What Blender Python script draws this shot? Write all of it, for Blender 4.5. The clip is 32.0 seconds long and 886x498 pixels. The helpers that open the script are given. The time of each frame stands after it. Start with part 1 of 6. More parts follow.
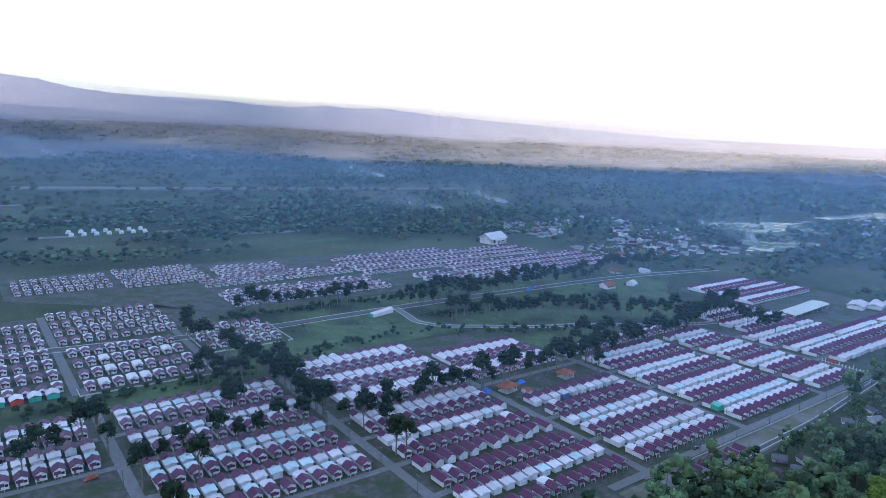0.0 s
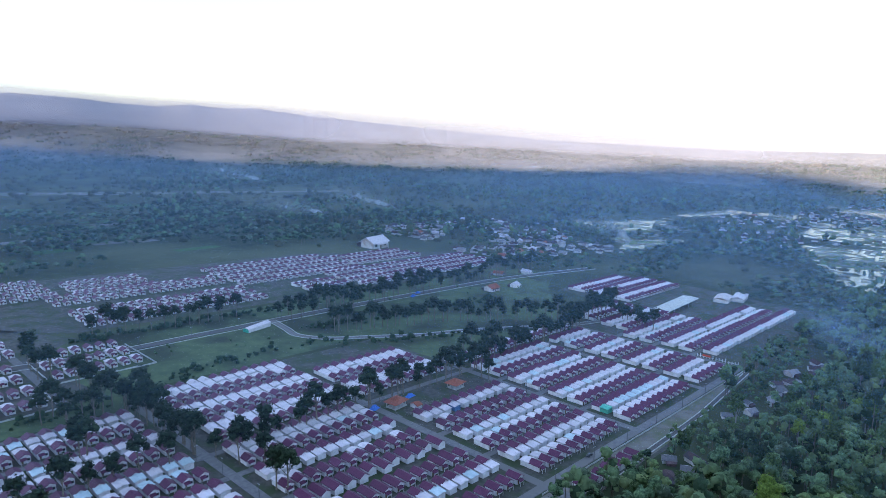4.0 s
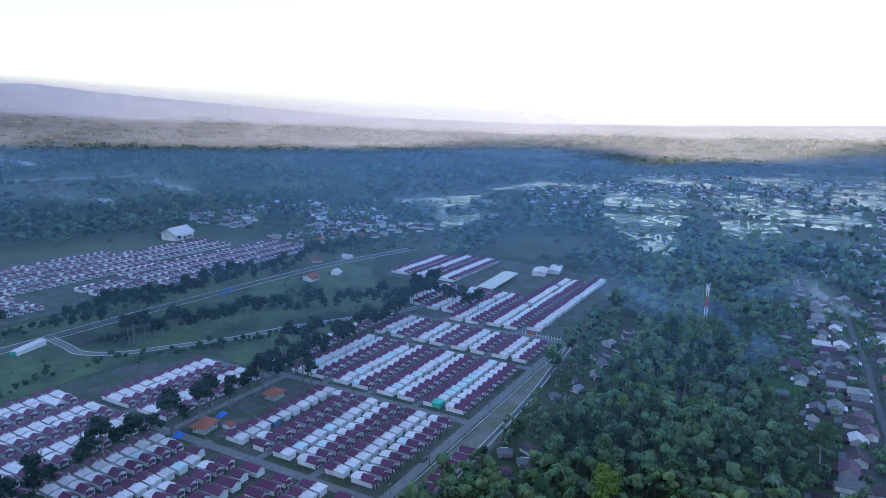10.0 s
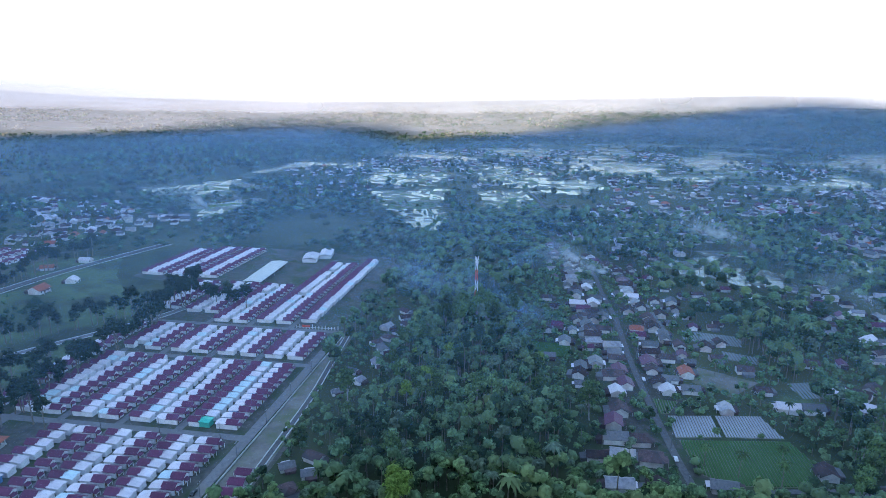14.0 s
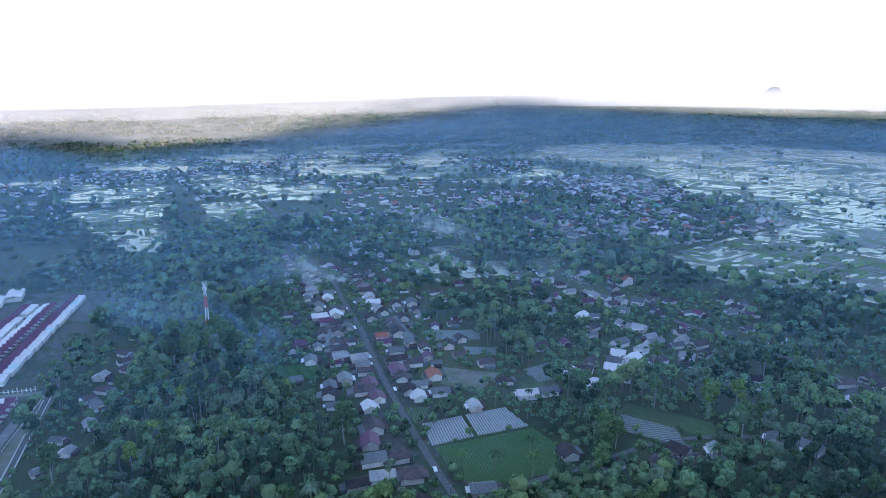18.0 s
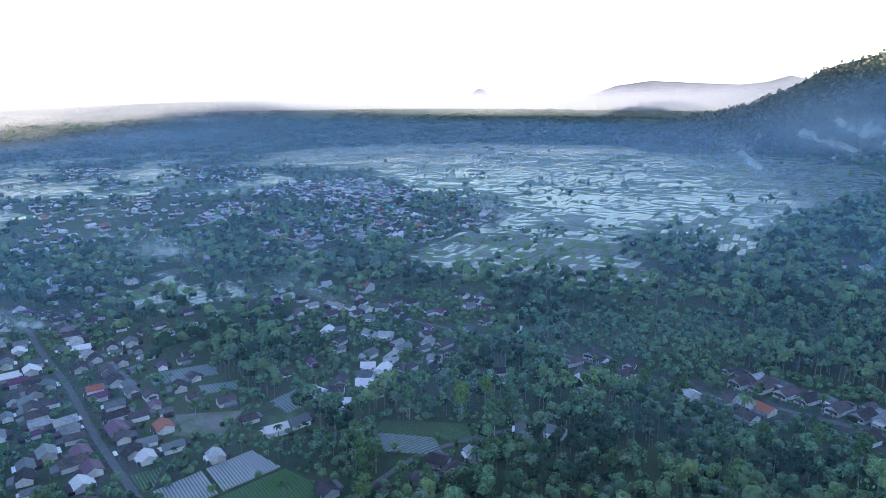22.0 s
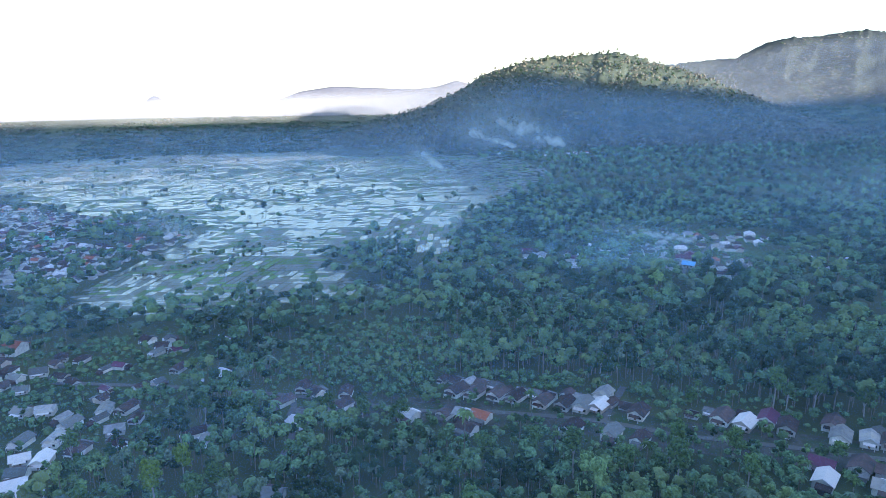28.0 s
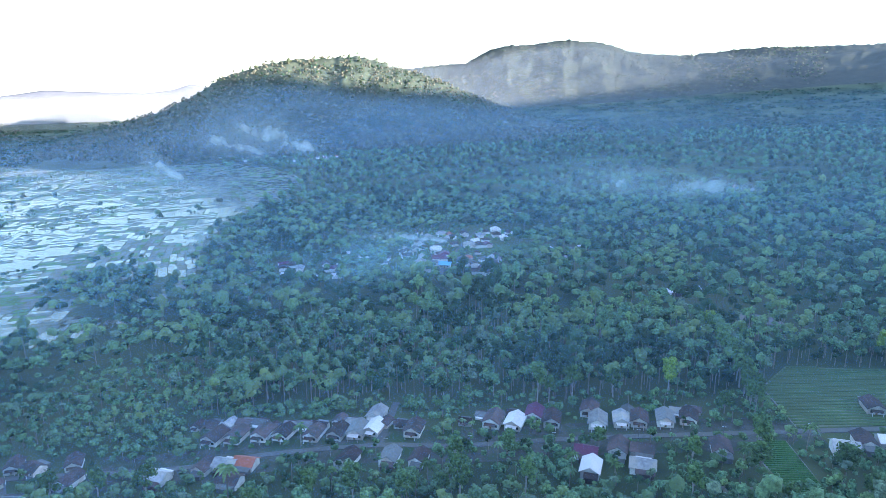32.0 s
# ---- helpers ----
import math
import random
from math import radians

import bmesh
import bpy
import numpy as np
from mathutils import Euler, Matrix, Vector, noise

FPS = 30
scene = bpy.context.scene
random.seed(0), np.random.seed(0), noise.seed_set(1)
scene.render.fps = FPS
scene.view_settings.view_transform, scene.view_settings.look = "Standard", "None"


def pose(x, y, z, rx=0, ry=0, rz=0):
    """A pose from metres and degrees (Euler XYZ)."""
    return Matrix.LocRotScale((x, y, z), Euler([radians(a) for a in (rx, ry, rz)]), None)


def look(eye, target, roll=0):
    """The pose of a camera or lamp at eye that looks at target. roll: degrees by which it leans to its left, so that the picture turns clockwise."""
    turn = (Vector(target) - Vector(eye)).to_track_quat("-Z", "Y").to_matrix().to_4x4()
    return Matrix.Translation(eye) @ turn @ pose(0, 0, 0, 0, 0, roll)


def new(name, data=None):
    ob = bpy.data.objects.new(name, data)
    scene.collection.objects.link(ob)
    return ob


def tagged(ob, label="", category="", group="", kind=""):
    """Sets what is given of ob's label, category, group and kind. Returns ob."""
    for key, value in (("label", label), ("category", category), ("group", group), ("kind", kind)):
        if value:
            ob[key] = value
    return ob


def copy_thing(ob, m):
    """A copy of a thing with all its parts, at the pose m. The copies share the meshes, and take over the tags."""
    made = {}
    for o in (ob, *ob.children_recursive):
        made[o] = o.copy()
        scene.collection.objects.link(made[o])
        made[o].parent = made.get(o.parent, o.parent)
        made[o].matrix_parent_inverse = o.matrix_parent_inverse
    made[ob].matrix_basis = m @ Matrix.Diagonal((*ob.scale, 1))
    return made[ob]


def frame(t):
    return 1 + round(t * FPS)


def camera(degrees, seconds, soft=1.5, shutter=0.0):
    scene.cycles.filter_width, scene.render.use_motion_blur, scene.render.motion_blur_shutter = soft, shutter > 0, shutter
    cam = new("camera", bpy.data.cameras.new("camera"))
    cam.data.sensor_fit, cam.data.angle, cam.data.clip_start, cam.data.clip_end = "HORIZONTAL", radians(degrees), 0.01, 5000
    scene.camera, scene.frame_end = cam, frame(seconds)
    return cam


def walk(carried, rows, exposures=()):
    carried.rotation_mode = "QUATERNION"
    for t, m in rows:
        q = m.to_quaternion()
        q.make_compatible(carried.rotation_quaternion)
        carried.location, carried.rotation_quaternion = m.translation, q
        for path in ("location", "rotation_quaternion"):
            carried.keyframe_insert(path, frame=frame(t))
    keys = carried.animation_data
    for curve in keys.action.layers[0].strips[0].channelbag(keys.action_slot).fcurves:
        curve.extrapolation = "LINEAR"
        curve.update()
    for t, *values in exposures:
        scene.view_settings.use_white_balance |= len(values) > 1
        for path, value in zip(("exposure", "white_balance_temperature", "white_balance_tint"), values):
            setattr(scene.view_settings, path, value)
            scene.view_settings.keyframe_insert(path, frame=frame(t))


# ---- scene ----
# The camera: a drone about 165 m above sloping farmland.
EXPOSURE = 2.3
cam = camera(66.31, 32.0, 0.6)
ROWS = [  # seconds, x, y, z, yaw, pitch, roll
    (0.0, 0.00, 0.00, 180.00, -36.000, -11.348, 0.428),
    (0.5, 1.61, 2.73, 179.26, -37.201, -11.264, 0.356),
    (1.0, 3.32, 5.18, 178.90, -38.440, -11.224, 0.299),
    (1.5, 5.15, 7.65, 178.74, -39.692, -11.209, 0.256),
    (2.0, 7.05, 10.26, 178.65, -41.036, -11.222, 0.194),
    (2.5, 8.94, 12.88, 178.60, -42.382, -11.225, 0.111),
    (3.0, 10.61, 15.32, 178.69, -43.619, -11.235, 0.010),
    (3.5, 12.08, 17.63, 178.99, -44.923, -11.255, -0.076),
    (5.5, 21.50, 25.66, 179.75, -49.664, -11.259, 0.044),
    (6.0, 23.17, 27.66, 180.33, -50.924, -11.300, 0.056),
    (6.5, 25.08, 29.46, 180.69, -52.049, -11.304, 0.022),
    (7.0, 27.51, 31.20, 180.72, -53.146, -11.277, -0.019),
    (7.5, 30.30, 32.87, 180.61, -54.157, -11.251, -0.045),
    (8.0, 33.15, 34.42, 180.53, -55.187, -11.233, -0.048),
    (8.5, 35.87, 35.86, 180.52, -56.307, -11.184, -0.052),
    (9.0, 38.55, 37.27, 180.55, -57.711, -11.279, -0.056),
    (9.5, 41.26, 38.65, 180.51, -59.482, -11.949, -0.071),
    (10.0, 44.20, 40.03, 180.25, -61.504, -13.215, -0.079),
    (10.5, 47.35, 41.44, 179.89, -63.796, -14.517, -0.060),
    (11.0, 50.40, 42.78, 179.71, -66.217, -15.081, -0.071),
    (11.5, 53.20, 43.85, 179.70, -68.719, -15.108, -0.062),
    (12.0, 56.13, 44.75, 179.71, -71.181, -15.069, -0.034),
    (12.5, 59.50, 45.67, 179.67, -73.716, -15.070, -0.054),
    (13.0, 63.02, 46.52, 179.63, -76.188, -15.071, -0.129),
    (13.5, 66.38, 47.08, 179.62, -78.683, -15.051, -0.146),
    (14.0, 69.59, 47.33, 179.51, -81.207, -14.998, -0.105),
    (14.5, 72.90, 47.41, 179.23, -83.653, -14.904, -0.051),
    (16.5, 85.43, 46.87, 180.19, -94.650, -14.831, -0.030),
    (17.0, 88.85, 46.39, 180.38, -97.748, -14.838, -0.019),
    (17.5, 91.98, 45.83, 180.54, -100.832, -14.816, -0.032),
    (18.0, 94.95, 45.08, 180.71, -103.853, -14.781, -0.071),
    (18.5, 98.00, 44.02, 180.86, -106.900, -14.763, -0.114),
    (19.0, 101.23, 42.65, 180.88, -109.887, -14.722, -0.124),
    (19.5, 104.58, 41.10, 180.72, -112.958, -14.648, -0.086),
    (20.0, 107.96, 39.36, 180.43, -115.983, -14.609, 0.014),
    (20.5, 111.32, 37.41, 180.05, -118.942, -14.557, 0.092),
    (21.0, 114.52, 35.33, 179.74, -121.735, -14.479, 0.090),
    (21.5, 117.44, 33.29, 179.78, -124.127, -14.456, 0.076),
    (22.0, 120.15, 31.36, 180.13, -126.316, -14.447, 0.027),
    (22.5, 122.94, 29.28, 180.44, -128.366, -14.437, -0.050),
    (23.0, 125.93, 26.76, 180.46, -130.302, -14.420, -0.073),
    (23.5, 128.85, 23.99, 180.30, -132.177, -14.377, -0.002),
    (24.0, 131.41, 21.30, 180.20, -134.163, -14.312, 0.060),
    (24.5, 133.58, 18.70, 180.27, -136.158, -14.283, 0.065),
    (25.0, 135.44, 16.08, 180.50, -138.148, -14.257, 0.044),
    (25.5, 137.18, 13.36, 180.73, -140.300, -14.238, 0.054),
    (27.5, 144.29, 0.64, 180.60, -149.465, -14.052, 0.186),
    (28.0, 146.05, -2.75, 180.74, -151.813, -14.042, 0.184),
    (28.5, 147.74, -6.14, 180.85, -154.167, -14.022, 0.195),
    (29.0, 149.25, -9.39, 180.97, -156.574, -14.003, 0.196),
    (29.5, 150.62, -12.50, 181.09, -158.957, -13.982, 0.164),
    (30.0, 151.82, -15.63, 181.16, -161.381, -13.954, 0.134),
    (30.5, 152.80, -19.05, 181.17, -163.756, -13.915, 0.132),
    (31.0, 153.59, -22.74, 181.13, -166.321, -13.872, 0.098),
    (31.5, 154.24, -26.35, 181.14, -169.333, -13.834, 0.065),
    (32.0, 154.76, -29.42, 181.44, -172.644, -13.820, 0.079),
]
walk(cam, [(t, pose(x, y, z, 90 + pitch, roll, yaw)) for t, x, y, z, yaw, pitch, roll in ROWS],
     exposures=[(t, EXPOSURE + s, k, c) for t, s, k, c in ((0.0, -0.22, 5900, 13), (6.0, -0.38, 5800, 12), (9.0, -0.53, 5520, 11), (11.0, -0.41, 5500, 9), (13.0, -0.22, 5520, 7), (19.0, -0.25, 5620, 7), (22.0, -0.24, 5650, 7),
                                                   (25.0, -0.12, 5650, 6), (28.0, 0.0, 5680, 5), (30.0, 0.14, 5680, 5), (32.0, 0.48, 5680, 2))])

# ---- light: a low sun behind the volcano, evening sky ----
SUN_AZ, SUN_EL = 289.0, 9.0          # degrees clockwise from +y, and up
world = bpy.data.worlds.new("evening_sky")
scene.world = world
world.use_nodes = True
wn = world.node_tree
sky = wn.nodes.new("ShaderNodeTexSky")
sky.sky_type, sky.sun_disc = "NISHITA", False
sky.sun_elevation, sky.sun_rotation = radians(SUN_EL), radians(SUN_AZ)
sky.air_density, sky.dust_density, sky.ozone_density = 1.0, 0.6, 1.5
veil = wn.nodes.new("ShaderNodeMix")          # thin even cloud over the clear sky
veil.data_type = "RGBA"
veil.inputs[0].default_value = 0.4
veil.inputs[7].default_value = (1.40, 1.70, 2.42, 1)
wn.links.new(sky.outputs[0], veil.inputs[6])
wn.links.new(veil.outputs[2], wn.nodes["Background"].inputs[0])
wn.nodes["Background"].inputs[1].default_value = 0.15
sun = new("sun", bpy.data.lights.new("sun", "SUN"))
sun.data.energy, sun.data.angle, sun.data.color = 5.0, radians(0.5), (1.0, 0.86, 0.68)
to_sun = Vector((math.sin(radians(SUN_AZ)) * math.cos(radians(SUN_EL)), math.cos(radians(SUN_AZ)) * math.cos(radians(SUN_EL)), math.sin(radians(SUN_EL))))
sun.matrix_world = look(to_sun * 500, (0, 0, 0))


# ---- materials ----
def mat(name, c1, c2, scale=0.5, rough=0.85, bump=0.0, bump_scale=None, metal=0.0, rnd=0.0, island=0.0, spec=0.3, c3=None, big=0.02):
    """Two colours mixed by fine noise, a third by broad stains; rnd varies object by object, island piece by piece."""
    m = bpy.data.materials.new(name)
    m.use_nodes = True
    nt = m.node_tree
    b = nt.nodes["Principled BSDF"]
    geo = nt.nodes.new("ShaderNodeNewGeometry")
    n = nt.nodes.new("ShaderNodeTexNoise")
    n.inputs["Scale"].default_value, n.inputs["Detail"].default_value, n.inputs["Roughness"].default_value = scale, 5, 0.65
    nt.links.new(geo.outputs["Position"], n.inputs["Vector"])
    ramp = nt.nodes.new("ShaderNodeValToRGB")
    ramp.color_ramp.elements[0].position, ramp.color_ramp.elements[1].position = 0.36, 0.64
    ramp.color_ramp.elements[0].color, ramp.color_ramp.elements[1].color = (*c1, 1), (*c2, 1)
    nt.links.new(n.outputs["Fac"], ramp.inputs[0])
    out = ramp.outputs[0]
    if c3:
        n2 = nt.nodes.new("ShaderNodeTexNoise")
        n2.inputs["Scale"].default_value, n2.inputs["Detail"].default_value = big, 4
        nt.links.new(geo.outputs["Position"], n2.inputs["Vector"])
        r2 = nt.nodes.new("ShaderNodeValToRGB")
        r2.color_ramp.elements[0].position, r2.color_ramp.elements[1].position = 0.45, 0.62
        nt.links.new(n2.outputs["Fac"], r2.inputs[0])
        mx = nt.nodes.new("ShaderNodeMix")
        mx.data_type = "RGBA"
        nt.links.new(r2.outputs[0], mx.inputs[0])
        nt.links.new(out, mx.inputs[6])
        mx.inputs[7].default_value = (*c3, 1)
        out = mx.outputs[2]
    for amount, kind in ((rnd, "obj"), (island, "isl")):
        if amount:
            if kind == "obj":
                src = nt.nodes.new("ShaderNodeObjectInfo").outputs["Random"]
            else:
                src = geo.outputs["Random Per Island"]
            mr = nt.nodes.new("ShaderNodeMapRange")
            mr.inputs["To Min"].default_value, mr.inputs["To Max"].default_value = 1 - amount, 1 + amount
            nt.links.new(src, mr.inputs[0])
            hsv = nt.nodes.new("ShaderNodeHueSaturation")
            nt.links.new(mr.outputs[0], hsv.inputs["Value"])
            nt.links.new(out, hsv.inputs["Color"])
            out = hsv.outputs[0]
    nt.links.new(out, b.inputs["Base Color"])
    b.inputs["Roughness"].default_value, b.inputs["Metallic"].default_value = rough, metal
    b.inputs["Specular IOR Level"].default_value = spec
    if bump:
        n3 = nt.nodes.new("ShaderNodeTexNoise")
        n3.inputs["Scale"].default_value, n3.inputs["Detail"].default_value = bump_scale or scale * 3, 4
        nt.links.new(geo.outputs["Position"], n3.inputs["Vector"])
        bp = nt.nodes.new("ShaderNodeBump")
        bp.inputs["Strength"].default_value, bp.inputs["Distance"].default_value = bump, 0.3 if bump < 1 else 0.8
        nt.links.new(n3.outputs["Fac"], bp.inputs["Height"])
        nt.links.new(bp.outputs[0], b.inputs["Normal"])
    return m


def leaf_mat(name, c1, c2, rnd=0.25, island=0.0, back=0.22, c3=None):
    """Foliage: diffuse with some light passing through."""
    m = mat(name, tuple(0.5 * c for c in c1), tuple(1.3 * c for c in c2), scale=0.75, rough=0.7, bump=1.0, bump_scale=0.9, rnd=rnd, island=island, spec=0.15, c3=c3, big=0.03)
    nt = m.node_tree
    b = nt.nodes["Principled BSDF"]
    tr = nt.nodes.new("ShaderNodeBsdfTranslucent")
    nt.links.new(b.inputs["Base Color"].links[0].from_socket, tr.inputs[0])
    mx = nt.nodes.new("ShaderNodeMixShader")
    mx.inputs[0].default_value = back
    nt.links.new(b.outputs[0], mx.inputs[1])
    nt.links.new(tr.outputs[0], mx.inputs[2])
    nt.links.new(mx.outputs[0], nt.nodes["Material Output"].inputs[0])
    return m


M = {}
M["ground"] = mat("overgrown_ground", (0.02, 0.034, 0.014), (0.045, 0.062, 0.024), 0.06, 0.95, 0.4, 0.3, c3=(0.07, 0.085, 0.04), big=0.006)
M["sunlit_plain"] = mat("sunlit_far_fields", (0.055, 0.058, 0.045), (0.11, 0.105, 0.085), 0.006, 0.95, c3=(0.15, 0.135, 0.115), big=0.0025)
M["grass"] = mat("meadow_grass", (0.058, 0.09, 0.042), (0.1, 0.14, 0.062), 0.12, 0.95, 0.4, 0.8, c3=(0.034, 0.046, 0.028), big=0.02)
M["dirt"] = mat("bare_volcanic_soil", (0.13, 0.12, 0.11), (0.2, 0.19, 0.17), 0.15, 0.95, 0.3, 1.0, c3=(0.10, 0.12, 0.06), big=0.05)
M["plot"] = mat("house_plot_soil", (0.055, 0.058, 0.05), (0.11, 0.105, 0.095), 0.3, 0.95, 0.3, 1.5, c3=(0.045, 0.065, 0.032), big=0.08)
M["yard"] = mat("trodden_yard_soil", (0.04, 0.042, 0.036), (0.085, 0.082, 0.075), 0.22, 0.95, 0.3, 1.5, c3=(0.035, 0.06, 0.026), big=0.09)
M["asphalt"] = mat("worn_concrete_street", (0.13, 0.13, 0.14), (0.2, 0.198, 0.2), 0.4, 0.9, 0.1, 2.0, c3=(0.16, 0.155, 0.15), big=0.05)
M["tar"] = mat("village_asphalt", (0.075, 0.075, 0.08), (0.12, 0.12, 0.125), 0.5, 0.9, 0.1, 2.0, c3=(0.1, 0.095, 0.09), big=0.06)
M["kerb"] = mat("pale_concrete", (0.42, 0.42, 0.41), (0.55, 0.55, 0.53), 0.8, 0.85, 0.1, 3.0)
M["wall"] = mat("white_plaster", (0.66, 0.65, 0.68), (0.78, 0.77, 0.79), 0.7, 0.8, 0.05, 4.0, rnd=0.1, c3=(0.62, 0.6, 0.6), big=0.3)
M["roof"] = mat("maroon_metal_tile", (0.075, 0.019, 0.055), (0.11, 0.03, 0.076), 1.2, 0.5, 0.2, 5.0, rnd=0.16, island=0.0)
M["tin"] = mat("pale_zinc_sheet", (0.5, 0.465, 0.505), (0.63, 0.59, 0.63), 0.6, 0.45, 0.2, 6.0, rnd=0.16, c3=(0.58, 0.53, 0.55), big=0.3)
M["zinc"] = mat("dull_zinc_sheet", (0.16, 0.16, 0.185), (0.29, 0.287, 0.315), 0.5, 0.5, 0.2, 6.0, rnd=0.35, c3=(0.3, 0.28, 0.27), big=0.15)
M["tin_cyan"] = mat("pale_aqua_sheet", (0.4, 0.52, 0.56), (0.52, 0.62, 0.66), 0.6, 0.45, 0.2, 6.0, rnd=0.1)
M["tin_blue"] = mat("blue_plastic_sheet", (0.12, 0.3, 0.62), (0.18, 0.4, 0.72), 0.6, 0.4, 0.2, 6.0, rnd=0.15)
M["tin_green"] = mat("green_plastic_sheet", (0.05, 0.36, 0.26), (0.1, 0.46, 0.34), 0.6, 0.4, 0.2, 6.0, rnd=0.15)
M["old_wall"] = mat("grey_village_plaster", (0.48, 0.48, 0.48), (0.66, 0.65, 0.64), 0.5, 0.85, 0.1, 3.0, rnd=0.3, c3=(0.42, 0.36, 0.34), big=0.1)
M["blue_wall"] = mat("blue_sheet_wall", (0.1, 0.2, 0.4), (0.15, 0.28, 0.5), 0.6, 0.5, rnd=0.2)
M["green_wall"] = mat("green_sheet_wall", (0.06, 0.3, 0.22), (0.1, 0.38, 0.28), 0.6, 0.5, rnd=0.2)
M["dark"] = mat("dark_glass", (0.02, 0.025, 0.03), (0.04, 0.045, 0.05), 2.0, 0.2, spec=0.5)
M["wood"] = mat("brown_timber", (0.12, 0.075, 0.045), (0.2, 0.13, 0.08), 2.0, 0.7)
M["clay"] = mat("old_clay_tile", (0.058, 0.042, 0.048), (0.105, 0.075, 0.078), 0.8, 0.85, 0.3, 4.0, rnd=0.4, spec=0.08, c3=(0.05, 0.046, 0.05), big=0.2)
M["clay_red"] = mat("orange_clay_tile", (0.27, 0.085, 0.055), (0.36, 0.125, 0.08), 0.8, 0.75, 0.3, 4.0, rnd=0.15)
M["slate"] = mat("grey_asbestos_sheet", (0.085, 0.088, 0.1), (0.15, 0.153, 0.165), 0.8, 0.8, 0.25, 5.0, rnd=0.35, c3=(0.12, 0.12, 0.125), big=0.3)
M["bark"] = mat("grey_bark", (0.13, 0.11, 0.085), (0.24, 0.21, 0.17), 1.5, 0.9, 0.3, 6.0)
M["pale_bark"] = mat("pale_bark", (0.2, 0.19, 0.165), (0.32, 0.3, 0.27), 1.0, 0.85, 0.2, 5.0)
M["leaf"] = leaf_mat("broad_leaf", (0.048, 0.091, 0.033), (0.100, 0.161, 0.057), 0.4)
M["leaf_dark"] = leaf_mat("dark_pine_leaf", (0.016, 0.031, 0.018), (0.033, 0.054, 0.029), 0.25)
M["leaf_lime"] = leaf_mat("lime_leaf", (0.12, 0.2, 0.03), (0.2, 0.29, 0.06), 0.2)
M["leaf_forest"] = leaf_mat("forest_leaf", (0.062, 0.125, 0.064), (0.125, 0.205, 0.1), 0.0, 0.4, c3=(0.13, 0.19, 0.09))
M["leaf_light"] = leaf_mat("light_forest_leaf", (0.092, 0.16, 0.06), (0.165, 0.25, 0.1), 0.0, 0.35, c3=(0.17, 0.225, 0.095))
# tone of dark trees, also used as painted shade inside crowns
M["leaf_deep"] = leaf_mat("dark_shade_forest_leaf", (0.018, 0.037, 0.02), (0.036, 0.064, 0.03), 0.0, 0.3, c3=(0.044, 0.083, 0.044))
M["leaf_grey"] = leaf_mat("greyish_forest_leaf", (0.09, 0.135, 0.085), (0.155, 0.205, 0.13), 0.0, 0.35, c3=(0.104, 0.148, 0.096))
M["leaf_far"] = leaf_mat("far_leaf", (0.042, 0.062, 0.032), (0.08, 0.1, 0.056), 0.0, 0.4, c3=(0.085, 0.092, 0.055))
# paler tan version of the far leaf, evening sun put into its colour
M["leaf_sunlit"] = leaf_mat("sunlit_far_leaf", (0.1, 0.094, 0.07), (0.165, 0.152, 0.115), 0.0, 0.35, c3=(0.14, 0.125, 0.095))
M["lawn"] = mat("lush_grass", (0.045, 0.08, 0.03), (0.075, 0.115, 0.042), 0.2, 0.95, 0.4, 1.5, c3=(0.06, 0.085, 0.035), big=0.05)
M["frond"] = leaf_mat("palm_frond", (0.05, 0.09, 0.03), (0.09, 0.14, 0.05), 0.3)
M["banana"] = leaf_mat("banana_leaf", (0.07, 0.13, 0.045), (0.12, 0.2, 0.07), 0.2, 0.25)
M["water"] = mat("paddy_water", (0.045, 0.048, 0.044), (0.088, 0.086, 0.078), 0.15, 0.16, spec=0.16, island=0.5)
M["water"].node_tree.nodes["Principled BSDF"].inputs["Specular Tint"].default_value = (1.0, 0.84, 0.76, 1)
M["weedy"] = mat("weedy_paddy_water", (0.055, 0.066, 0.05), (0.095, 0.105, 0.085), 0.3, 0.45, 0.2, 1.2, spec=0.2, island=0.2)
M["crop"] = mat("young_rice", (0.07, 0.13, 0.035), (0.12, 0.19, 0.06), 0.3, 0.9, 0.3, 2.0, island=0.25)
M["mulch"] = mat("silver_mulch_film", (0.21, 0.225, 0.26), (0.3, 0.315, 0.35), 0.8, 0.35, 0.1, 3.0)
M["crop_green"] = mat("vegetable_rows", (0.03, 0.085, 0.02), (0.058, 0.125, 0.03), 1.0, 0.9, 0.4, 2.0)
M["film_dim"] = mat("dull_mulch_film", (0.12, 0.15, 0.16), (0.2, 0.23, 0.24), 0.8, 0.5, 0.1, 3.0)
M["bund"] = mat("paddy_bund", (0.035, 0.05, 0.022), (0.065, 0.075, 0.04), 0.1, 0.95, 0.3, 0.8, c3=(0.13, 0.12, 0.09), big=0.01)
M["tarp"] = mat("blue_tarpaulin", (0.04, 0.14, 0.5), (0.07, 0.2, 0.62), 0.8, 0.5, 0.3, 2.0)
M["red"] = mat("red_paint", (0.5, 0.06, 0.04), (0.6, 0.1, 0.06), 1.0, 0.6)
M["canopy"] = mat("pale_canopy_sheet", (0.5, 0.5, 0.47), (0.6, 0.6, 0.56), 0.2, 0.6, rnd=0.0)
M["steel"] = mat("galvanised_steel", (0.4, 0.41, 0.42), (0.52, 0.53, 0.54), 1.5, 0.5, metal=0.4)


# ---- helpers for shapes ----
def gz(x, y):
    """Height of the sloping farmland."""
    return 18.15 - 0.0464 * x + 0.0052 * y


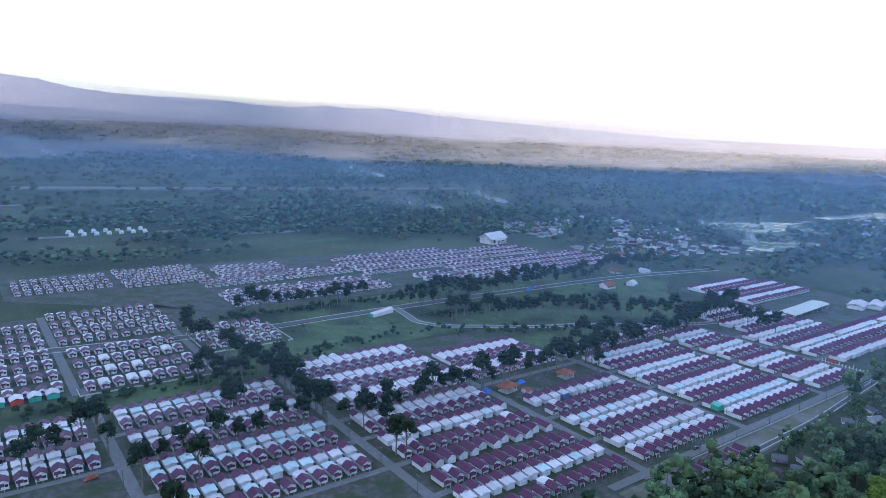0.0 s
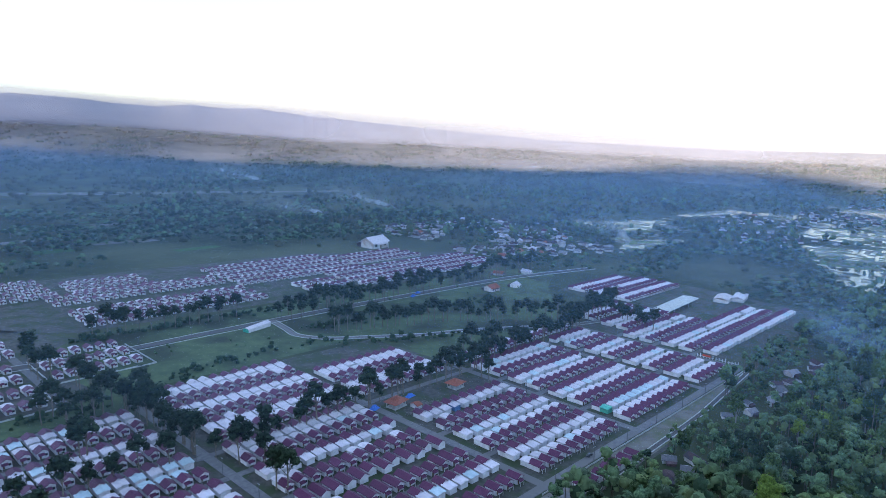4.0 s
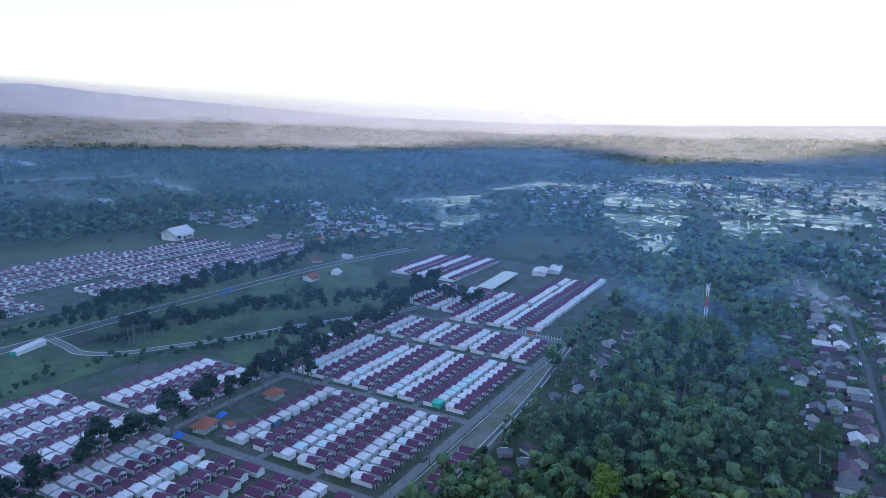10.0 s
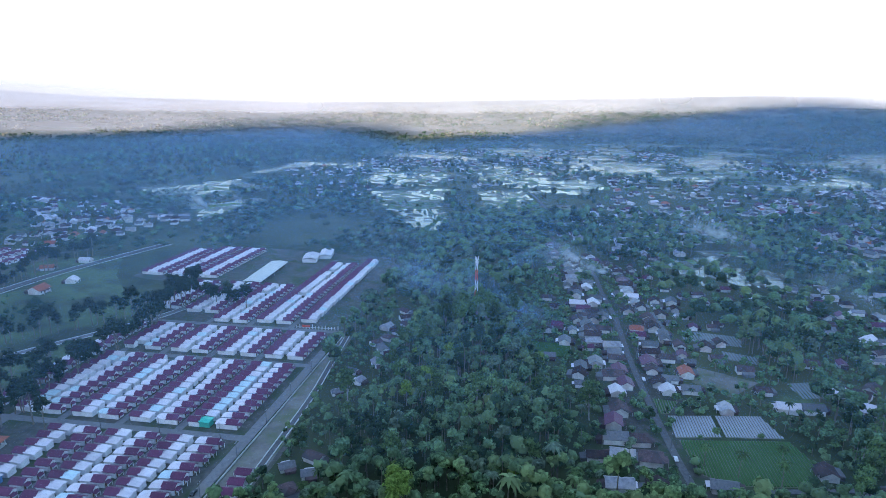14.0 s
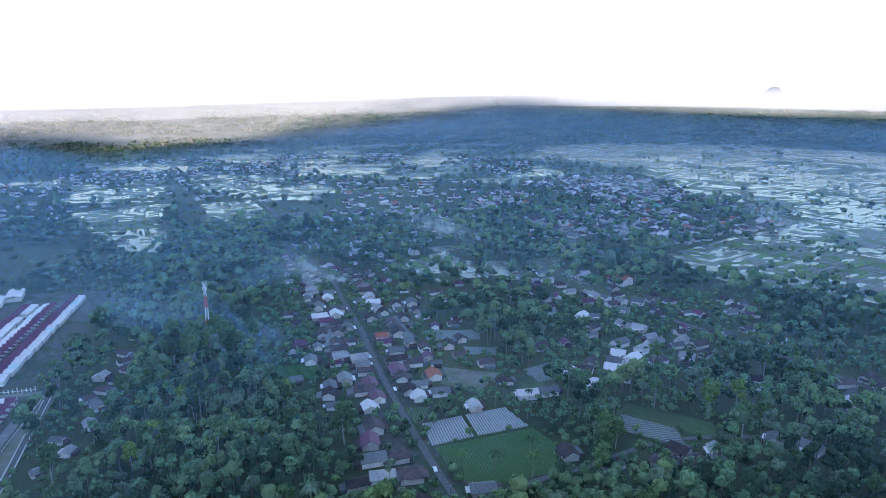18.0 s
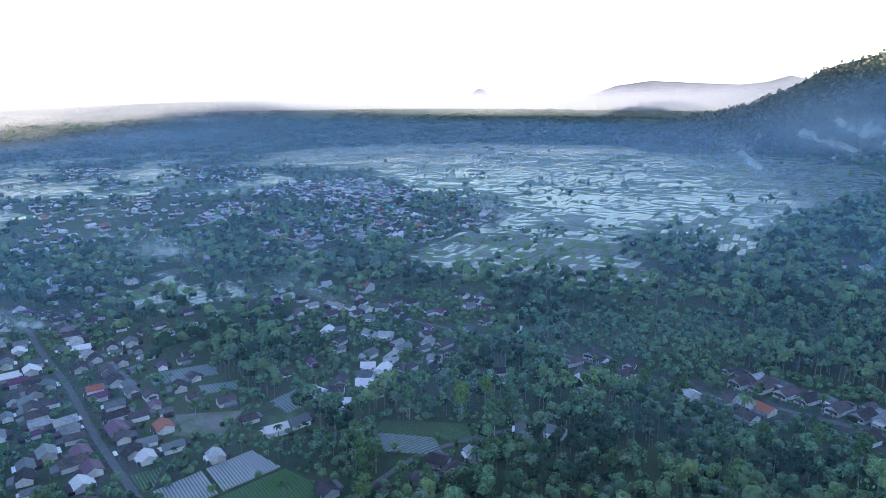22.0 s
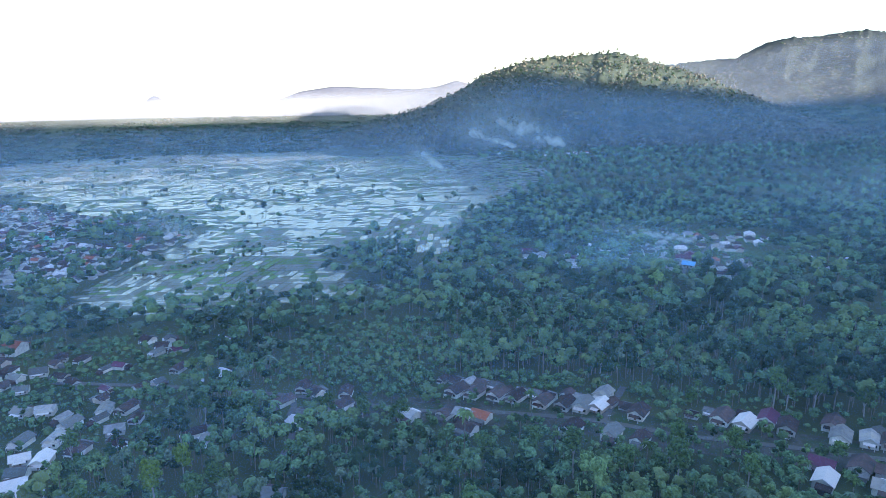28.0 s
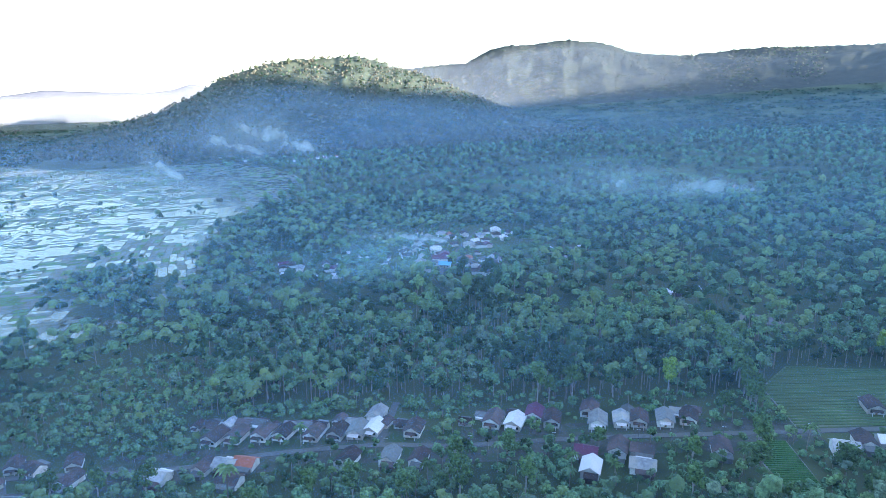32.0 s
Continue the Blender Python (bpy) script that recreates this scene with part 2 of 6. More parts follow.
def mesh_of(name, verts, faces, material, mats=None, idx=None):
    me = bpy.data.meshes.new(name)
    me.from_pydata(verts, [], faces)
    for m in mats or [material]:
        me.materials.append(m)
    if idx is not None:
        me.polygons.foreach_set("material_index", idx)
    me.update()
    return me


def part(name, me, parent=None, label="", m=None):
    ob = new(name, me)
    if parent:
        ob.parent = parent
    if m is not None:
        ob.matrix_basis = m
    return tagged(ob, label) if label else ob


class Shape:
    """Collects boxes, prisms and sheets into one mesh."""

    def __init__(self):
        self.v, self.f = [], []

    def add(self, v, f):
        n = len(self.v)
        self.v += v
        self.f += [tuple(i + n for i in q) for q in f]
        return self

    def box(self, x0, x1, y0, y1, z0, z1):
        v = [(x, y, z) for z in (z0, z1) for x, y in ((x0, y0), (x1, y0), (x1, y1), (x0, y1))]
        return self.add(v, [(3, 2, 1, 0), (4, 5, 6, 7), (0, 1, 5, 4), (1, 2, 6, 5), (2, 3, 7, 6), (3, 0, 4, 7)])

    def slab(self, quad, t):
        """A sheet of thickness t under four corners."""
        low = [(x, y, z - t) for x, y, z in quad]
        return self.add(list(quad) + low, [(0, 1, 2, 3), (7, 6, 5, 4), (0, 4, 5, 1), (1, 5, 6, 2), (2, 6, 7, 3), (3, 7, 4, 0)])

    def gable(self, x0, x1, y0, y1, z0, h):
        """A triangular prism, ridge along y."""
        c = (x0 + x1) / 2
        v = [(x0, y0, z0), (x1, y0, z0), (c, y0, z0 + h), (x0, y1, z0), (x1, y1, z0), (c, y1, z0 + h)]
        return self.add(v, [(0, 1, 2), (5, 4, 3), (0, 3, 4, 1), (1, 4, 5, 2), (2, 5, 3, 0)])

    def saddle(self, x0, x1, y0, y1, z0, h, t=0.12):
        """Two roof slopes, ridge along y."""
        c = (x0 + x1) / 2
        self.slab([(x0, y0, z0), (c, y0, z0 + h), (c, y1, z0 + h), (x0, y1, z0)], -t)
        return self.slab([(c, y0, z0 + h), (x1, y0, z0), (x1, y1, z0), (c, y1, z0 + h)], -t)

    def hip(self, x0, x1, y0, y1, z0, h, ridge=0.4):
        """A hipped roof, ridge along y."""
        c, d = (x0 + x1) / 2, (y1 - y0) * (1 - ridge) / 2
        v = [(x0, y0, z0), (x1, y0, z0), (x1, y1, z0), (x0, y1, z0), (c, y0 + d, z0 + h), (c, y1 - d, z0 + h)]
        return self.add(v, [(3, 2, 1, 0), (0, 1, 4), (1, 2, 5, 4), (2, 3, 5), (3, 0, 4, 5)])

    def tube(self, p0, p1, r0, r1, n=6):
        a, b = Vector(p0), Vector(p1)
        q = (b - a).to_track_quat("Z", "Y")
        ring = [Vector((math.cos(2 * math.pi * i / n), math.sin(2 * math.pi * i / n), 0)) for i in range(n)]
        v = [tuple(a + q @ (c * r0)) for c in ring] + [tuple(b + q @ (c * r1)) for c in ring]
        f = [(i, (i + 1) % n, n + (i + 1) % n, n + i) for i in range(n)] + [tuple(range(2 * n - 1, n - 1, -1))]
        return self.add(v, f)

    def me(self, name, material):
        return mesh_of(name, self.v, self.f, material)


def lump(center, radius, squash, rng, detail=1, rough=0.25):
    """A rounded, uneven leaf mass."""
    bm = bmesh.new()
    bmesh.ops.create_icosphere(bm, subdivisions=detail, radius=1)
    v = []
    for p in bm.verts:
        k = radius * (1 + rng.uniform(-rough, rough))
        v.append((center[0] + p.co.x * k, center[1] + p.co.y * k, center[2] + p.co.z * k * squash))
    f = [tuple(q.index for q in face.verts) for face in bm.faces]
    bm.free()
    return v, f


def leaves(centers, n, size, rng, tri=False):
    """n small tilted leaf clumps on the outside of round masses (x, y, z, r, squash)."""
    v, f = [], []
    w = [c[3] ** 2 for c in centers]
    for _ in range(n):
        c = rng.choices(centers, w)[0]
        d = Vector((rng.gauss(0, 1), rng.gauss(0, 1), rng.gauss(0.25, 1))).normalized()
        p = Vector(c[:3]) + Vector((d.x, d.y, d.z * c[4])) * c[3] * rng.uniform(0.88, 1.16)
        nn = (d + Vector((rng.gauss(0, 0.5), rng.gauss(0, 0.5), rng.gauss(0.3, 0.5)))).normalized()
        a = nn.orthogonal().normalized()
        a.rotate(Matrix.Rotation(rng.uniform(0, 6.28), 3, nn))
        b = nn.cross(a)
        s = size * rng.uniform(0.6, 1.3)
        i = len(v)
        v += [tuple(p - a * s), tuple(p - b * s * 0.55 + nn * s * 0.12), tuple(p + a * s), tuple(p + b * s * 0.55 + nn * s * 0.12)]
        if tri:
            v.pop()
            f.append((i, i + 1, i + 2))
        else:
            f.append((i, i + 1, i + 2, i + 3))
    return v, f


def poly(name, pts, material, lift, label, category, kind="structure"):
    """A flat patch that follows the slope."""
    me = mesh_of(name, [(x, y, gz(x, y) + lift) for x, y in pts], [tuple(range(len(pts)))], material)
    me.polygons.foreach_set("use_smooth", [False])
    ob = new(name, me)
    return tagged(ob, label, category, kind=kind)


def ribbon(pts, width, lift):
    """Left and right edges of a lane along a line of points."""
    n = len(pts)
    v, f = [], []
    for i, (x, y) in enumerate(pts):
        a, b = pts[max(i - 1, 0)], pts[min(i + 1, n - 1)]
        d = Vector((b[0] - a[0], b[1] - a[1])).normalized()
        for s in (-1, 1):
            px, py = x - d.y * s * width / 2, y + d.x * s * width / 2
            v.append((px, py, gz(px, py) + lift))
    for i in range(n - 1):
        f.append((2 * i + 1, 2 * i, 2 * i + 2, 2 * i + 3))
    return v, f


def smooth_line(pts, k=6):
    """A curve through the points."""
    out = []
    p = [pts[0]] + list(pts) + [pts[-1]]
    for i in range(1, len(p) - 2):
        for j in range(k):
            t = j / k
            out.append(tuple(0.5 * (2 * p[i][c] + (p[i + 1][c] - p[i - 1][c]) * t + (2 * p[i - 1][c] - 5 * p[i][c] + 4 * p[i + 1][c] - p[i + 2][c]) * t * t
                                    + (3 * p[i][c] - p[i - 1][c] - 3 * p[i + 1][c] + p[i + 2][c]) * t ** 3) for c in (0, 1)))
    return out + [pts[-1]]


def road(name, pts, width, material, lift, label, category="road"):
    v, f = ribbon(pts, width, lift)
    low = [(x, y, z - 0.5) for x, y, z in v]
    n = len(v)
    sides = [(i + 2, i, i + n, i + n + 2) for i in range(0, n - 2, 2)] + [(i, i + 2, i + n + 2, i + n) for i in range(1, n - 2, 2)]
    return tagged(new(name, mesh_of(name, v + low, f + sides, material)), label, category, kind="structure")


def inside(x, y, pts):
    c = False
    for i in range(len(pts)):
        (x1, y1), (x2, y2) = pts[i], pts[i - 1]
        if (y1 > y) != (y2 > y) and x < (x2 - x1) * (y - y1) / (y2 - y1) + x1:
            c = not c
    return c


def near_line(x, y, pts, d):
    for (x1, y1), (x2, y2) in zip(pts, pts[1:]):
        l2 = (x2 - x1) ** 2 + (y2 - y1) ** 2
        t = max(0, min(1, ((x - x1) * (x2 - x1) + (y - y1) * (y2 - y1)) / l2))
        if (x - x1 - t * (x2 - x1)) ** 2 + (y - y1 - t * (y2 - y1)) ** 2 < d * d:
            return True
    return False


# ---- terrain ----
CX, CY, EDGE = 75.0, 40.0, 4850.0
SKYLINE = [(0, 1.0), (20, 0.3), (35, -1.2), (59, -2.35), (69, -2.75), (80, -2.75), (92, -2.5), (106, -2.05), (127, -2.0), (140, -2.2), (150, -2.2), (165, -1.7),
           (176, -1.25), (184, -0.6), (195, 0.6), (205, 1.6), (225, 3.0), (290, 4.0), (340, 2.5), (360, 1.0)]
AZ_T, EL_T = np.array(SKYLINE).T


def terrain(az, r):
    """The slope near by, bending towards the far skyline."""
    a = np.radians(az)
    x, y = CX + r * np.sin(a), CY + r * np.cos(a)
    ze = 180 + EDGE * np.tan(np.radians(np.interp(az % 360, AZ_T, EL_T)))
    w = np.clip((r - 3000) / (EDGE - 3000), 0, 1)
    return x, y, gz(x, y) + (ze - gz(CX + EDGE * np.sin(a), CY + EDGE * np.cos(a))) * w * w * (3 - 2 * w)


def ground_z(x, y):
    r = math.hypot(x - CX, y - CY)
    return gz(x, y) if r <= 3000 else float(terrain(math.degrees(math.atan2(x - CX, y - CY)) % 360, r)[2])


def ring_grid(name, az0, az1, na, radii, zfun, material, label, category):
    v, f = [], []
    closed = az1 - az0 >= 360
    cols = na if closed else na + 1
    for r in radii:
        for i in range(cols):
            v.append(tuple(float(q) for q in zfun(az0 + (az1 - az0) * i / na, r)))
    for j in range(len(radii) - 1):
        for i in range(na):
            k = (i + 1) % cols
            f.append((j * cols + i, j * cols + k, (j + 1) * cols + k, (j + 1) * cols + i))
    me = mesh_of(name, v, f, material)
    me.polygons.foreach_set("use_smooth", [True] * len(f))
    return tagged(new(name, me), label, category, kind="structure")


ground = ring_grid("ground", 0, 360, 180, [0.5, 200, 500, 1000, 1600, 2400, 3000] + [3000 + 185 * i for i in range(1, 11)], terrain, M["ground"],
          "dark green overgrown sloping farmland reaching the horizon", "ground")

# far ground beyond the shadow edge: sunlight painted in as a paler colour
ground.data.materials.append(M["sunlit_plain"])
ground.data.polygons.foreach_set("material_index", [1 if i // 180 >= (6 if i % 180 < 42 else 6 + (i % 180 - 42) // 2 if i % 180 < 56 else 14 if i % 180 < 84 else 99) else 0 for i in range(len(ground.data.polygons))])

# The volcano behind the camera, whose shadow lies over the land
RIDGE = [(-6500, 640), (-4300, 890), (-4100, 930), (-3900, 1010), (-3100, 1050), (-2700, 1060), (-2400, 1075), (-2250, 1105), (-2100, 1150), (-1985, 1245), (-1600, 1280), (-1300, 1284), (-989, 1320), (-467, 1358),
         (-45, 1398), (100, 1388), (228, 1368), (380, 1355), (476, 1312), (611, 1288), (863, 1222), (944, 1195), (1140, 1134), (1304, 1080), (1418, 1050), (1500, 1004), (1600, 1040), (1800, 1088), (2053, 1092),
         (2226, 1078), (2433, 1030), (2640, 955), (2767, 910), (2843, 868), (2945, 840), (3178, 780), (3388, 735), (3700, 695), (5200, 650), (7000, 600)]
RIDGE_S, RIDGE_H = zip(*RIDGE)
dsun = Vector((math.sin(radians(SUN_AZ)), math.cos(radians(SUN_AZ))))
esun = Vector((dsun.y, -dsun.x))
v, f = [], []
for j, (along, k) in enumerate(((3300, 0.0), (3700, 0.25), (4200, 0.72), (4600, 1.0), (5200, 0.6), (6500, 0.0))):
    for i in range(226):
        s = -6500 + 60 * i
        h = float(np.interp(s, RIDGE_S, RIDGE_H))
        base = 120.0
        z = base + (h - base) * k + (0 if k in (0, 1) else 25 * noise.noise(Vector((s * 0.003, along * 0.003, 0))))
        p = dsun * along + esun * s
        v.append((p.x, p.y, z))
for j in range(5):
    for i in range(225):
        f.append((j * 226 + i, j * 226 + i + 1, (j + 1) * 226 + i + 1, (j + 1) * 226 + i))
tagged(new("volcano", mesh_of("volcano", v, f, M["ground"])), "dark forested volcano flank shading the land", "mountain", kind="structure")


def crest(name, az0, az1, table, r0, r1, r2, material, label, rough=0.0, na=120, gullies=0.0, eye=(CX, CY), grain=0.006):
    """A range of hills: foot at r0, crest at r1, back foot at r2; table: azimuth and elevation of the crest seen from the path."""
    ta, te = [], []
    for a, e in table:          # azimuths from the eye turned into azimuths from the middle
        px, py = eye[0] + r1 * math.sin(radians(a)) - CX, eye[1] + r1 * math.cos(radians(a)) - CY
        b = math.degrees(math.atan2(px, py))
        ta.append(b + 360 if b < -40 else b)
        te.append(e)

    def z(az, r):
        x, y, g = terrain(az, r)
        top = 178 + r1 * math.tan(radians(float(np.interp(az, ta, te))))
        k = (r - r0) / (r1 - r0) if r <= r1 else (r2 - r) / (r2 - r1)
        k = max(0.0, min(1.0, k))
        k = k ** 1.25
        p = Vector((x * grain, y * grain, 3.1))
        fold = 0.0
        for octave in range(4):
            fold += (0.5 - abs(noise.noise(p))) * 0.6 ** octave
            p = p * 2.1 + Vector((5.3, 1.7, 0.4))
        lift = max(top - g, 0) * k * (1 + gullies * (fold - 0.75) * (1 - k * k))
        lift += rough * k * (noise.noise(Vector((az * 3.0, r * 0.01, 0))) + 0.7 * noise.noise(Vector((az * 9.0, r * 0.03, 0))))
        return x, y, g - 3 + lift
    radii = [r0 + (r1 - r0) * i / 26 for i in range(27)] + [r1 + (r2 - r1) * i / 4 for i in range(1, 5)]
    return ring_grid(name, az0, az1, na, radii, z, material, label, "mountain"), z


# evening haze is put into this slope's lilac base colour
M["hazy"] = mat("lilac_haze_tinted_slope", (0.22, 0.215, 0.23), (0.28, 0.27, 0.285), 0.004, 0.95, c3=(0.25, 0.24, 0.255), big=0.001)
M["rocky"] = mat("sunlit_wooded_slope", (0.02, 0.027, 0.027), (0.04, 0.046, 0.038), 0.03, 0.95, 0.6, 0.05)
M["hillside"] = mat("wooded_hillside", (0.045, 0.055, 0.04), (0.08, 0.088, 0.062), 0.03, 0.95, 0.6, 0.06, c3=(0.04, 0.05, 0.034), big=0.008)
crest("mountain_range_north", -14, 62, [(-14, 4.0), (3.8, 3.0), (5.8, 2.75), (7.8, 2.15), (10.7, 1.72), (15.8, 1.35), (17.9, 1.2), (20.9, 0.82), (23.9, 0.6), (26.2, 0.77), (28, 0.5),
      (31.5, 0.42), (35, -0.1), (41.5, -0.8), (48.4, -1.5), (55, -2.1), (62, -2.6)], 4060, 4700, 4840, M["hazy"], "mountain range tinted pale lilac to look hazy", 6.0, 160, 0.15, (0, 0))
_, south_z = crest("mountain_range_south", 167, 222, [(167, -1.5), (169, 1.1), (172.9, 1.5), (174, 1.5), (175.7, 2.45), (177.2, 2.9), (179.5, 2.93), (182, 3.3), (185, 3.05), (187.3, 2.3), (191, 2.0),
      (196.3, 2.5), (200.7, 2.55), (205, 2.6), (222, 4.0)], 3900, 4650, 4840, M["rocky"], "rugged sunlit mountain range in haze", 8.0, 420, 0.6, (124, -29), 0.0042)
# lilac grey puts the haze of distance into the slope colour
M["dim"] = mat("haze_tinted_far_slope", (0.08, 0.078, 0.1), (0.1, 0.098, 0.125), 0.004, 0.95, c3=(0.09, 0.087, 0.11), big=0.002)
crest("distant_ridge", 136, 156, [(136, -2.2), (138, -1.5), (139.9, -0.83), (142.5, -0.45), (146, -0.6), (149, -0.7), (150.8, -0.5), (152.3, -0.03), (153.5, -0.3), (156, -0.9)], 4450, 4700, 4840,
      M["dim"], "far ridge tinted lilac grey to look hazy", 4.0, 60)
crest("distant_cone_hill", 126.5, 131.5, [(126.5, -2.3), (127.6, -2.0), (128.5, -1.4), (128.9, -1.1), (129.3, -1.08), (129.7, -1.4), (130.6, -2.0), (131.5, -2.3)], 4450, 4720, 4840, M["dim"], "small cone hill on the horizon, tinted to look hazy", 1.0, 30)
HILL = [(138, -5.6), (141, -4.8), (144, -3.8), (146.5, -2.9), (150.3, -1.86), (152.6, -0.75), (154.5, 0.5), (157.2, 1.3), (158.9, 1.75), (161.7, 1.85), (165, 2.1), (168.3, 1.25), (171.7, 0.2), (175, -1.2), (178, -2.3), (181, -3.2), (184, -3.9)]
_, hill_z = crest("wooded_hill", 138, 184, HILL, 2150, 2850, 3500, M["hillside"], "wooded hill with its top in evening sun", 7.0, 240, 0.55, (112, -3))


# ---- evening haze: added see-through tinted sheets ringing the path, standing in for air ----
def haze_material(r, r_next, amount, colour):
    m = bpy.data.materials.new("tinted_haze_sheet")
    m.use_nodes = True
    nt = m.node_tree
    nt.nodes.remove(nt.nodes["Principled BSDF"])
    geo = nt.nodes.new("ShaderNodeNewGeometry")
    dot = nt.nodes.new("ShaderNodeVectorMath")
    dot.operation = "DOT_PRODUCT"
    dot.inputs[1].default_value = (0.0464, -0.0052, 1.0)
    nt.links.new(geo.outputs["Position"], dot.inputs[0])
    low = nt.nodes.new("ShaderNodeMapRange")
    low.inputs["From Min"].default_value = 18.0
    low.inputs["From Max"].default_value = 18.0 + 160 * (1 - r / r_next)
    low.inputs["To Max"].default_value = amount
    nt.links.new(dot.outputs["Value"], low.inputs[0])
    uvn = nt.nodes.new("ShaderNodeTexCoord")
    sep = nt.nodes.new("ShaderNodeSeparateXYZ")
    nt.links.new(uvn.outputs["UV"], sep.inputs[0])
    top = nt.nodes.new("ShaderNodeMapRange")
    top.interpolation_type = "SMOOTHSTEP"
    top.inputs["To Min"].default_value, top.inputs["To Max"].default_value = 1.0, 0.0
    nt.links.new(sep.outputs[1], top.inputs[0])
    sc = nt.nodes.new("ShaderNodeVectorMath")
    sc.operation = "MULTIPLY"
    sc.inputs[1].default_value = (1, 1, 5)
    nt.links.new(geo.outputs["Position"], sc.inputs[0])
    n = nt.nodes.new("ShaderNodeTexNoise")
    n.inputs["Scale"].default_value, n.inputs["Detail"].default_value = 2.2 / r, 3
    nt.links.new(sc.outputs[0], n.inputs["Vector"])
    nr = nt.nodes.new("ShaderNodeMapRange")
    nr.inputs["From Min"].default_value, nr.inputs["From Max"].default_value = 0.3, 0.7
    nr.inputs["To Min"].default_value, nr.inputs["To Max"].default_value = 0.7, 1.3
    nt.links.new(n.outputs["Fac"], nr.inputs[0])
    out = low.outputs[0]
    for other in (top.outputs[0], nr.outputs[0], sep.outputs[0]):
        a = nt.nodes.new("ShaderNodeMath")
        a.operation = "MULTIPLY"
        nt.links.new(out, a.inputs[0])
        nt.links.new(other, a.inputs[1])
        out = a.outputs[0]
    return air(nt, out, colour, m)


def air(nt, alpha, colour, m):
    """Thin air that scatters the light falling on it: alpha of scattering over clear."""
    df = nt.nodes.new("ShaderNodeBsdfDiffuse")
    tl = nt.nodes.new("ShaderNodeBsdfTranslucent")
    for s in (df, tl):
        s.inputs[0].default_value = (*colour, 1)
    half = nt.nodes.new("ShaderNodeMixShader")
    half.inputs[0].default_value = 0.5
    nt.links.new(df.outputs[0], half.inputs[1])
    nt.links.new(tl.outputs[0], half.inputs[2])
    tp = nt.nodes.new("ShaderNodeBsdfTransparent")
    mx = nt.nodes.new("ShaderNodeMixShader")
    nt.links.new(alpha, mx.inputs[0])
    nt.links.new(tp.outputs[0], mx.inputs[1])
    nt.links.new(half.outputs[0], mx.inputs[2])
    nt.links.new(mx.outputs[0], nt.nodes["Material Output"].inputs[0])
    return m


# sheet colours: blues imitate shaded air, lilac greys imitate sunlit air
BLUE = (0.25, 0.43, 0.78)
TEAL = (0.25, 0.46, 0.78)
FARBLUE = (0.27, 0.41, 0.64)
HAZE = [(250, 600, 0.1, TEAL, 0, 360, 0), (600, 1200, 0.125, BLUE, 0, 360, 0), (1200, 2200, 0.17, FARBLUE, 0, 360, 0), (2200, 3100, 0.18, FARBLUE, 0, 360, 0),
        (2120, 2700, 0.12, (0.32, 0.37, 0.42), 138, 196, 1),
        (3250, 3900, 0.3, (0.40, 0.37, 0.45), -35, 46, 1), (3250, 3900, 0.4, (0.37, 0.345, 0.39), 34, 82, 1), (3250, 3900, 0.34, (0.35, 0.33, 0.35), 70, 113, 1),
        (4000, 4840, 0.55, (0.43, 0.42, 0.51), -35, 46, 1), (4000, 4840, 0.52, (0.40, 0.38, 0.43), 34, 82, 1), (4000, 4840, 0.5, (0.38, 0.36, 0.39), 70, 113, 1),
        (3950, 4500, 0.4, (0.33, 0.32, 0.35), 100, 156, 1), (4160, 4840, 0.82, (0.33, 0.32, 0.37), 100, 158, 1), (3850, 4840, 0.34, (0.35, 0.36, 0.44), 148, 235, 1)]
# how strongly near and far sheets veil the land, by azimuth
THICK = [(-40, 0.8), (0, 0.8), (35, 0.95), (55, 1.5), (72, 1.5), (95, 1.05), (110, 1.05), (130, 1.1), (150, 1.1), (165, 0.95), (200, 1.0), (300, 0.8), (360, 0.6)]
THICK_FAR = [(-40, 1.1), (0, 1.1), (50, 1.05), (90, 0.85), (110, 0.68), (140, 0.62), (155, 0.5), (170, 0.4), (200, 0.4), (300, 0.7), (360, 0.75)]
# tops of the shaded-blue sheets and of the sunlit-tint sheets behind: azimuth, elevation
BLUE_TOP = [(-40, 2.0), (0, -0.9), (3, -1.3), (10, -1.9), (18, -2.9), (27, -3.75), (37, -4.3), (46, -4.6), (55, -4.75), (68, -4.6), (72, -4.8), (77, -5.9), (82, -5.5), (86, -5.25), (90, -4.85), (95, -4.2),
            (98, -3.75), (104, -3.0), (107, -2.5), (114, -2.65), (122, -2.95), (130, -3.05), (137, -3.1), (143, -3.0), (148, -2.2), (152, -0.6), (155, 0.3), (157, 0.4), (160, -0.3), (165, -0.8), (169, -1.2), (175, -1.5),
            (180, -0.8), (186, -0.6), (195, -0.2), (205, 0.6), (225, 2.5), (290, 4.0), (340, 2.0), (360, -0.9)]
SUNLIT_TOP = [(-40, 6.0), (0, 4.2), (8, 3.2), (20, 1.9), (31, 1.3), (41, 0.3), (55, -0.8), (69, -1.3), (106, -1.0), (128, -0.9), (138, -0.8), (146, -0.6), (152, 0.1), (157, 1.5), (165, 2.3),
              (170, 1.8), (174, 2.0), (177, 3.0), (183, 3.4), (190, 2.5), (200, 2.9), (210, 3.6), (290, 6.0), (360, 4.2)]
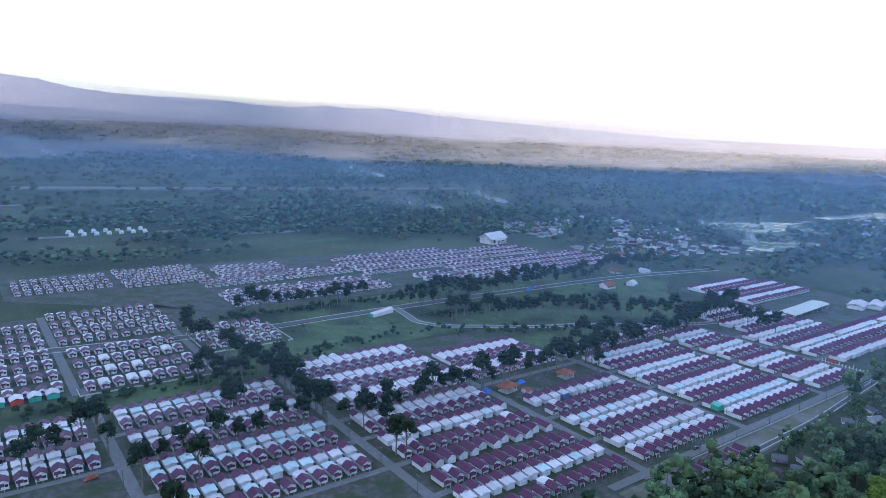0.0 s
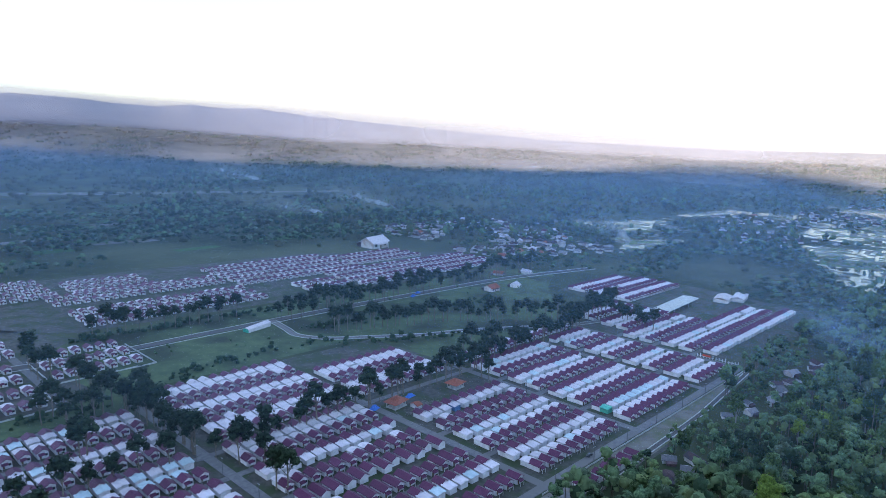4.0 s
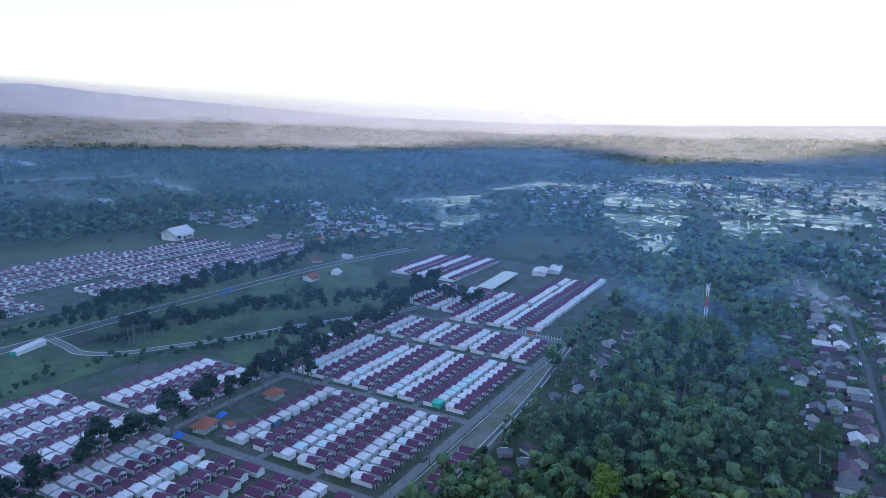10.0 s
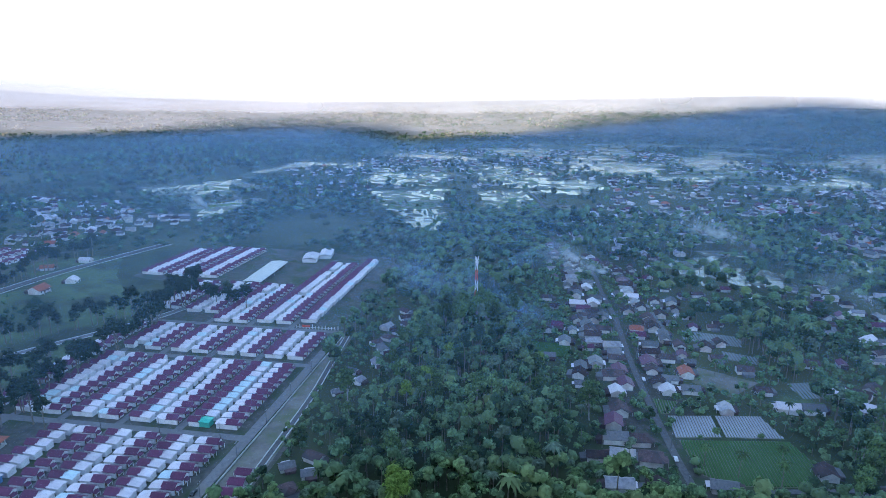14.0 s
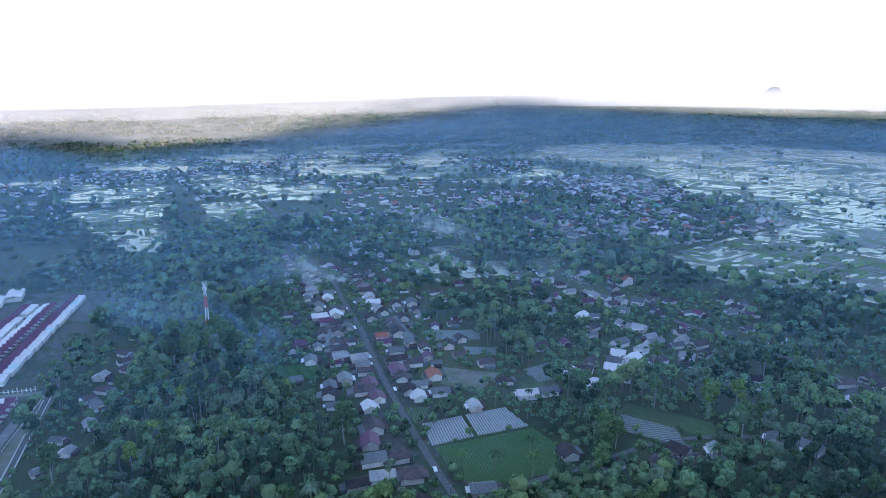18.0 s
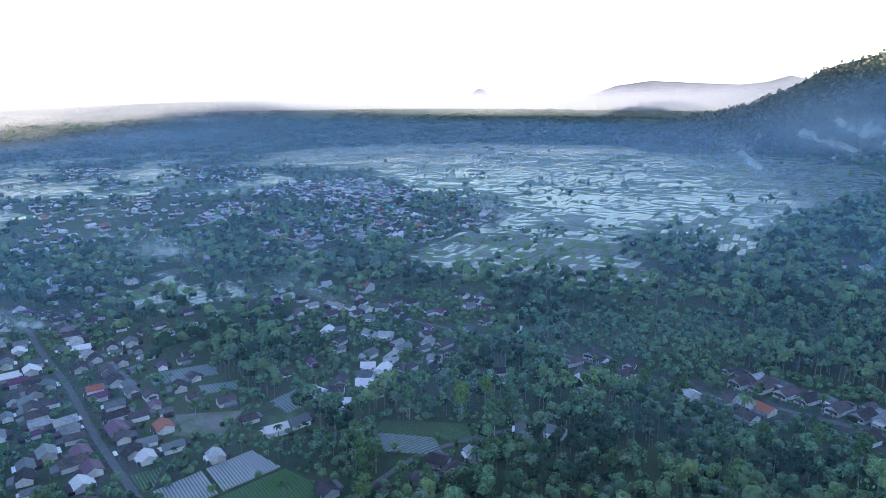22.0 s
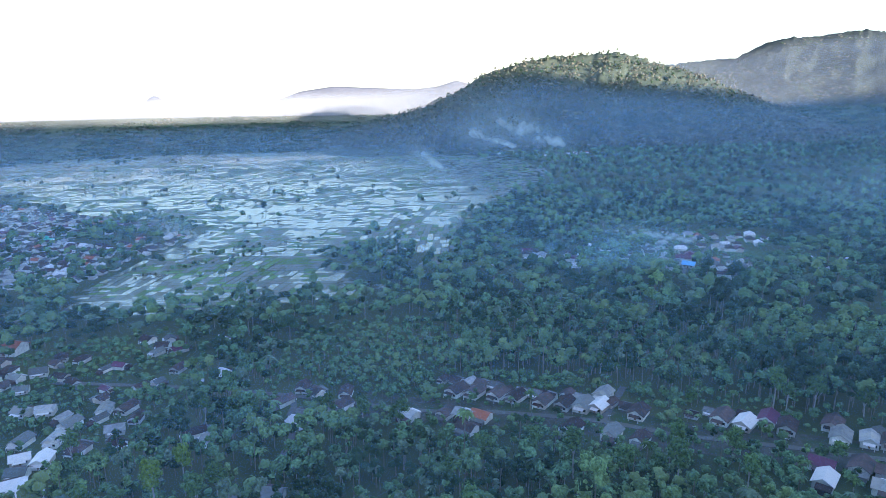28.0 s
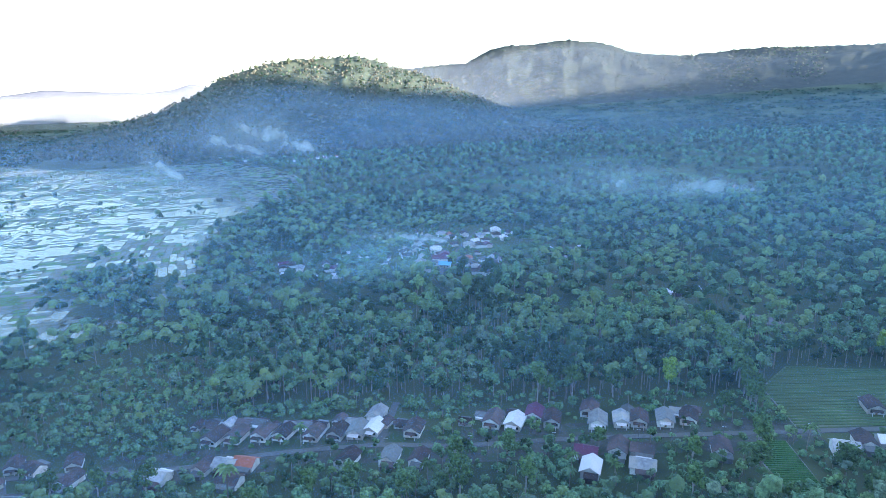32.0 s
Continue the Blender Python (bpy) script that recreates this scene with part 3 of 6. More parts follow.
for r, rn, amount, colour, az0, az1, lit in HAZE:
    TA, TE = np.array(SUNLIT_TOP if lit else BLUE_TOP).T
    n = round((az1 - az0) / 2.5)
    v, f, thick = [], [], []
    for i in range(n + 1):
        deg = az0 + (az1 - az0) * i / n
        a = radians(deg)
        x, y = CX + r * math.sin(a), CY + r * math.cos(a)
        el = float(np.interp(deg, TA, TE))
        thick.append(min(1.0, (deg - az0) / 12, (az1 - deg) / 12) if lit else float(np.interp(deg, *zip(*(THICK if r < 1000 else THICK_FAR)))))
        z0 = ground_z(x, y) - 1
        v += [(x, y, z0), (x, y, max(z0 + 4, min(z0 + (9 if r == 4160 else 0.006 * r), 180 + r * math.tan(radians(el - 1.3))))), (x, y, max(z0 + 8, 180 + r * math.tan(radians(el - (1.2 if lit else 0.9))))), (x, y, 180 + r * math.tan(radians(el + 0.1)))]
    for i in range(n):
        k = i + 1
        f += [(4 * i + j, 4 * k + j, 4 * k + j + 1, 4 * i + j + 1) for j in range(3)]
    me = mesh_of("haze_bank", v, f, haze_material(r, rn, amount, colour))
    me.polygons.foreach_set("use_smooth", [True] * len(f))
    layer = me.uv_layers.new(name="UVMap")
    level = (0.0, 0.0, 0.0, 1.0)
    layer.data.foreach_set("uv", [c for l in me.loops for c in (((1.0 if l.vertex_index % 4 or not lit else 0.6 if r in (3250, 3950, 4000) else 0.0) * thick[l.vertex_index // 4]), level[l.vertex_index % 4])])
    ob = tagged(new("haze_bank", me), "tinted see-through sheet standing in for evening haze", "haze", "haze", kind="structure")
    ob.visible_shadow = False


# ---- the housing estate: rows of small houses back to back ----
def gable_house(tin, depth=6.7, w=5.8, ext=True, awning=True, top="roof"):
    """A maroon-roofed relocation house, front at y=0 facing -y, with a sheet-roofed kitchen behind."""
    body = Shape().box(-w / 2 + 0.5, w / 2 - 0.5, 0.6, depth - 0.4, -0.8, 2.9)
    body.gable(-w / 2 + 0.5, w / 2 - 0.5, 0.6, depth - 0.4, 2.9, 1.55)
    parts = [("wall", body.me("wall", M["wall"]), ""),
             ("roof", Shape().saddle(-w / 2 - 0.15, w / 2 + 0.15, 0.1, depth, 2.75, 1.75).me("roof", M[top]), "maroon metal tile roof" if top == "roof" else "pale sheet roof")]
    if awning:
        s = Shape().slab([(-2.3, -1.5, 2.25), (0.6, -1.5, 2.25), (0.6, 0.62, 2.75), (-2.3, 0.62, 2.75)], 0.1)
        parts.append(("awning", s.me("awning", M["roof"]), "maroon porch awning"))
        for px in (-2.2, 0.35):
            parts.append(("porch_post", Shape().box(px, px + 0.15, -1.4, -1.25, -0.4, 2.2).me("porch_post", M["wall"]), ""))
    parts.append(("door", Shape().box(-1.6, -0.75, 0.5, 0.62, 0, 2.05).me("door", M["wood"]), "brown door"))
    parts.append(("window", Shape().box(0.75, 2.0, 0.5, 0.63, 0.9, 2.1).me("window", M["dark"]), "dark window"))
    if ext:
        k = Shape().box(-w / 2 + 0.45, w / 2 - 0.55, depth - 0.38, depth + 5.0, -0.8, 2.5)
        parts.append(("kitchen_wall", k.me("kitchen_wall", {"tin_blue": M["blue_wall"], "tin_green": M["green_wall"]}.get(tin, M["wall"])), ""))
        a, b = depth - 0.5, depth + 5.4
        r = Shape().slab([(-w / 2 - 0.1, a, 3.25), (0, a, 3.75), (0, b, 3.35), (-w / 2 - 0.1, b, 2.8)][::-1], 0.08)
        r.slab([(0, a, 3.75), (w / 2 + 0.1, a, 3.25), (w / 2 + 0.1, b, 2.8), (0, b, 3.35)][::-1], 0.08)
        parts.append(("kitchen_roof", r.me("kitchen_roof", M["tin"] if tin == "tin_blue" else M[tin]), {"tin": "pale zinc sheet roof", "tin_cyan": "pale aqua sheet roof", "tin_blue": "pale sheet roof over blue walls", "tin_green": "green plastic sheet roof"}[tin]))
    return parts


HOUSE_KINDS = {
    "zinc": (gable_house("tin"), "white relocation house, maroon gable roof, pale zinc kitchen roof"),
    "zinc_long": (gable_house("tin", 5.9), "white relocation house, short maroon roof, pale zinc kitchen roof"),
    "aqua": (gable_house("tin_cyan"), "white relocation house, maroon gable roof, pale aqua kitchen roof"),
    "blue": (gable_house("tin_blue"), "white relocation house, maroon gable roof, blue sheet kitchen"),
    "green": (gable_house("tin_green"), "white relocation house, maroon gable roof, green sheet kitchen"),
    "bluetop": (gable_house("tin_cyan"), "white relocation house, maroon gable roof, light blue kitchen roof"),
    "plain": (gable_house("tin", 7.5, ext=False), "white relocation house with bare maroon gable roof"),
    "pale": (gable_house("tin", 6.4, top="tin"), "white estate house with pale sheet roof and maroon awning"),
    "dark": (gable_house("tin", 10.5, ext=False), "white relocation house with long maroon gable roof"),
}
PROTO = {}


def place_house(kind, x, y, turn, group):
    m = pose(x, y, gz(x, y) + 0.35, 0, 0, turn)
    if kind not in PROTO:
        ob = new("relocation_house")
        parts, label = HOUSE_KINDS[kind]
        made = {}
        for name, me, lab in parts:
            made[name] = part(name, me, made["awning"] if name == "porch_post" else ob, lab)
        tagged(ob, label, "house", group)
        ob.matrix_basis = m
        PROTO[kind] = ob
        return ob
    ob = copy_thing(PROTO[kind], m)
    return tagged(ob, group=group)


FAR_V = []           # the far houses, joined later: kind, x, y, turn
rng = random.Random(5)
near_count = 0


def pick(mix):
    return rng.choices(list(mix), list(mix.values()))[0]


def strip(u0, u1, v, mix_near, mix_far, depth=27.0, near=True, rows="nf", pitch=7.5, skip=()):
    """One strip: a row facing -y at v and a row facing +y at v + depth."""
    global near_count
    n = max(1, round((u1 - u0) / pitch))
    for i in range(n):
        u = u0 + (i + 0.5) * (u1 - u0) / n
        for row, y, turn, mix in (("n", v, 0, mix_near), ("f", v + depth, 180, mix_far)):
            if row in rows and (row, i) not in skip:
                kind = pick(mix)
                y2, t2 = y + rng.uniform(-0.25, 0.25), turn + rng.uniform(-0.8, 0.8)
                if near and near_count < 300:
                    place_house(kind, u, y2, t2, "relocation houses")
                    near_count += 1
                else:
                    FAR_V.append((kind, u, y2, t2))


ZN = {"zinc": 6, "zinc_long": 3, "aqua": 1, "plain": 0.4}
ZA = {"zinc": 3, "aqua": 5, "plain": 0.4}
WH = {"zinc_long": 5, "pale": 0.4, "zinc": 5}
DK = {"dark": 6, "plain": 1, "zinc": 0.6}
PL = {"plain": 6, "zinc": 2}
BL = {"blue": 4, "zinc": 3}
strip(265, 343, 196, {"zinc": 6, "aqua": 1}, {"zinc": 6, "zinc_long": 2})
strip(265, 343, 228, ZN, ZN)
strip(265, 343, 260, {"plain": 5, "zinc": 4}, {"blue": 4, "zinc": 5}, depth=26)
strip(265, 320, 184, PL, PL, rows="f", depth=-7)
strip(164, 255, 196, PL, ZN)
strip(164, 253, 229, DK, DK)
strip(164, 251, 262, PL, ZN)
strip(164, 250, 295, ZN, ZN, depth=25)
strip(56, 148, 262, ZA, ZA)
strip(56, 148, 296, ZA, ZA)
strip(56, 148, 331, ZN, ZN)
strip(56, 148, 367, ZN, ZN, depth=26)
strip(-45, 42, 331, ZN, ZN)
strip(-45, 42, 366, ZN, ZN)
for i, v in enumerate((196, 228, 261, 294)):
    strip(355, 438, v, ZN if i else BL, {"zinc": 3, "bluetop": 4, "green": 4} if i == 0 else ZN)
strip(168, 257, 328, WH, WH, depth=24)
strip(168, 257, 358, WH, WH, depth=24)
strip(168, 257, 388, WH, WH, depth=24)
strip(264, 338, 328, WH, WH, depth=24)
strip(264, 338, 358, WH, WH, depth=24)
for v in (196, 228, 261, 294):
    strip(450, 497, v, ZN, ZN)
for v, u0, u1 in ((230, 516, 700), (262, 512, 612), (294, 530, 612)):
    strip(u0, u1, v, ZN, ZN)
strip(522, 720, 205, ZN, ZN, rows="f", depth=20)
strip(350, 495, 330, ZN, ZN, rows="n")
for v, u1 in ((345, 745), (372, 745), (398, 730)):
    strip(628, u1, v, ZN, ZN, depth=22)
strip(535, 610, 330, ZN, ZN, depth=22)


def rows_of(u0, u1, v0, v1, step, mix):
    v = v0
    while v <= v1:
        strip(u0, u1, v, mix, mix, near=False, rows="n", pitch=8.2)
        v += step


FARMIX = {"plain": 5, "zinc": 3, "zinc_long": 2}
rows_of(49, 121, 433, 510, 23.5, {"pale": 2, "plain": 2, "zinc_long": 5})
rows_of(47, 131, 535, 610, 24, FARMIX)
rows_of(-60, 41, 440, 600, 23.5, FARMIX)
rows_of(134, 192, 474, 520, 22, FARMIX)
rows_of(32, 117, 705, 770, 22, FARMIX)
rows_of(124, 207, 695, 765, 22, FARMIX)
rows_of(218, 296, 690, 755, 22, FARMIX)
rows_of(190, 355, 578, 640, 21, FARMIX)
rows_of(275, 355, 660, 690, 21, FARMIX)
rows_of(360, 520, 640, 730, 21, FARMIX)
rows_of(460, 690, 565, 640, 21, FARMIX)
rows_of(400, 455, 580, 610, 21, FARMIX)
rows_of(190, 272, 660, 685, 21, FARMIX)
rows_of(525, 640, 660, 705, 21, FARMIX)

# the far houses as one mesh of many pieces
mats = [M["wall"], M["roof"], M["tin"], M["tin_cyan"], M["tin_blue"], M["tin_green"], M["wood"], M["dark"], M["blue_wall"], M["green_wall"]]
mi = {m.name: i for i, m in enumerate(mats)}
v, f, idx = [], [], []
for kind, x, y, turn in FAR_V:
    m = pose(x, y, gz(x, y) + 0.35, 0, 0, turn)
    for name, me, _ in HOUSE_KINDS[kind][0]:
        if name in ("porch_post",):
            continue
        n = len(v)
        v += [tuple(m @ p.co) for p in me.vertices]
        for q in me.polygons:
            f.append(tuple(i + n for i in q.vertices))
            idx.append(mi[me.materials[0].name])
tagged(new("far_estate_houses", mesh_of("far_estate_houses", v, f, None, mats, idx)), "rows of white estate houses with maroon and zinc roofs", "houses", kind="stuff")

# estate ground, streets
poly("estate_ground", [(-60, 180), (45, 180), (45, 170), (345, 165), (345, 185), (505, 185), (740, 190), (760, 330), (750, 425), (620, 425), (600, 350), (345, 400), (345, 415), (160, 420), (150, 400), (-60, 400)],
     M["plot"], 0.10, "grey soil plots between the estate houses", "ground")
poly("west_estate_ground", [(-70, 428), (195, 428), (195, 525), (135, 620), (-70, 620)], M["plot"], 0.10, "grey soil of the western estate", "ground")
poly("far_estate_ground", [(25, 690), (180, 570), (360, 560), (700, 545), (700, 660), (520, 760), (300, 775), (25, 790)], M["plot"], 0.10, "grey soil of the far estate", "ground")
poly("meadow", [(150, 425), (345, 420), (350, 350), (500, 340), (620, 440), (690, 480), (690, 540), (180, 560), (135, 525)], M["grass"], 0.12, "open green meadow with worn patches", "meadow")
poly("stream_meadow", [(-150, 400), (150, 402), (160, 425), (130, 428), (-150, 428)], M["grass"], 0.14, "grassy strip along a ditch", "meadow")
poly("building_lot", [(262, 288), (343, 288), (343, 314), (262, 314)], M["plot"], 0.2, "bare open building lot", "ground")

for v, u0, u1 in ((225.7, 150, 505), (258.4, 45, 505), (291.6, 45, 262), (291, 345, 505), (327, -60, 150), (362.5, -60, 150), (397, 45, 150), (355, 165, 340), (385, 165, 258), (227.5, 510, 720), (259.5, 510, 720), (291.5, 510, 620), (318, 150, 510)):
    road("estate_street", [(u0, v), (u1, v)], 4.2, M["asphalt"], 0.24, "pale concrete lane between house rows")
for u, v0, v1 in ((49, 170, 440), (156, 190, 405), (258, 172, 385), (349, 185, 330), (443.5, 188, 325), (507, 188, 335), (342, 325, 380), (45, 430, 620), (127, 425, 560)):
    road("estate_street", [(u, v0), (u, v1)], 5.5, M["asphalt"], 0.28, "pale concrete cross street")
road("estate_edge_road", [(230, 186.5), (300, 187.5), (400, 188), (506, 189.5)], 5.2, M["asphalt"], 0.32, "wide pale perimeter road of the estate")
NORTH_ROAD = [(-150, 528), (12, 530), (158, 508), (260, 508), (380, 508), (500, 504), (620, 497), (760, 470)]
road("north_road", smooth_line(NORTH_ROAD), 7.0, M["tar"], 0.34, "grey asphalt road through the meadow")
CURVE_ROAD = [(313, 508), (309, 480), (306, 460), (320, 438), (347, 421), (385, 398), (428, 381), (508, 337), (560, 322)]
road("curving_road", smooth_line(CURVE_ROAD), 4.2, M["asphalt"], 0.36, "curving pale concrete lane across the meadow")

# low retaining walls round the raised western plots
ret = tagged(new("retaining_wall"), "low pale concrete retaining wall round raised plots", "wall", kind="structure")
for (x0, y0), (x1, y1) in (((46, 427), (124, 425)), ((124, 425), (124, 468)), ((132, 466), (196, 466)), ((196, 466), (196, 520)), ((46, 427), (46, 440)), ((132, 466), (132, 520))):
    n = max(1, round(math.hypot(x1 - x0, y1 - y0) / 12))
    for i in range(n):
        xa, ya, ln = x0 + (x1 - x0) * i / n, y0 + (y1 - y0) * i / n, math.hypot(x1 - x0, y1 - y0) / n
        part("wall_panel", Shape().box(0, ln, -0.2, 0.2, -0.6, 1.0).me("wall_panel", M["kerb"]), ret, m=pose(xa, ya, gz(xa + (x1 - x0) / n / 2, ya), 0, 0, math.degrees(math.atan2(y1 - y0, x1 - x0))))
for i in range(4):
    ob = new("painted_shed")
    part("wall", Shape().box(-3.2, 3.2, -4, 4, -0.6, 2.6).me("wall", M["tin_green" if i != 1 else "red"]), ob)
    part("roof", Shape().saddle(-3.6, 3.6, -4.4, 4.4, 2.5, 1.3).me("roof", M["tin"]), ob)
    tagged(ob, "green walled shed with pale roof" if i != 1 else "red walled shed with pale roof", "shed", "painted sheds")
    ob.matrix_basis = pose(6 + i * 9, 436, gz(6 + i * 9, 436) + 0.3)

# pale kerbs and drain edges beside the meadow roads
for line, offs in ((smooth_line(NORTH_ROAD), (-6.5, 5.0)), (smooth_line(CURVE_ROAD), (-3.2, 3.2))):
    for off in offs:
        pts = []
        for i, (x, y) in enumerate(line):
            a, b = line[max(i - 1, 0)], line[min(i + 1, len(line) - 1)]
            d = Vector((b[0] - a[0], b[1] - a[1])).normalized()
            pts.append((x - d.y * off, y + d.x * off))
        road("kerb_line", pts, 0.55, M["kerb"], 0.42, "pale concrete kerb beside the road", "kerb")


# ---- trees ----
def broad_tree(seed, height, crown, leaf_n, leaf, bark, lean=0.0, tall=0.5, lumps=7, squash=0.8):
    r = random.Random(seed)
    t = Shape()
    top = height * tall
    t.tube((0, 0, -1), (lean, 0, top * 0.55), height * 0.018 + 0.06, height * 0.013 + 0.04)
    t.tube((lean, 0, top * 0.55), (lean * 1.5, 0.2, height * 0.86), height * 0.013 + 0.04, 0.06)
    cs = []
    for i in range(lumps):
        a = i * 2.4 + r.uniform(-0.4, 0.4)
        q = (i + 0.5) / lumps
        d = crown * r.uniform(0.35, 0.75) * (1 - 0.55 * q)
        c = (lean * 1.3 + d * math.cos(a), d * math.sin(a), top + (height - top) * (0.15 + 0.75 * q))
        cs.append((*c, crown * r.uniform(0.36, 0.55), squash))
        t.tube((lean, 0, top * r.uniform(0.6, 0.95)), (c[0], c[1], c[2] - 0.3), 0.12, 0.05, 4)
    v, f = [], []
    for c in cs:
        lv, lf = lump(c[:3], c[3] * 0.86, c[4], r, 1, 0.22)
        n = len(v)
        v += lv
        f += [tuple(i + n for i in q) for q in lf]
    lv, lf = leaves(cs, leaf_n, leaf, r)
    n = len(v)
    v += lv
    f += [tuple(i + n for i in q) for q in lf]
    return t, (v, f)


def palm(seed, height):
    r = random.Random(seed)
    t = Shape()
    b = r.uniform(-1, 1)
    t.tube((0, 0, -1), (b * 0.3, 0.1, height * 0.5), 0.26, 0.19)
    t.tube((b * 0.3, 0.1, height * 0.5), (b, 0.2, height), 0.19, 0.15)
    v, f = [], []
    for i in range(17):
        a = i * 2.4
        lift = r.uniform(-0.5, 0.9)
        ln = r.uniform(3.2, 4.4)
        d = Vector((math.cos(a), math.sin(a), 0))
        side = Vector((-d.y, d.x, 0))
        prev = None
        for k in range(5):
            s = k / 4
            p = Vector((b, 0.2, height)) + d * ln * s + Vector((0, 0, lift * ln * 0.5 * s - ln * 0.62 * s * s))
            w = 0.55 * math.sin(math.pi * min(0.95, s * 0.8 + 0.18))
            n = len(v)
            v += [tuple(p - side * w + Vector((0, 0, -w * 0.5))), tuple(p), tuple(p + side * w + Vector((0, 0, -w * 0.5)))]
            if prev is not None:
                f += [(prev, n, n + 1, prev + 1), (prev + 1, n + 1, n + 2, prev + 2)]
            prev = n
    return t, (v, f)


def banana_clump(seed):
    r = random.Random(seed)
    v, f = [], []
    for k in range(4):
        x, y, h = r.uniform(-1.6, 1.6), r.uniform(-1.6, 1.6), r.uniform(2.0, 3.4)
        for i in range(7):
            a = i * 2.4 + r.random()
            d = Vector((math.cos(a), math.sin(a), 0))
            side = Vector((-d.y, d.x, 0))
            prev = None
            for j in range(4):
                s = j / 3
                p = Vector((x, y, h)) + d * 2.0 * s + Vector((0, 0, 1.5 * s - 1.9 * s * s))
                w = (0.12, 0.42, 0.4, 0.05)[j]
                n = len(v)
                v += [tuple(p - side * w), tuple(p + side * w)]
                if prev is not None:
                    f.append((prev, n, n + 1, prev + 1))
                prev = n
    return v, f


def tree_parts(kind):
    name, spec, leafmat, barkmat, label = TREES[kind]
    t, (v, f) = spec
    return name, t.me("trunk", M[barkmat]), mesh_of("crown", v, f, M[leafmat]), label


TREES = {
    "pine0": ("roadside_tree", broad_tree(1, 12, 3.4, 180, 0.55, "bark", 0.2, 0.5, 6, 0.75), "leaf_dark", "bark", "dark roadside tree with a rounded crown"),
    "pine1": ("roadside_tree", broad_tree(2, 14.5, 4.0, 200, 0.6, "bark", -0.3, 0.62, 7, 0.7), "leaf_dark", "bark", "tall dark roadside tree with an umbrella crown"),
    "pine2": ("roadside_tree", broad_tree(3, 10, 3.0, 160, 0.5, "bark", 0.1, 0.42, 6, 0.8), "leaf_dark", "bark", "small dark roadside tree"),
    "broad0": ("broadleaf_tree", broad_tree(11, 17, 5.0, 260, 0.75, "bark", 0.4, 0.45, 8, 0.85), "leaf", "pale_bark", "tall green broadleaf tree with pale trunk"),
    "broad1": ("broadleaf_tree", broad_tree(12, 14, 5.4, 260, 0.75, "bark", -0.3, 0.35, 9, 0.75), "leaf", "bark", "spreading green broadleaf tree"),
    "broad2": ("broadleaf_tree", broad_tree(13, 21, 4.6, 260, 0.7, "bark", 0.3, 0.55, 9, 1.0), "leaf", "pale_bark", "very tall slender green tree with bare pale trunk"),
    "broad3": ("broadleaf_tree", broad_tree(14, 11, 4.2, 220, 0.65, "bark", 0.1, 0.3, 7, 0.8), "leaf", "bark", "low bushy green tree"),
    "lime0": ("lime_green_tree", broad_tree(21, 20, 5.2, 460, 0.7, "bark", 0.2, 0.45, 9, 1.0), "leaf_lime", "pale_bark", "tall tree with bright lime green crown"),
    "palm0": ("coconut_palm", palm(31, 13), "frond", "bark", "coconut palm with drooping fronds"),
    "palm1": ("coconut_palm", palm(32, 10), "frond", "bark", "shorter coconut palm with drooping fronds"),
}
TREE_PROTO = {}
near_trees = 0


def plant(kind, x, y, scale=1.0, turn=0.0, z=None):
    global near_trees
    near_trees += 1
    m = pose(x, y, gz(x, y) if z is None else z, 0, 0, turn)
    if kind not in TREE_PROTO:
        name, trunk, crown, label = tree_parts(kind)
        ob = tagged(new(name), label, "tree", "trees")
        part("trunk", trunk, ob)
        part("crown", crown, ob)
        TREE_PROTO[kind] = ob
        ob.matrix_basis = m @ Matrix.Scale(scale, 4)
        return ob
    ob = copy_thing(TREE_PROTO[kind], m)
    ob.matrix_basis = m @ Matrix.Scale(scale, 4)
    return ob


class Mass:
    """Many trees gathered into one mesh by numpy."""

    def __init__(self):
        self.v, self.f, self.n, self.i = [], [], 0, []

    def stamp(self, proto, x, y, z, s, turn, sz=None, tone=0):
        pv, pf, pi = proto
        if tone:
            pi = np.where(pi == 0, tone, pi)
        c, d = math.cos(turn), math.sin(turn)
        q = np.empty_like(pv)
        q[:, 0] = x + s * (c * pv[:, 0] - d * pv[:, 1])
        q[:, 1] = y + s * (d * pv[:, 0] + c * pv[:, 1])
        q[:, 2] = z + (sz or s) * pv[:, 2]
        self.v.append(q)
        self.f.append(pf + self.n)
        self.i.append(pi)
        self.n += len(pv)

    def build(self, name, mats, label, category):
        v, f, i = np.concatenate(self.v), np.concatenate(self.f), np.concatenate(self.i)
        me = bpy.data.meshes.new(name)
        me.vertices.add(len(v))
        me.vertices.foreach_set("co", v.astype(np.float32).ravel())
        me.loops.add(f.size)
        me.loops.foreach_set("vertex_index", f.ravel().astype(np.int32))
        me.polygons.add(len(f))
        me.polygons.foreach_set("loop_start", np.arange(0, f.size, 3, dtype=np.int32))
        for m in mats:
            me.materials.append(m)
        me.polygons.foreach_set("material_index", i.astype(np.int32))
        me.update()
        me.validate()
        return tagged(new(name, me), label, category, kind="stuff")


def proto_tris(parts):
    """(verts, triangles, material index) from (v, f, index) groups."""
    vs, fs, ix, n = [], [], [], 0
    for v, f, k in parts:
        vs += v
        for q in f:
            for j in range(1, len(q) - 1):
                fs.append((q[0] + n, q[j] + n, q[j + 1] + n))
                ix.append(k)
        n = len(vs)
    return np.array(vs, float), np.array(fs, int), np.array(ix, int)


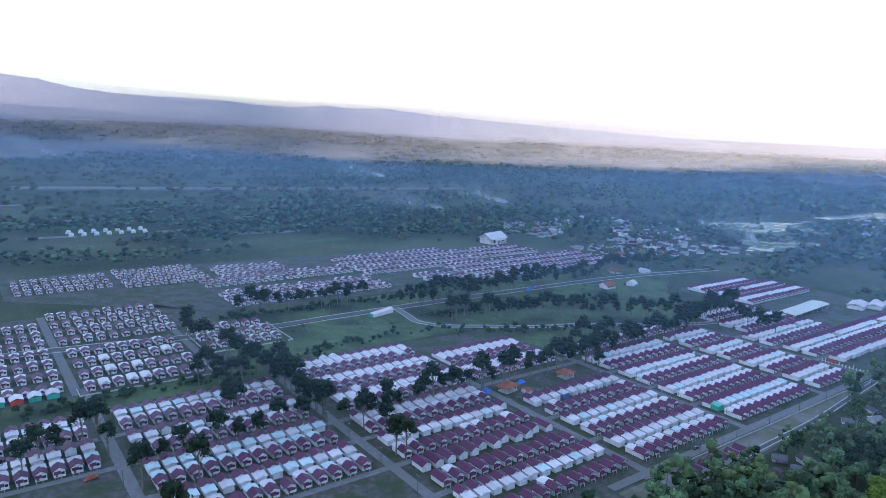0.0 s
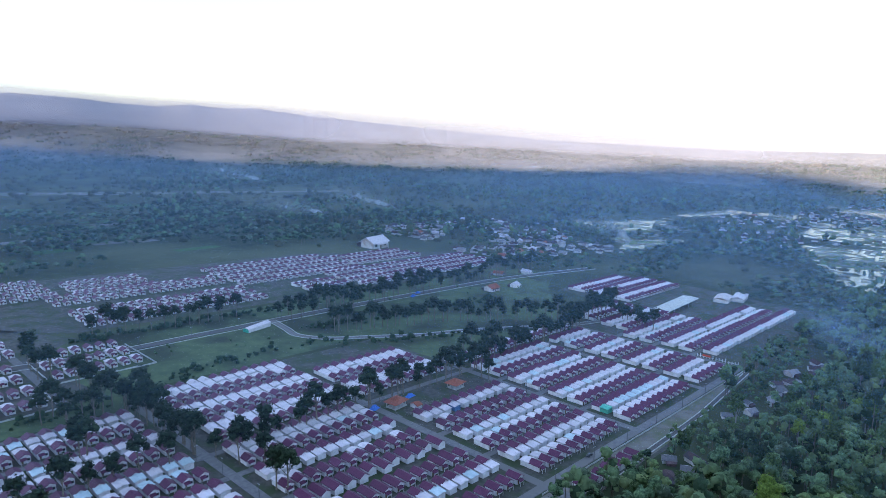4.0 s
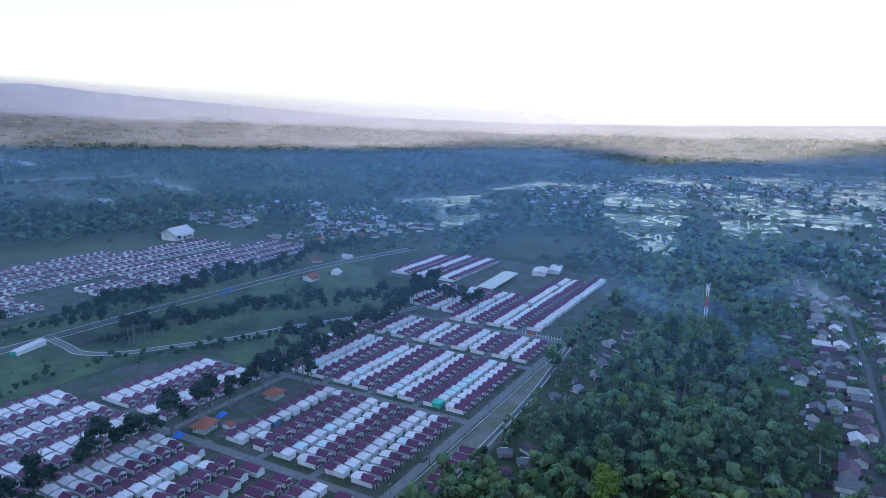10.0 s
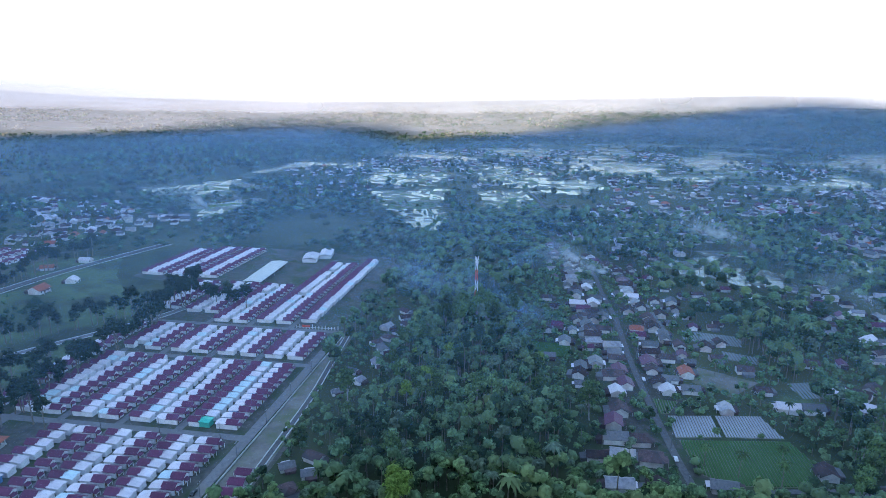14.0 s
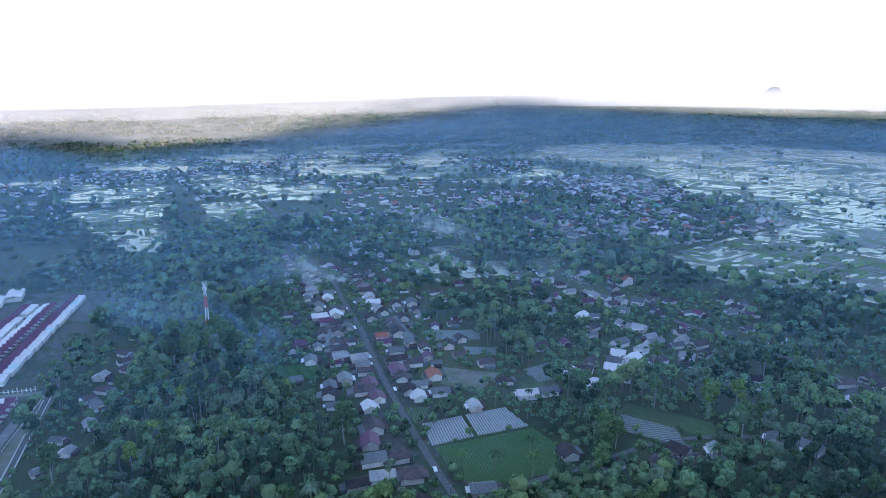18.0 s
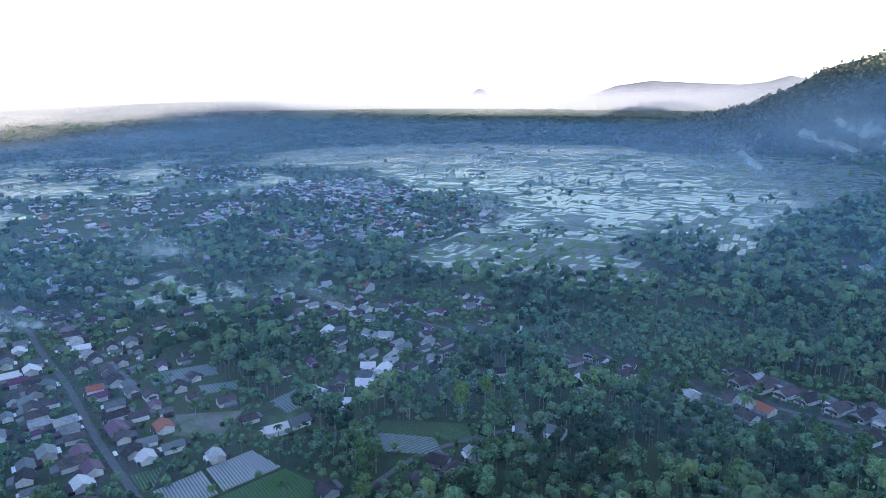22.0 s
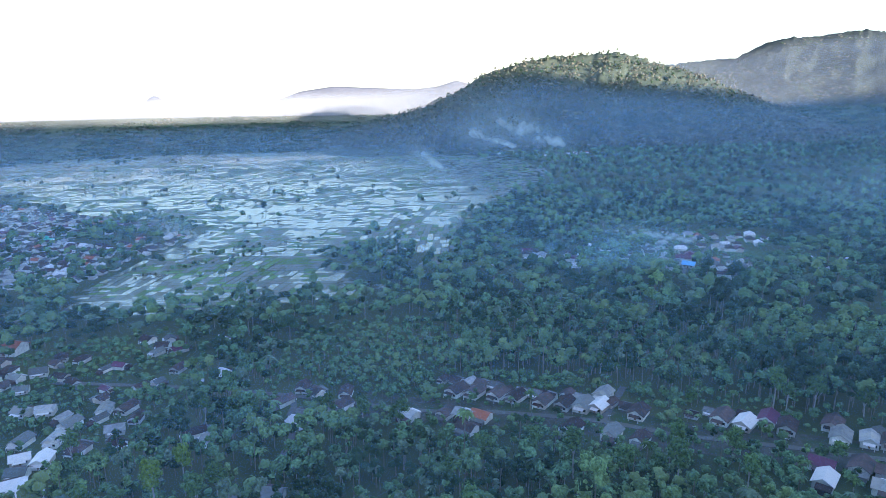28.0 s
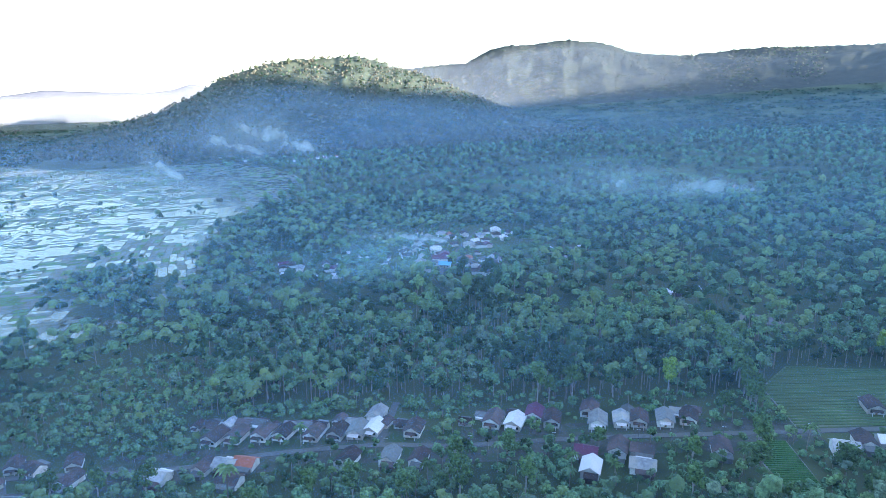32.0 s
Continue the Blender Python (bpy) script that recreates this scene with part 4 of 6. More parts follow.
def dome(c, r, squash, rng, rough=0.22):
    """The upper part of a small uneven leaf mass."""
    a0 = rng.uniform(0, 6.28)
    v = [(c[0], c[1], c[2] + r * squash * rng.uniform(0.85, 1.1))]
    for ring, (h, w) in enumerate(((0.45, 0.89), (-0.45, 0.89))):
        for i in range(5):
            a, k = a0 + (i + 0.5 * ring) * 1.2566, r * (1 + rng.uniform(-rough, rough))
            v.append((c[0] + k * w * math.cos(a), c[1] + k * w * math.sin(a), c[2] + k * h * squash))
    f = [(0, 1 + i, 1 + (i + 1) % 5) for i in range(5)]
    for i in range(5):
        p, q = 1 + i, 1 + (i + 1) % 5
        f += [(p, 6 + i, q), (q, 6 + i, 6 + (i + 1) % 5)]
    return v, f


def tufts(centers, n, size, rng):
    """n five-sided leaf tufts standing on the upper outside of round masses (x, y, z, r, squash)."""
    v, f = [], []
    w = [c[3] ** 2 for c in centers]
    for _ in range(n):
        c = rng.choices(centers, w)[0]
        d = Vector((rng.gauss(0, 1), rng.gauss(0, 1), rng.gauss(0.7, 0.8))).normalized()
        p = Vector(c[:3]) + Vector((d.x, d.y, d.z * c[4])) * c[3] * rng.uniform(0.82, 1.08)
        d = (d + Vector((rng.gauss(0, 0.35), rng.gauss(0, 0.35), 0.5 + rng.gauss(0, 0.3)))).normalized()
        a = d.orthogonal().normalized()
        b = d.cross(a)
        k, n0 = size * rng.uniform(0.6, 1.3), len(v)
        v.append(tuple(p + d * k * rng.uniform(0.35, 0.75)))
        for i in range(5):
            t, q = 1.2566 * i + rng.uniform(-0.3, 0.3), k * rng.uniform(0.7, 1.25)
            v.append(tuple(p + a * q * math.cos(t) + b * q * math.sin(t) - d * k * rng.uniform(0, 0.3)))
            f.append((n0, n0 + 1 + i, n0 + 1 + (i + 1) % 5))
    return v, f


def forest_proto(seed, height, crown, tuft_n, tuft, lumps=5, tall=0.4, squash=0.85, trunk=True, spread=0.7, leaf_n=0, shade_index=3):
    r = random.Random(seed)
    t = Shape().tube((0, 0, -1), (0.2, 0.1, height * 0.8), 0.3, 0.1, 4)
    cs, groups = [], []
    for i in range(lumps):
        a = i * 2.4 + r.uniform(-0.4, 0.4)
        q = (i + 0.5) / lumps
        d = crown * r.uniform(0.35, spread) * (1 - 0.6 * q)
        cs.append((d * math.cos(a), d * math.sin(a), height * (tall + (0.95 - tall) * q), crown * r.uniform(0.4, 0.6), squash))
        # lowest lump gets the dark leaf, painting shade into the crown
        groups.append((*dome(cs[-1][:3], cs[-1][3] * 0.95, squash, r), shade_index if i == 0 else 0))
    groups.append((*tufts(cs, tuft_n, tuft, r), 0))
    if leaf_n:
        groups.append((*leaves(cs, leaf_n, tuft * 0.8, r, True), 0))
    return proto_tris(([(t.v, t.f, 1)] if trunk else []) + groups)


def palm_proto(seed, height):
    r = random.Random(seed)
    t = Shape().tube((0, 0, -1), (r.uniform(-1, 1), 0.2, height), 0.26, 0.16, 4)
    bx = t.v[-1][0]
    v, f = [], []
    for i in range(13):
        a, lift, ln = i * 2.4, r.uniform(-0.3, 0.9), r.uniform(3.2, 4.4)
        d, side = Vector((math.cos(a), math.sin(a), 0)), Vector((-math.sin(a), math.cos(a), 0))
        for k, w in enumerate((0.3, 0.7, 0.6, 0.1)):
            p = k / 3
            c = Vector((bx, 0.2, height)) + d * ln * p + Vector((0, 0, lift * ln * 0.5 * p - ln * 0.62 * p * p))
            v += [tuple(c - side * w), tuple(c + side * w)]
        n = len(v) - 8
        f += [(n + 2 * k, n + 2 * k + 1, n + 2 * k + 3, n + 2 * k + 2) for k in range(3)]
    return proto_tris([(t.v, t.f, 1), (v, f, 0)])


def scatter(region, step, seed, avoid=()):
    """Jittered points inside a polygon."""
    r = random.Random(seed)
    xs, ys = [p[0] for p in region], [p[1] for p in region]
    y = min(ys)
    while y < max(ys):
        x = min(xs)
        while x < max(xs):
            px, py = x + r.uniform(-0.5, 0.5) * step, y + r.uniform(-0.5, 0.5) * step
            x += step
            if inside(px, py, region) and not any(a(px, py) for a in avoid):
                yield px, py, r
        y += step


# ---- village roads and fields ----
MAIN_ROAD = smooth_line([(262, -26), (300, -24), (336, -22), (376, -18), (443, -13.5), (496, -11), (579, -9.6), (660, -4), (721, -1), (800, 15), (892, 37), (1108, 46), (1302, 75)])
SIDE_ROAD = smooth_line([(330, -23), (343, -50), (352, -90), (364, -136), (358, -178), (352, -205), (366, -245), (400, -287)])
SOUTH_ROAD = smooth_line([(-160, -372), (-20, -354), (65, -345), (134, -337), (188, -328), (226, -327), (281, -315), (321, -300), (400, -287), (470, -270), (560, -240)])
LANE_ROAD = smooth_line([(226, -327), (226, -345), (226, -374)])
UPPER_LANE = smooth_line([(236, -636), (237, -678), (231, -745), (224, -809), (216, -850)])
road("village_road", MAIN_ROAD, 3.7, M["tar"], 0.30, "narrow grey asphalt village road")
road("village_road", SIDE_ROAD, 3.4, M["tar"], 0.34, "narrow winding village lane")
road("village_road", SOUTH_ROAD, 4.0, M["tar"], 0.38, "grey asphalt lane past the houses")
road("village_road", LANE_ROAD, 4.0, M["tar"], 0.42, "straight lane into the trees")
road("village_road", UPPER_LANE, 4.0, M["tar"], 0.42, "lane through the upper hamlet")
for line, wide, label in ((MAIN_ROAD[:42], 44, "trodden grey yards along the village road"), (SOUTH_ROAD[8:46], 32, "trodden grey yards along the lane")):
    v, f = ribbon(line, wide, 0.09)
    tagged(new("yard", mesh_of("yard", v, f, M["yard"])), label, "yard", kind="structure")
ROADS = [MAIN_ROAD, SIDE_ROAD, SOUTH_ROAD, LANE_ROAD, UPPER_LANE]

FIELDS = {
    "mulch": [(413, -22), (421, -70), (396, -76), (388, -22)],
    "green": [(387, -22), (395, -76), (374, -82), (348, -72), (345, -40), (353, -26)],
    "seed": [(434, -16), (432, -32), (414, -24), (413, -18)],
    "tan": [(487, -52), (468, -84), (443, -62), (462, -44)],
    "lines": [(400, -128), (374, -150), (356, -143), (378, -122)],
    "lawn": [(408, -140), (376, -172), (358, -163), (372, -150), (400, -130)],
    "rows_a": [(50, -338), (30, -340), (28, -298), (44, -296)],
    "meadow": [(22, -352), (-60, -358), (-70, -425), (0, -432), (25, -400)],
    "dark": [(224, -470), (178, -486), (170, -468), (216, -452)],
    "brown": [(34, -540), (-22, -522), (-26, -500), (30, -515)],
    "veg": [(516, 60), (512, 24), (488, 26), (490, 62)],
    "film": [(560, -55), (552, -95), (530, -90), (538, -52)],
    "film_b": [(520, -75), (512, -96), (498, -92), (505, -72)],
    "film_c": [(470, -100), (480, -130), (455, -128), (448, -102)],
    "clearing": [(215, -770), (150, -762), (150, -722), (215, -730)],
    "clearing_b": [(205, -850), (120, -840), (125, -800), (205, -812)],
    "riverbed": [(100, 1760), (700, 1590), (1150, 1480), (1160, 1520), (720, 1650), (110, 1840)],
    "slope_a": [(-120, -1290), (90, -1370), (70, -1410), (-150, -1330)],
    "slope_b": [(-330, -1260), (-190, -1320), (-210, -1370), (-350, -1300)],
    "slope_c": [(-60, -1560), (240, -1640), (220, -1700), (-90, -1610)],
    "slope_d": [(-420, -1480), (-180, -1560), (-200, -1620), (-450, -1530)],
    "slope_e": [(150, -1240), (260, -1280), (250, -1330), (140, -1290)],
    "grass_b": [(455, -75), (462, -105), (440, -108), (432, -84)],
}
FIELD_MAT = {"mulch": "dirt", "green": "crop_green", "seed": "dirt", "tan": "dirt", "lines": "dirt", "lawn": "lawn", "rows_a": "dirt", "meadow": "lawn", "dark": "crop_green", "brown": "dirt", "veg": "crop_green",
             "film": "dirt", "film_b": "dirt", "film_c": "dirt", "grass_b": "grass", "slope_a": "lawn", "slope_b": "crop_green", "slope_c": "lawn", "slope_d": "lawn", "slope_e": "crop_green", "clearing": "lawn", "clearing_b": "crop_green", "riverbed": "dirt"}
for k, pts in FIELDS.items():
    if k in ("mulch", "green", "seed", "lines", "rows_a", "veg", "film", "film_b", "film_c", "meadow"):
        continue
    poly("field", pts, M[FIELD_MAT[k]], 0.16, {"dirt": "bare tilled brown field", "grass": "open green grass field", "lawn": "lush green grass field", "crop_green": "green vegetable field"}[FIELD_MAT[k]], "field")

PADDIES = {
    "main": [(627, -357), (536, -433), (485, -480), (478, -640), (520, -740), (575, -900), (600, -1200), (650, -1480), (1000, -1900), (1330, -2130), (1560, -2060), (2100, -1830), (2600, -1720), (2750, -1500), (2600, -1000),
             (2450, -780), (1900, -800), (1520, -790), (1300, -740), (1216, -713), (900, -690), (824, -551), (772, -426), (704, -330)],
    "north": [(1240, 380), (1320, 225), (1030, 190), (910, 172), (905, 215), (1040, 280)],
    "middle": [(1316, 170), (1366, -35), (1074, -8), (1070, 140)],
    "plain": [(1300, -210), (1396, -414), (1560, -620), (1900, -800), (2450, -780), (2900, -900), (2980, -500), (2700, 200), (2000, 700), (1400, 700), (1350, 240), (1390, -60)],
    "slope": [(930, 500), (1260, 515), (1380, 640), (1190, 800), (1000, 780), (940, 610)],
    "gap": [(695, -85), (695, -175), (800, -205), (855, -190), (850, -95), (780, -70)],
    "lower": [(720, -270), (800, -240), (860, -330), (705, -320)],
}
CLUSTERS = {
    "mid": [(772, -426), (824, -551), (894, -675), (976, -677), (1216, -700), (1492, -750), (1534, -609), (1394, -424), (1250, -310), (1100, -215), (880, -205), (857, -344)],
    "east": [(870, 60), (1100, 0), (1290, -80), (1100, -200), (900, -220), (760, -90), (730, 10)],
    "north": [(700, 580), (930, 500), (940, 610), (1090, 790), (1000, 900), (740, 900)],
    "south": [(180, -640), (290, -640), (290, -830), (180, -830)],
    "far_east": [(1700, 100), (2400, -100), (2500, 300), (1800, 420)],
    "far_plain": [(1100, 420), (1500, 650), (2300, 500), (2500, -250), (1900, -700), (1500, -420), (1100, -180), (1390, -60), (1340, 240)],
    "paddy_edge": [(330, -640), (420, -600), (450, -680), (300, -760), (280, -700)],
    "ranch": [(60, -690), (150, -690), (150, -740), (60, -740)],
    "hillfoot": [(700, -1760), (1050, -1810), (1050, -1960), (700, -1930)],
    "upper": [(-290, -1060), (-130, -1090), (-150, -1160), (-310, -1130)],
}

# paddies: flooded and planted plots between low bunds
rng = random.Random(9)
pv, pf, pi, PADDY_CELLS = [], [], [], set()
WARP = {"lower": (24, 12, -0.45), "main": (24, 16, -0.6), "plain": (100, 16, 0.02), "slope": (110, 14, 0.06)}


def drift(a, b, amp):
    """Bends the grid of plots, as the bunds follow the lie of the land."""
    p = Vector((a * 0.0045, b * 0.0045, 2.0))
    return a + amp * noise.noise(p), b + amp * noise.noise(p + Vector((7.1, 3.3, 1.0))) + 1.5 * noise.noise(p * 6)


rice_field = tagged(new("rice_field"), "small flooded rice plots beside the village", "field", kind="structure")
for k, region in PADDIES.items():
    turn, amp, floor = WARP.get(k, (98, 14, -0.25))
    xs, ys = [p[0] for p in region], [p[1] for p in region]
    ca, sa = math.cos(radians(turn)), math.sin(radians(turn))
    cx, cy = (min(xs) + max(xs)) / 2, (min(ys) + max(ys)) / 2
    half = 0.5 * math.hypot(max(xs) - min(xs), max(ys) - min(ys))
    b = -half
    while b < half:
        deep = rng.uniform(38, 70)
        a = -half + rng.uniform(0, 40)
        while a < half:
            span = rng.uniform(45, 95)
            a0, a1, b0, b1 = a + rng.uniform(0.4, 1.4), a + span, b + rng.uniform(0.4, 1.4), b + deep
            a += span
            flip, bias = rng.random() < 0.4, rng.uniform(-0.26, 0.3)
            rows = max(2, round((b1 - b0 if not flip else a1 - a0) / rng.uniform(6, 10)))
            for row in range(rows):
                q, end = 0.0, (a1 - a0 if not flip else b1 - b0)
                w0, w1 = row / rows, (row + 1) / rows
                while q < end - 3:
                    ln = min(rng.uniform(8, 24), end - q)
                    if end - q - ln < 4:
                        ln = end - q
                    u0, u1 = q / end, (q + ln) / end
                    q += ln
                    box = (a0 + (a1 - a0) * u0, a0 + (a1 - a0) * u1, b0 + (b1 - b0) * w0, b0 + (b1 - b0) * w1) if not flip else (a0 + (a1 - a0) * w0, a0 + (a1 - a0) * w1, b0 + (b1 - b0) * u0, b0 + (b1 - b0) * u1)
                    ma, mb = (box[0] + box[1]) / 2, (box[2] + box[3]) / 2
                    mx, my = cx + ca * ma - sa * mb, cy + sa * ma + ca * mb
                    mask = noise.noise(Vector((mx * 0.0045, my * 0.0045, 5.0))) + 0.5 * noise.noise(Vector((mx * 0.014, my * 0.014, 8.0)))
                    if mask < floor or not inside(mx, my, region) or any(near_line(mx, my, l, 8) for l in ROADS):
                        continue
                    wet = 0.34 * noise.noise(Vector((mx * 0.004, my * 0.004, 9.0))) + bias + rng.uniform(-0.34, 0.34) + 0.1
                    for g, lift in ((-0.35, 0.12), (0.42, 0.28)):
                        quad = []
                        for da, db in ((box[0] + g, box[2] + g), (box[1] - g, box[2] + g), (box[1] - g, box[3] - g), (box[0] + g, box[3] - g)):
                            aa, bb = drift(da, db, amp)
                            quad.append((cx + ca * aa - sa * bb, cy + sa * aa + ca * bb))
                        if k == "gap" and g > 0:
                            part("rice_plot", mesh_of("rice_plot", [(x, y, gz(x, y) + lift) for x, y in quad], [(0, 1, 2, 3)], M["water" if wet > -0.05 else "weedy" if wet > -0.3 else "crop"]), rice_field)
                            continue
                        n = len(pv)
                        pv += [(x, y, ground_z(x, y) + lift) for x, y in quad]
                        pf.append((n, n + 1, n + 2, n + 3))
                        pi.append(4 if g < 0 else 0 if wet > 0.14 else 3 if wet > -0.1 else (1 if wet > -0.26 or wet < -0.5 else 2))
                    for p in quad:
                        PADDY_CELLS.add((int(p[0] // 10), int(p[1] // 10)))
                    PADDY_CELLS.add((int(mx // 10), int(my // 10)))
        b += deep
tagged(new("rice_plots", mesh_of("rice_plots", pv, pf, None, [M["water"], M["crop"], M["dirt"], M["weedy"], M["bund"]], pi)), "flooded and young green rice plots between grassy bunds", "rice field", kind="stuff")


# ---- village houses ----
def village_house(w, d, roofmat, style, h=3.0, small=False):
    wall = Shape().box(-w / 2, w / 2, 0, d, -1.2, h)
    parts = []
    if style == "gable":
        wall.gable(-w / 2, w / 2, 0, d, h, w * 0.27)
        roof = Shape().saddle(-w / 2 - 0.7, w / 2 + 0.7, -0.9, d + 0.6, h - 0.35, w * 0.27 + 0.42, 0.15)
    elif style == "side":
        n = len(wall.v)
        wall.add([(-w / 2, 0, h), (-w / 2, d, h), (-w / 2, d / 2, h + d * 0.27), (w / 2, 0, h), (w / 2, d, h), (w / 2, d / 2, h + d * 0.27)], [(0, 2, 1), (3, 4, 5)])
        roof = Shape()
        roof.slab([(-w / 2 - 0.6, -0.8, h - 0.3), (w / 2 + 0.6, -0.8, h - 0.3), (w / 2 + 0.6, d / 2, h + d * 0.27 + 0.15), (-w / 2 - 0.6, d / 2, h + d * 0.27 + 0.15)], 0.15)
        roof.slab([(-w / 2 - 0.6, d / 2, h + d * 0.27 + 0.15), (w / 2 + 0.6, d / 2, h + d * 0.27 + 0.15), (w / 2 + 0.6, d + 0.8, h - 0.3), (-w / 2 - 0.6, d + 0.8, h - 0.3)], 0.15)
    else:
        roof = Shape().hip(-w / 2 - 0.7, w / 2 + 0.7, -0.7, d + 0.7, h - 0.1, w * 0.3)
    parts.append(("wall", wall.me("wall", M["old_wall"]), ""))
    parts.append(("roof", roof.me("roof", M[roofmat]), ""))
    parts.append(("porch_roof", Shape().slab([(-w * 0.36, -2.4, h - 0.75), (w * 0.3, -2.4, h - 0.75), (w * 0.3, 0.02, h - 0.4), (-w * 0.36, 0.02, h - 0.4)], 0.1).me("porch_roof", M["tin"] if roofmat in ("tin", "zinc", "slate") else M["clay"]), ""))
    lean = Shape().slab([(-w * 0.5, d + 0.1, h - 0.1), (w * 0.3, d + 0.1, h - 0.1), (w * 0.3, d + 3.6, h - 0.9), (-w * 0.5, d + 3.6, h - 0.9)], 0.12)
    parts.append(("lean_to", lean.box(-w * 0.45, w * 0.25, d + 0.04, d + 3.2, -1.2, h - 1.1).me("lean_to", M["slate"] if roofmat in ("clay", "clay_red") else M["clay"]), "sheet-roofed lean-to"))
    if small:
        parts.append(("door", Shape().box(-0.5, 0.45, -0.08, 0.03, 0, 2.1).me("door", M["wood"]), ""))
        return parts
    for px in (-w * 0.34, w * 0.27):
        parts.append(("porch_post", Shape().box(px, px + 0.18, -2.3, -2.12, -1.0, h - 0.8).me("porch_post", M["old_wall"]), ""))
    parts.append(("door", Shape().box(-0.5, 0.45, -0.08, 0.03, 0, 2.1).me("door", M["wood"]), ""))
    for sx in (-0.36, 0.22):
        parts.append(("window", Shape().box(w * sx, w * sx + 1.3, -0.08, 0.03, 0.9, 2.1).me("window", M["dark"]), ""))
    return parts


VILLAGE_KINDS = {}
ROOF_WORDS = {"clay": "dark weathered clay tile", "slate": "grey sheet", "tin": "pale zinc sheet", "zinc": "dull zinc sheet", "clay_red": "orange clay tile", "roof": "maroon tile", "tin_blue": "blue sheet"}
for rm in ("clay", "slate", "zinc", "clay_red", "roof", "tin_blue", "tin"):
    for style, w, d in (("gable", 7.5, 11), ("side", 10, 8), ("hip", 9, 10)):
        VILLAGE_KINDS[rm + "_" + style] = (village_house(w, d, rm, style), f"village house with {ROOF_WORDS[rm]} {'hipped' if style == 'hip' else 'gabled'} roof")
for rm in ("clay", "slate", "zinc", "roof"):
    for style, w, d in (("gable", 6, 8.5), ("side", 8.5, 6.5)):
        VILLAGE_KINDS[rm + "_small_" + style] = (village_house(w, d, rm, style, 2.7, True), f"small village dwelling with {ROOF_WORDS[rm]} gabled roof")
VPROTO = {}
HOUSES = []


DEPTH = {"gable": 11, "side": 8, "hip": 10}


def village(kind, x, y, turn, s=1.0):
    """A house centred on x, y."""
    HOUSES.append((x, y))
    d = DEPTH[kind.split("_")[-1]] * s / 2
    x, y = x + d * math.sin(radians(turn)), y - d * math.cos(radians(turn))
    m = pose(x, y, gz(x, y) + 0.4, 0, 0, turn)
    if kind not in VPROTO:
        ob = new("village_house")
        parts, label = VILLAGE_KINDS[kind]
        made = {}
        for name, me, lab in parts:
            made[name] = part(name, me, made["porch_roof"] if name == "porch_post" else ob, lab)
        tagged(ob, label, "house", "village houses")
        VPROTO[kind] = ob
    else:
        ob = copy_thing(VPROTO[kind], m)
    ob.matrix_basis = m @ Matrix.Scale(s, 4)
    return ob


def far_village(region, step, seed, keep=0.6):
    for x, y, q in scatter(region, step, seed, [lambda a, b: any(near_line(a, b, l, 6) for l in ROADS)]):
        if q.random() < keep and (int(x // 10), int(y // 10)) not in PADDY_CELLS and noise.noise(Vector((x * 0.006, y * 0.006, 3.0))) > -0.22:
            FAR_HOUSES.append((q.choices(list(VILLAGE_KINDS)[:21], [6, 6, 6, 2, 2, 2, 2.6, 2.6, 2.6, 0.5, 0.5, 0.5, 0.6, 0.6, 0.6, 0, 0, 0, 1.1, 1.1, 1.1])[0], x, y, q.choice((0, 90, 180, 270)) + q.uniform(-15, 15) + 20, q.uniform(0.75, 1.25)))


FAR_HOUSES = []
rng = random.Random(77)
WEST_SIDE = "tin 659 9 tin 611 6 tin 607 19 clay 587 8 clay 568 8 slate 554 14 clay 545 3 tin 518 11 tin 478 12 clay 459 3 tin 436 3 clay 411 4 roof 396 8 clay 379 -3 slate 379 9 tin 363 7 clay 361 -6 clay 360 19 tin 336 11 clay 334 -5"
EAST_SIDE = "clay_red 550 -22 slate 518 -27 clay 502 -25 slate 544 -40 clay 595 -21 tin 636 -28 clay 628 -46 slate 627 -59 tin 589 -61 slate 460 -31 clay_red 471 -42 tin 443 -27 slate 446 -40 tin 423 -54 clay 452 -82 tin 430 -88 slate 431 -101 slate 342 -34 clay 362 -83"
HAMLET = ("tin 459 -126 clay 455 -136 clay 465 -145 tin 436 -131 tin 453 -154 slate 463 -161 tin 439 -153 tin 476 -170 tin 479 -190 slate 494 -181 tin 464 -174 clay 458 -189 clay 530 -178 tin 556 -181 "
          "tin 530 -203 tin 519 -210 slate 489 -205 tin 459 -211 clay 461 -226 slate 564 -222 slate 581 -244 clay 594 -268 clay 577 -272 clay 604 -237")
OUTLYING = "slate 538 -303 slate 552 -326 roof 527 -313 clay 566 -318 tin 463 -294 tin 512 -340 slate 349 -188 clay 344 -122 clay 341 -136 tin 346 -153 tin 626 -203 clay 649 -204 tin 666 -198 clay 388 -294 slate 378 -266 tin 372 -257 clay 416 -227 tin 403 -223"
SOUTH_FAR = "clay 312 -328 clay 301 -330 clay 288 -333 clay 277 -334 clay 261 -334 clay 249 -336 slate 239 -338 tin 231 -341 tin 233 -356 clay 210 -341 clay 170 -352 tin 159 -350 roof 149 -360 clay 140 -354 tin 117 -353 clay 120 -366 tin 105 -355 clay 96 -356 slate 83 -357 clay 71 -359 clay -23 -374"
SOUTH_NEAR = "clay 304 -300 tin 294 -302 clay_red 285 -304 clay 286 -289 clay 237 -310 slate 217 -313 clay 203 -313 tin 322 -290 clay 398 -276 clay 363 -285 roof 125 -322 tin 124 -308 clay 110 -326 clay 99 -325 tin 101 -311 clay 63 -328 tin 8 -331 clay -3 -337 tin -14 -338"
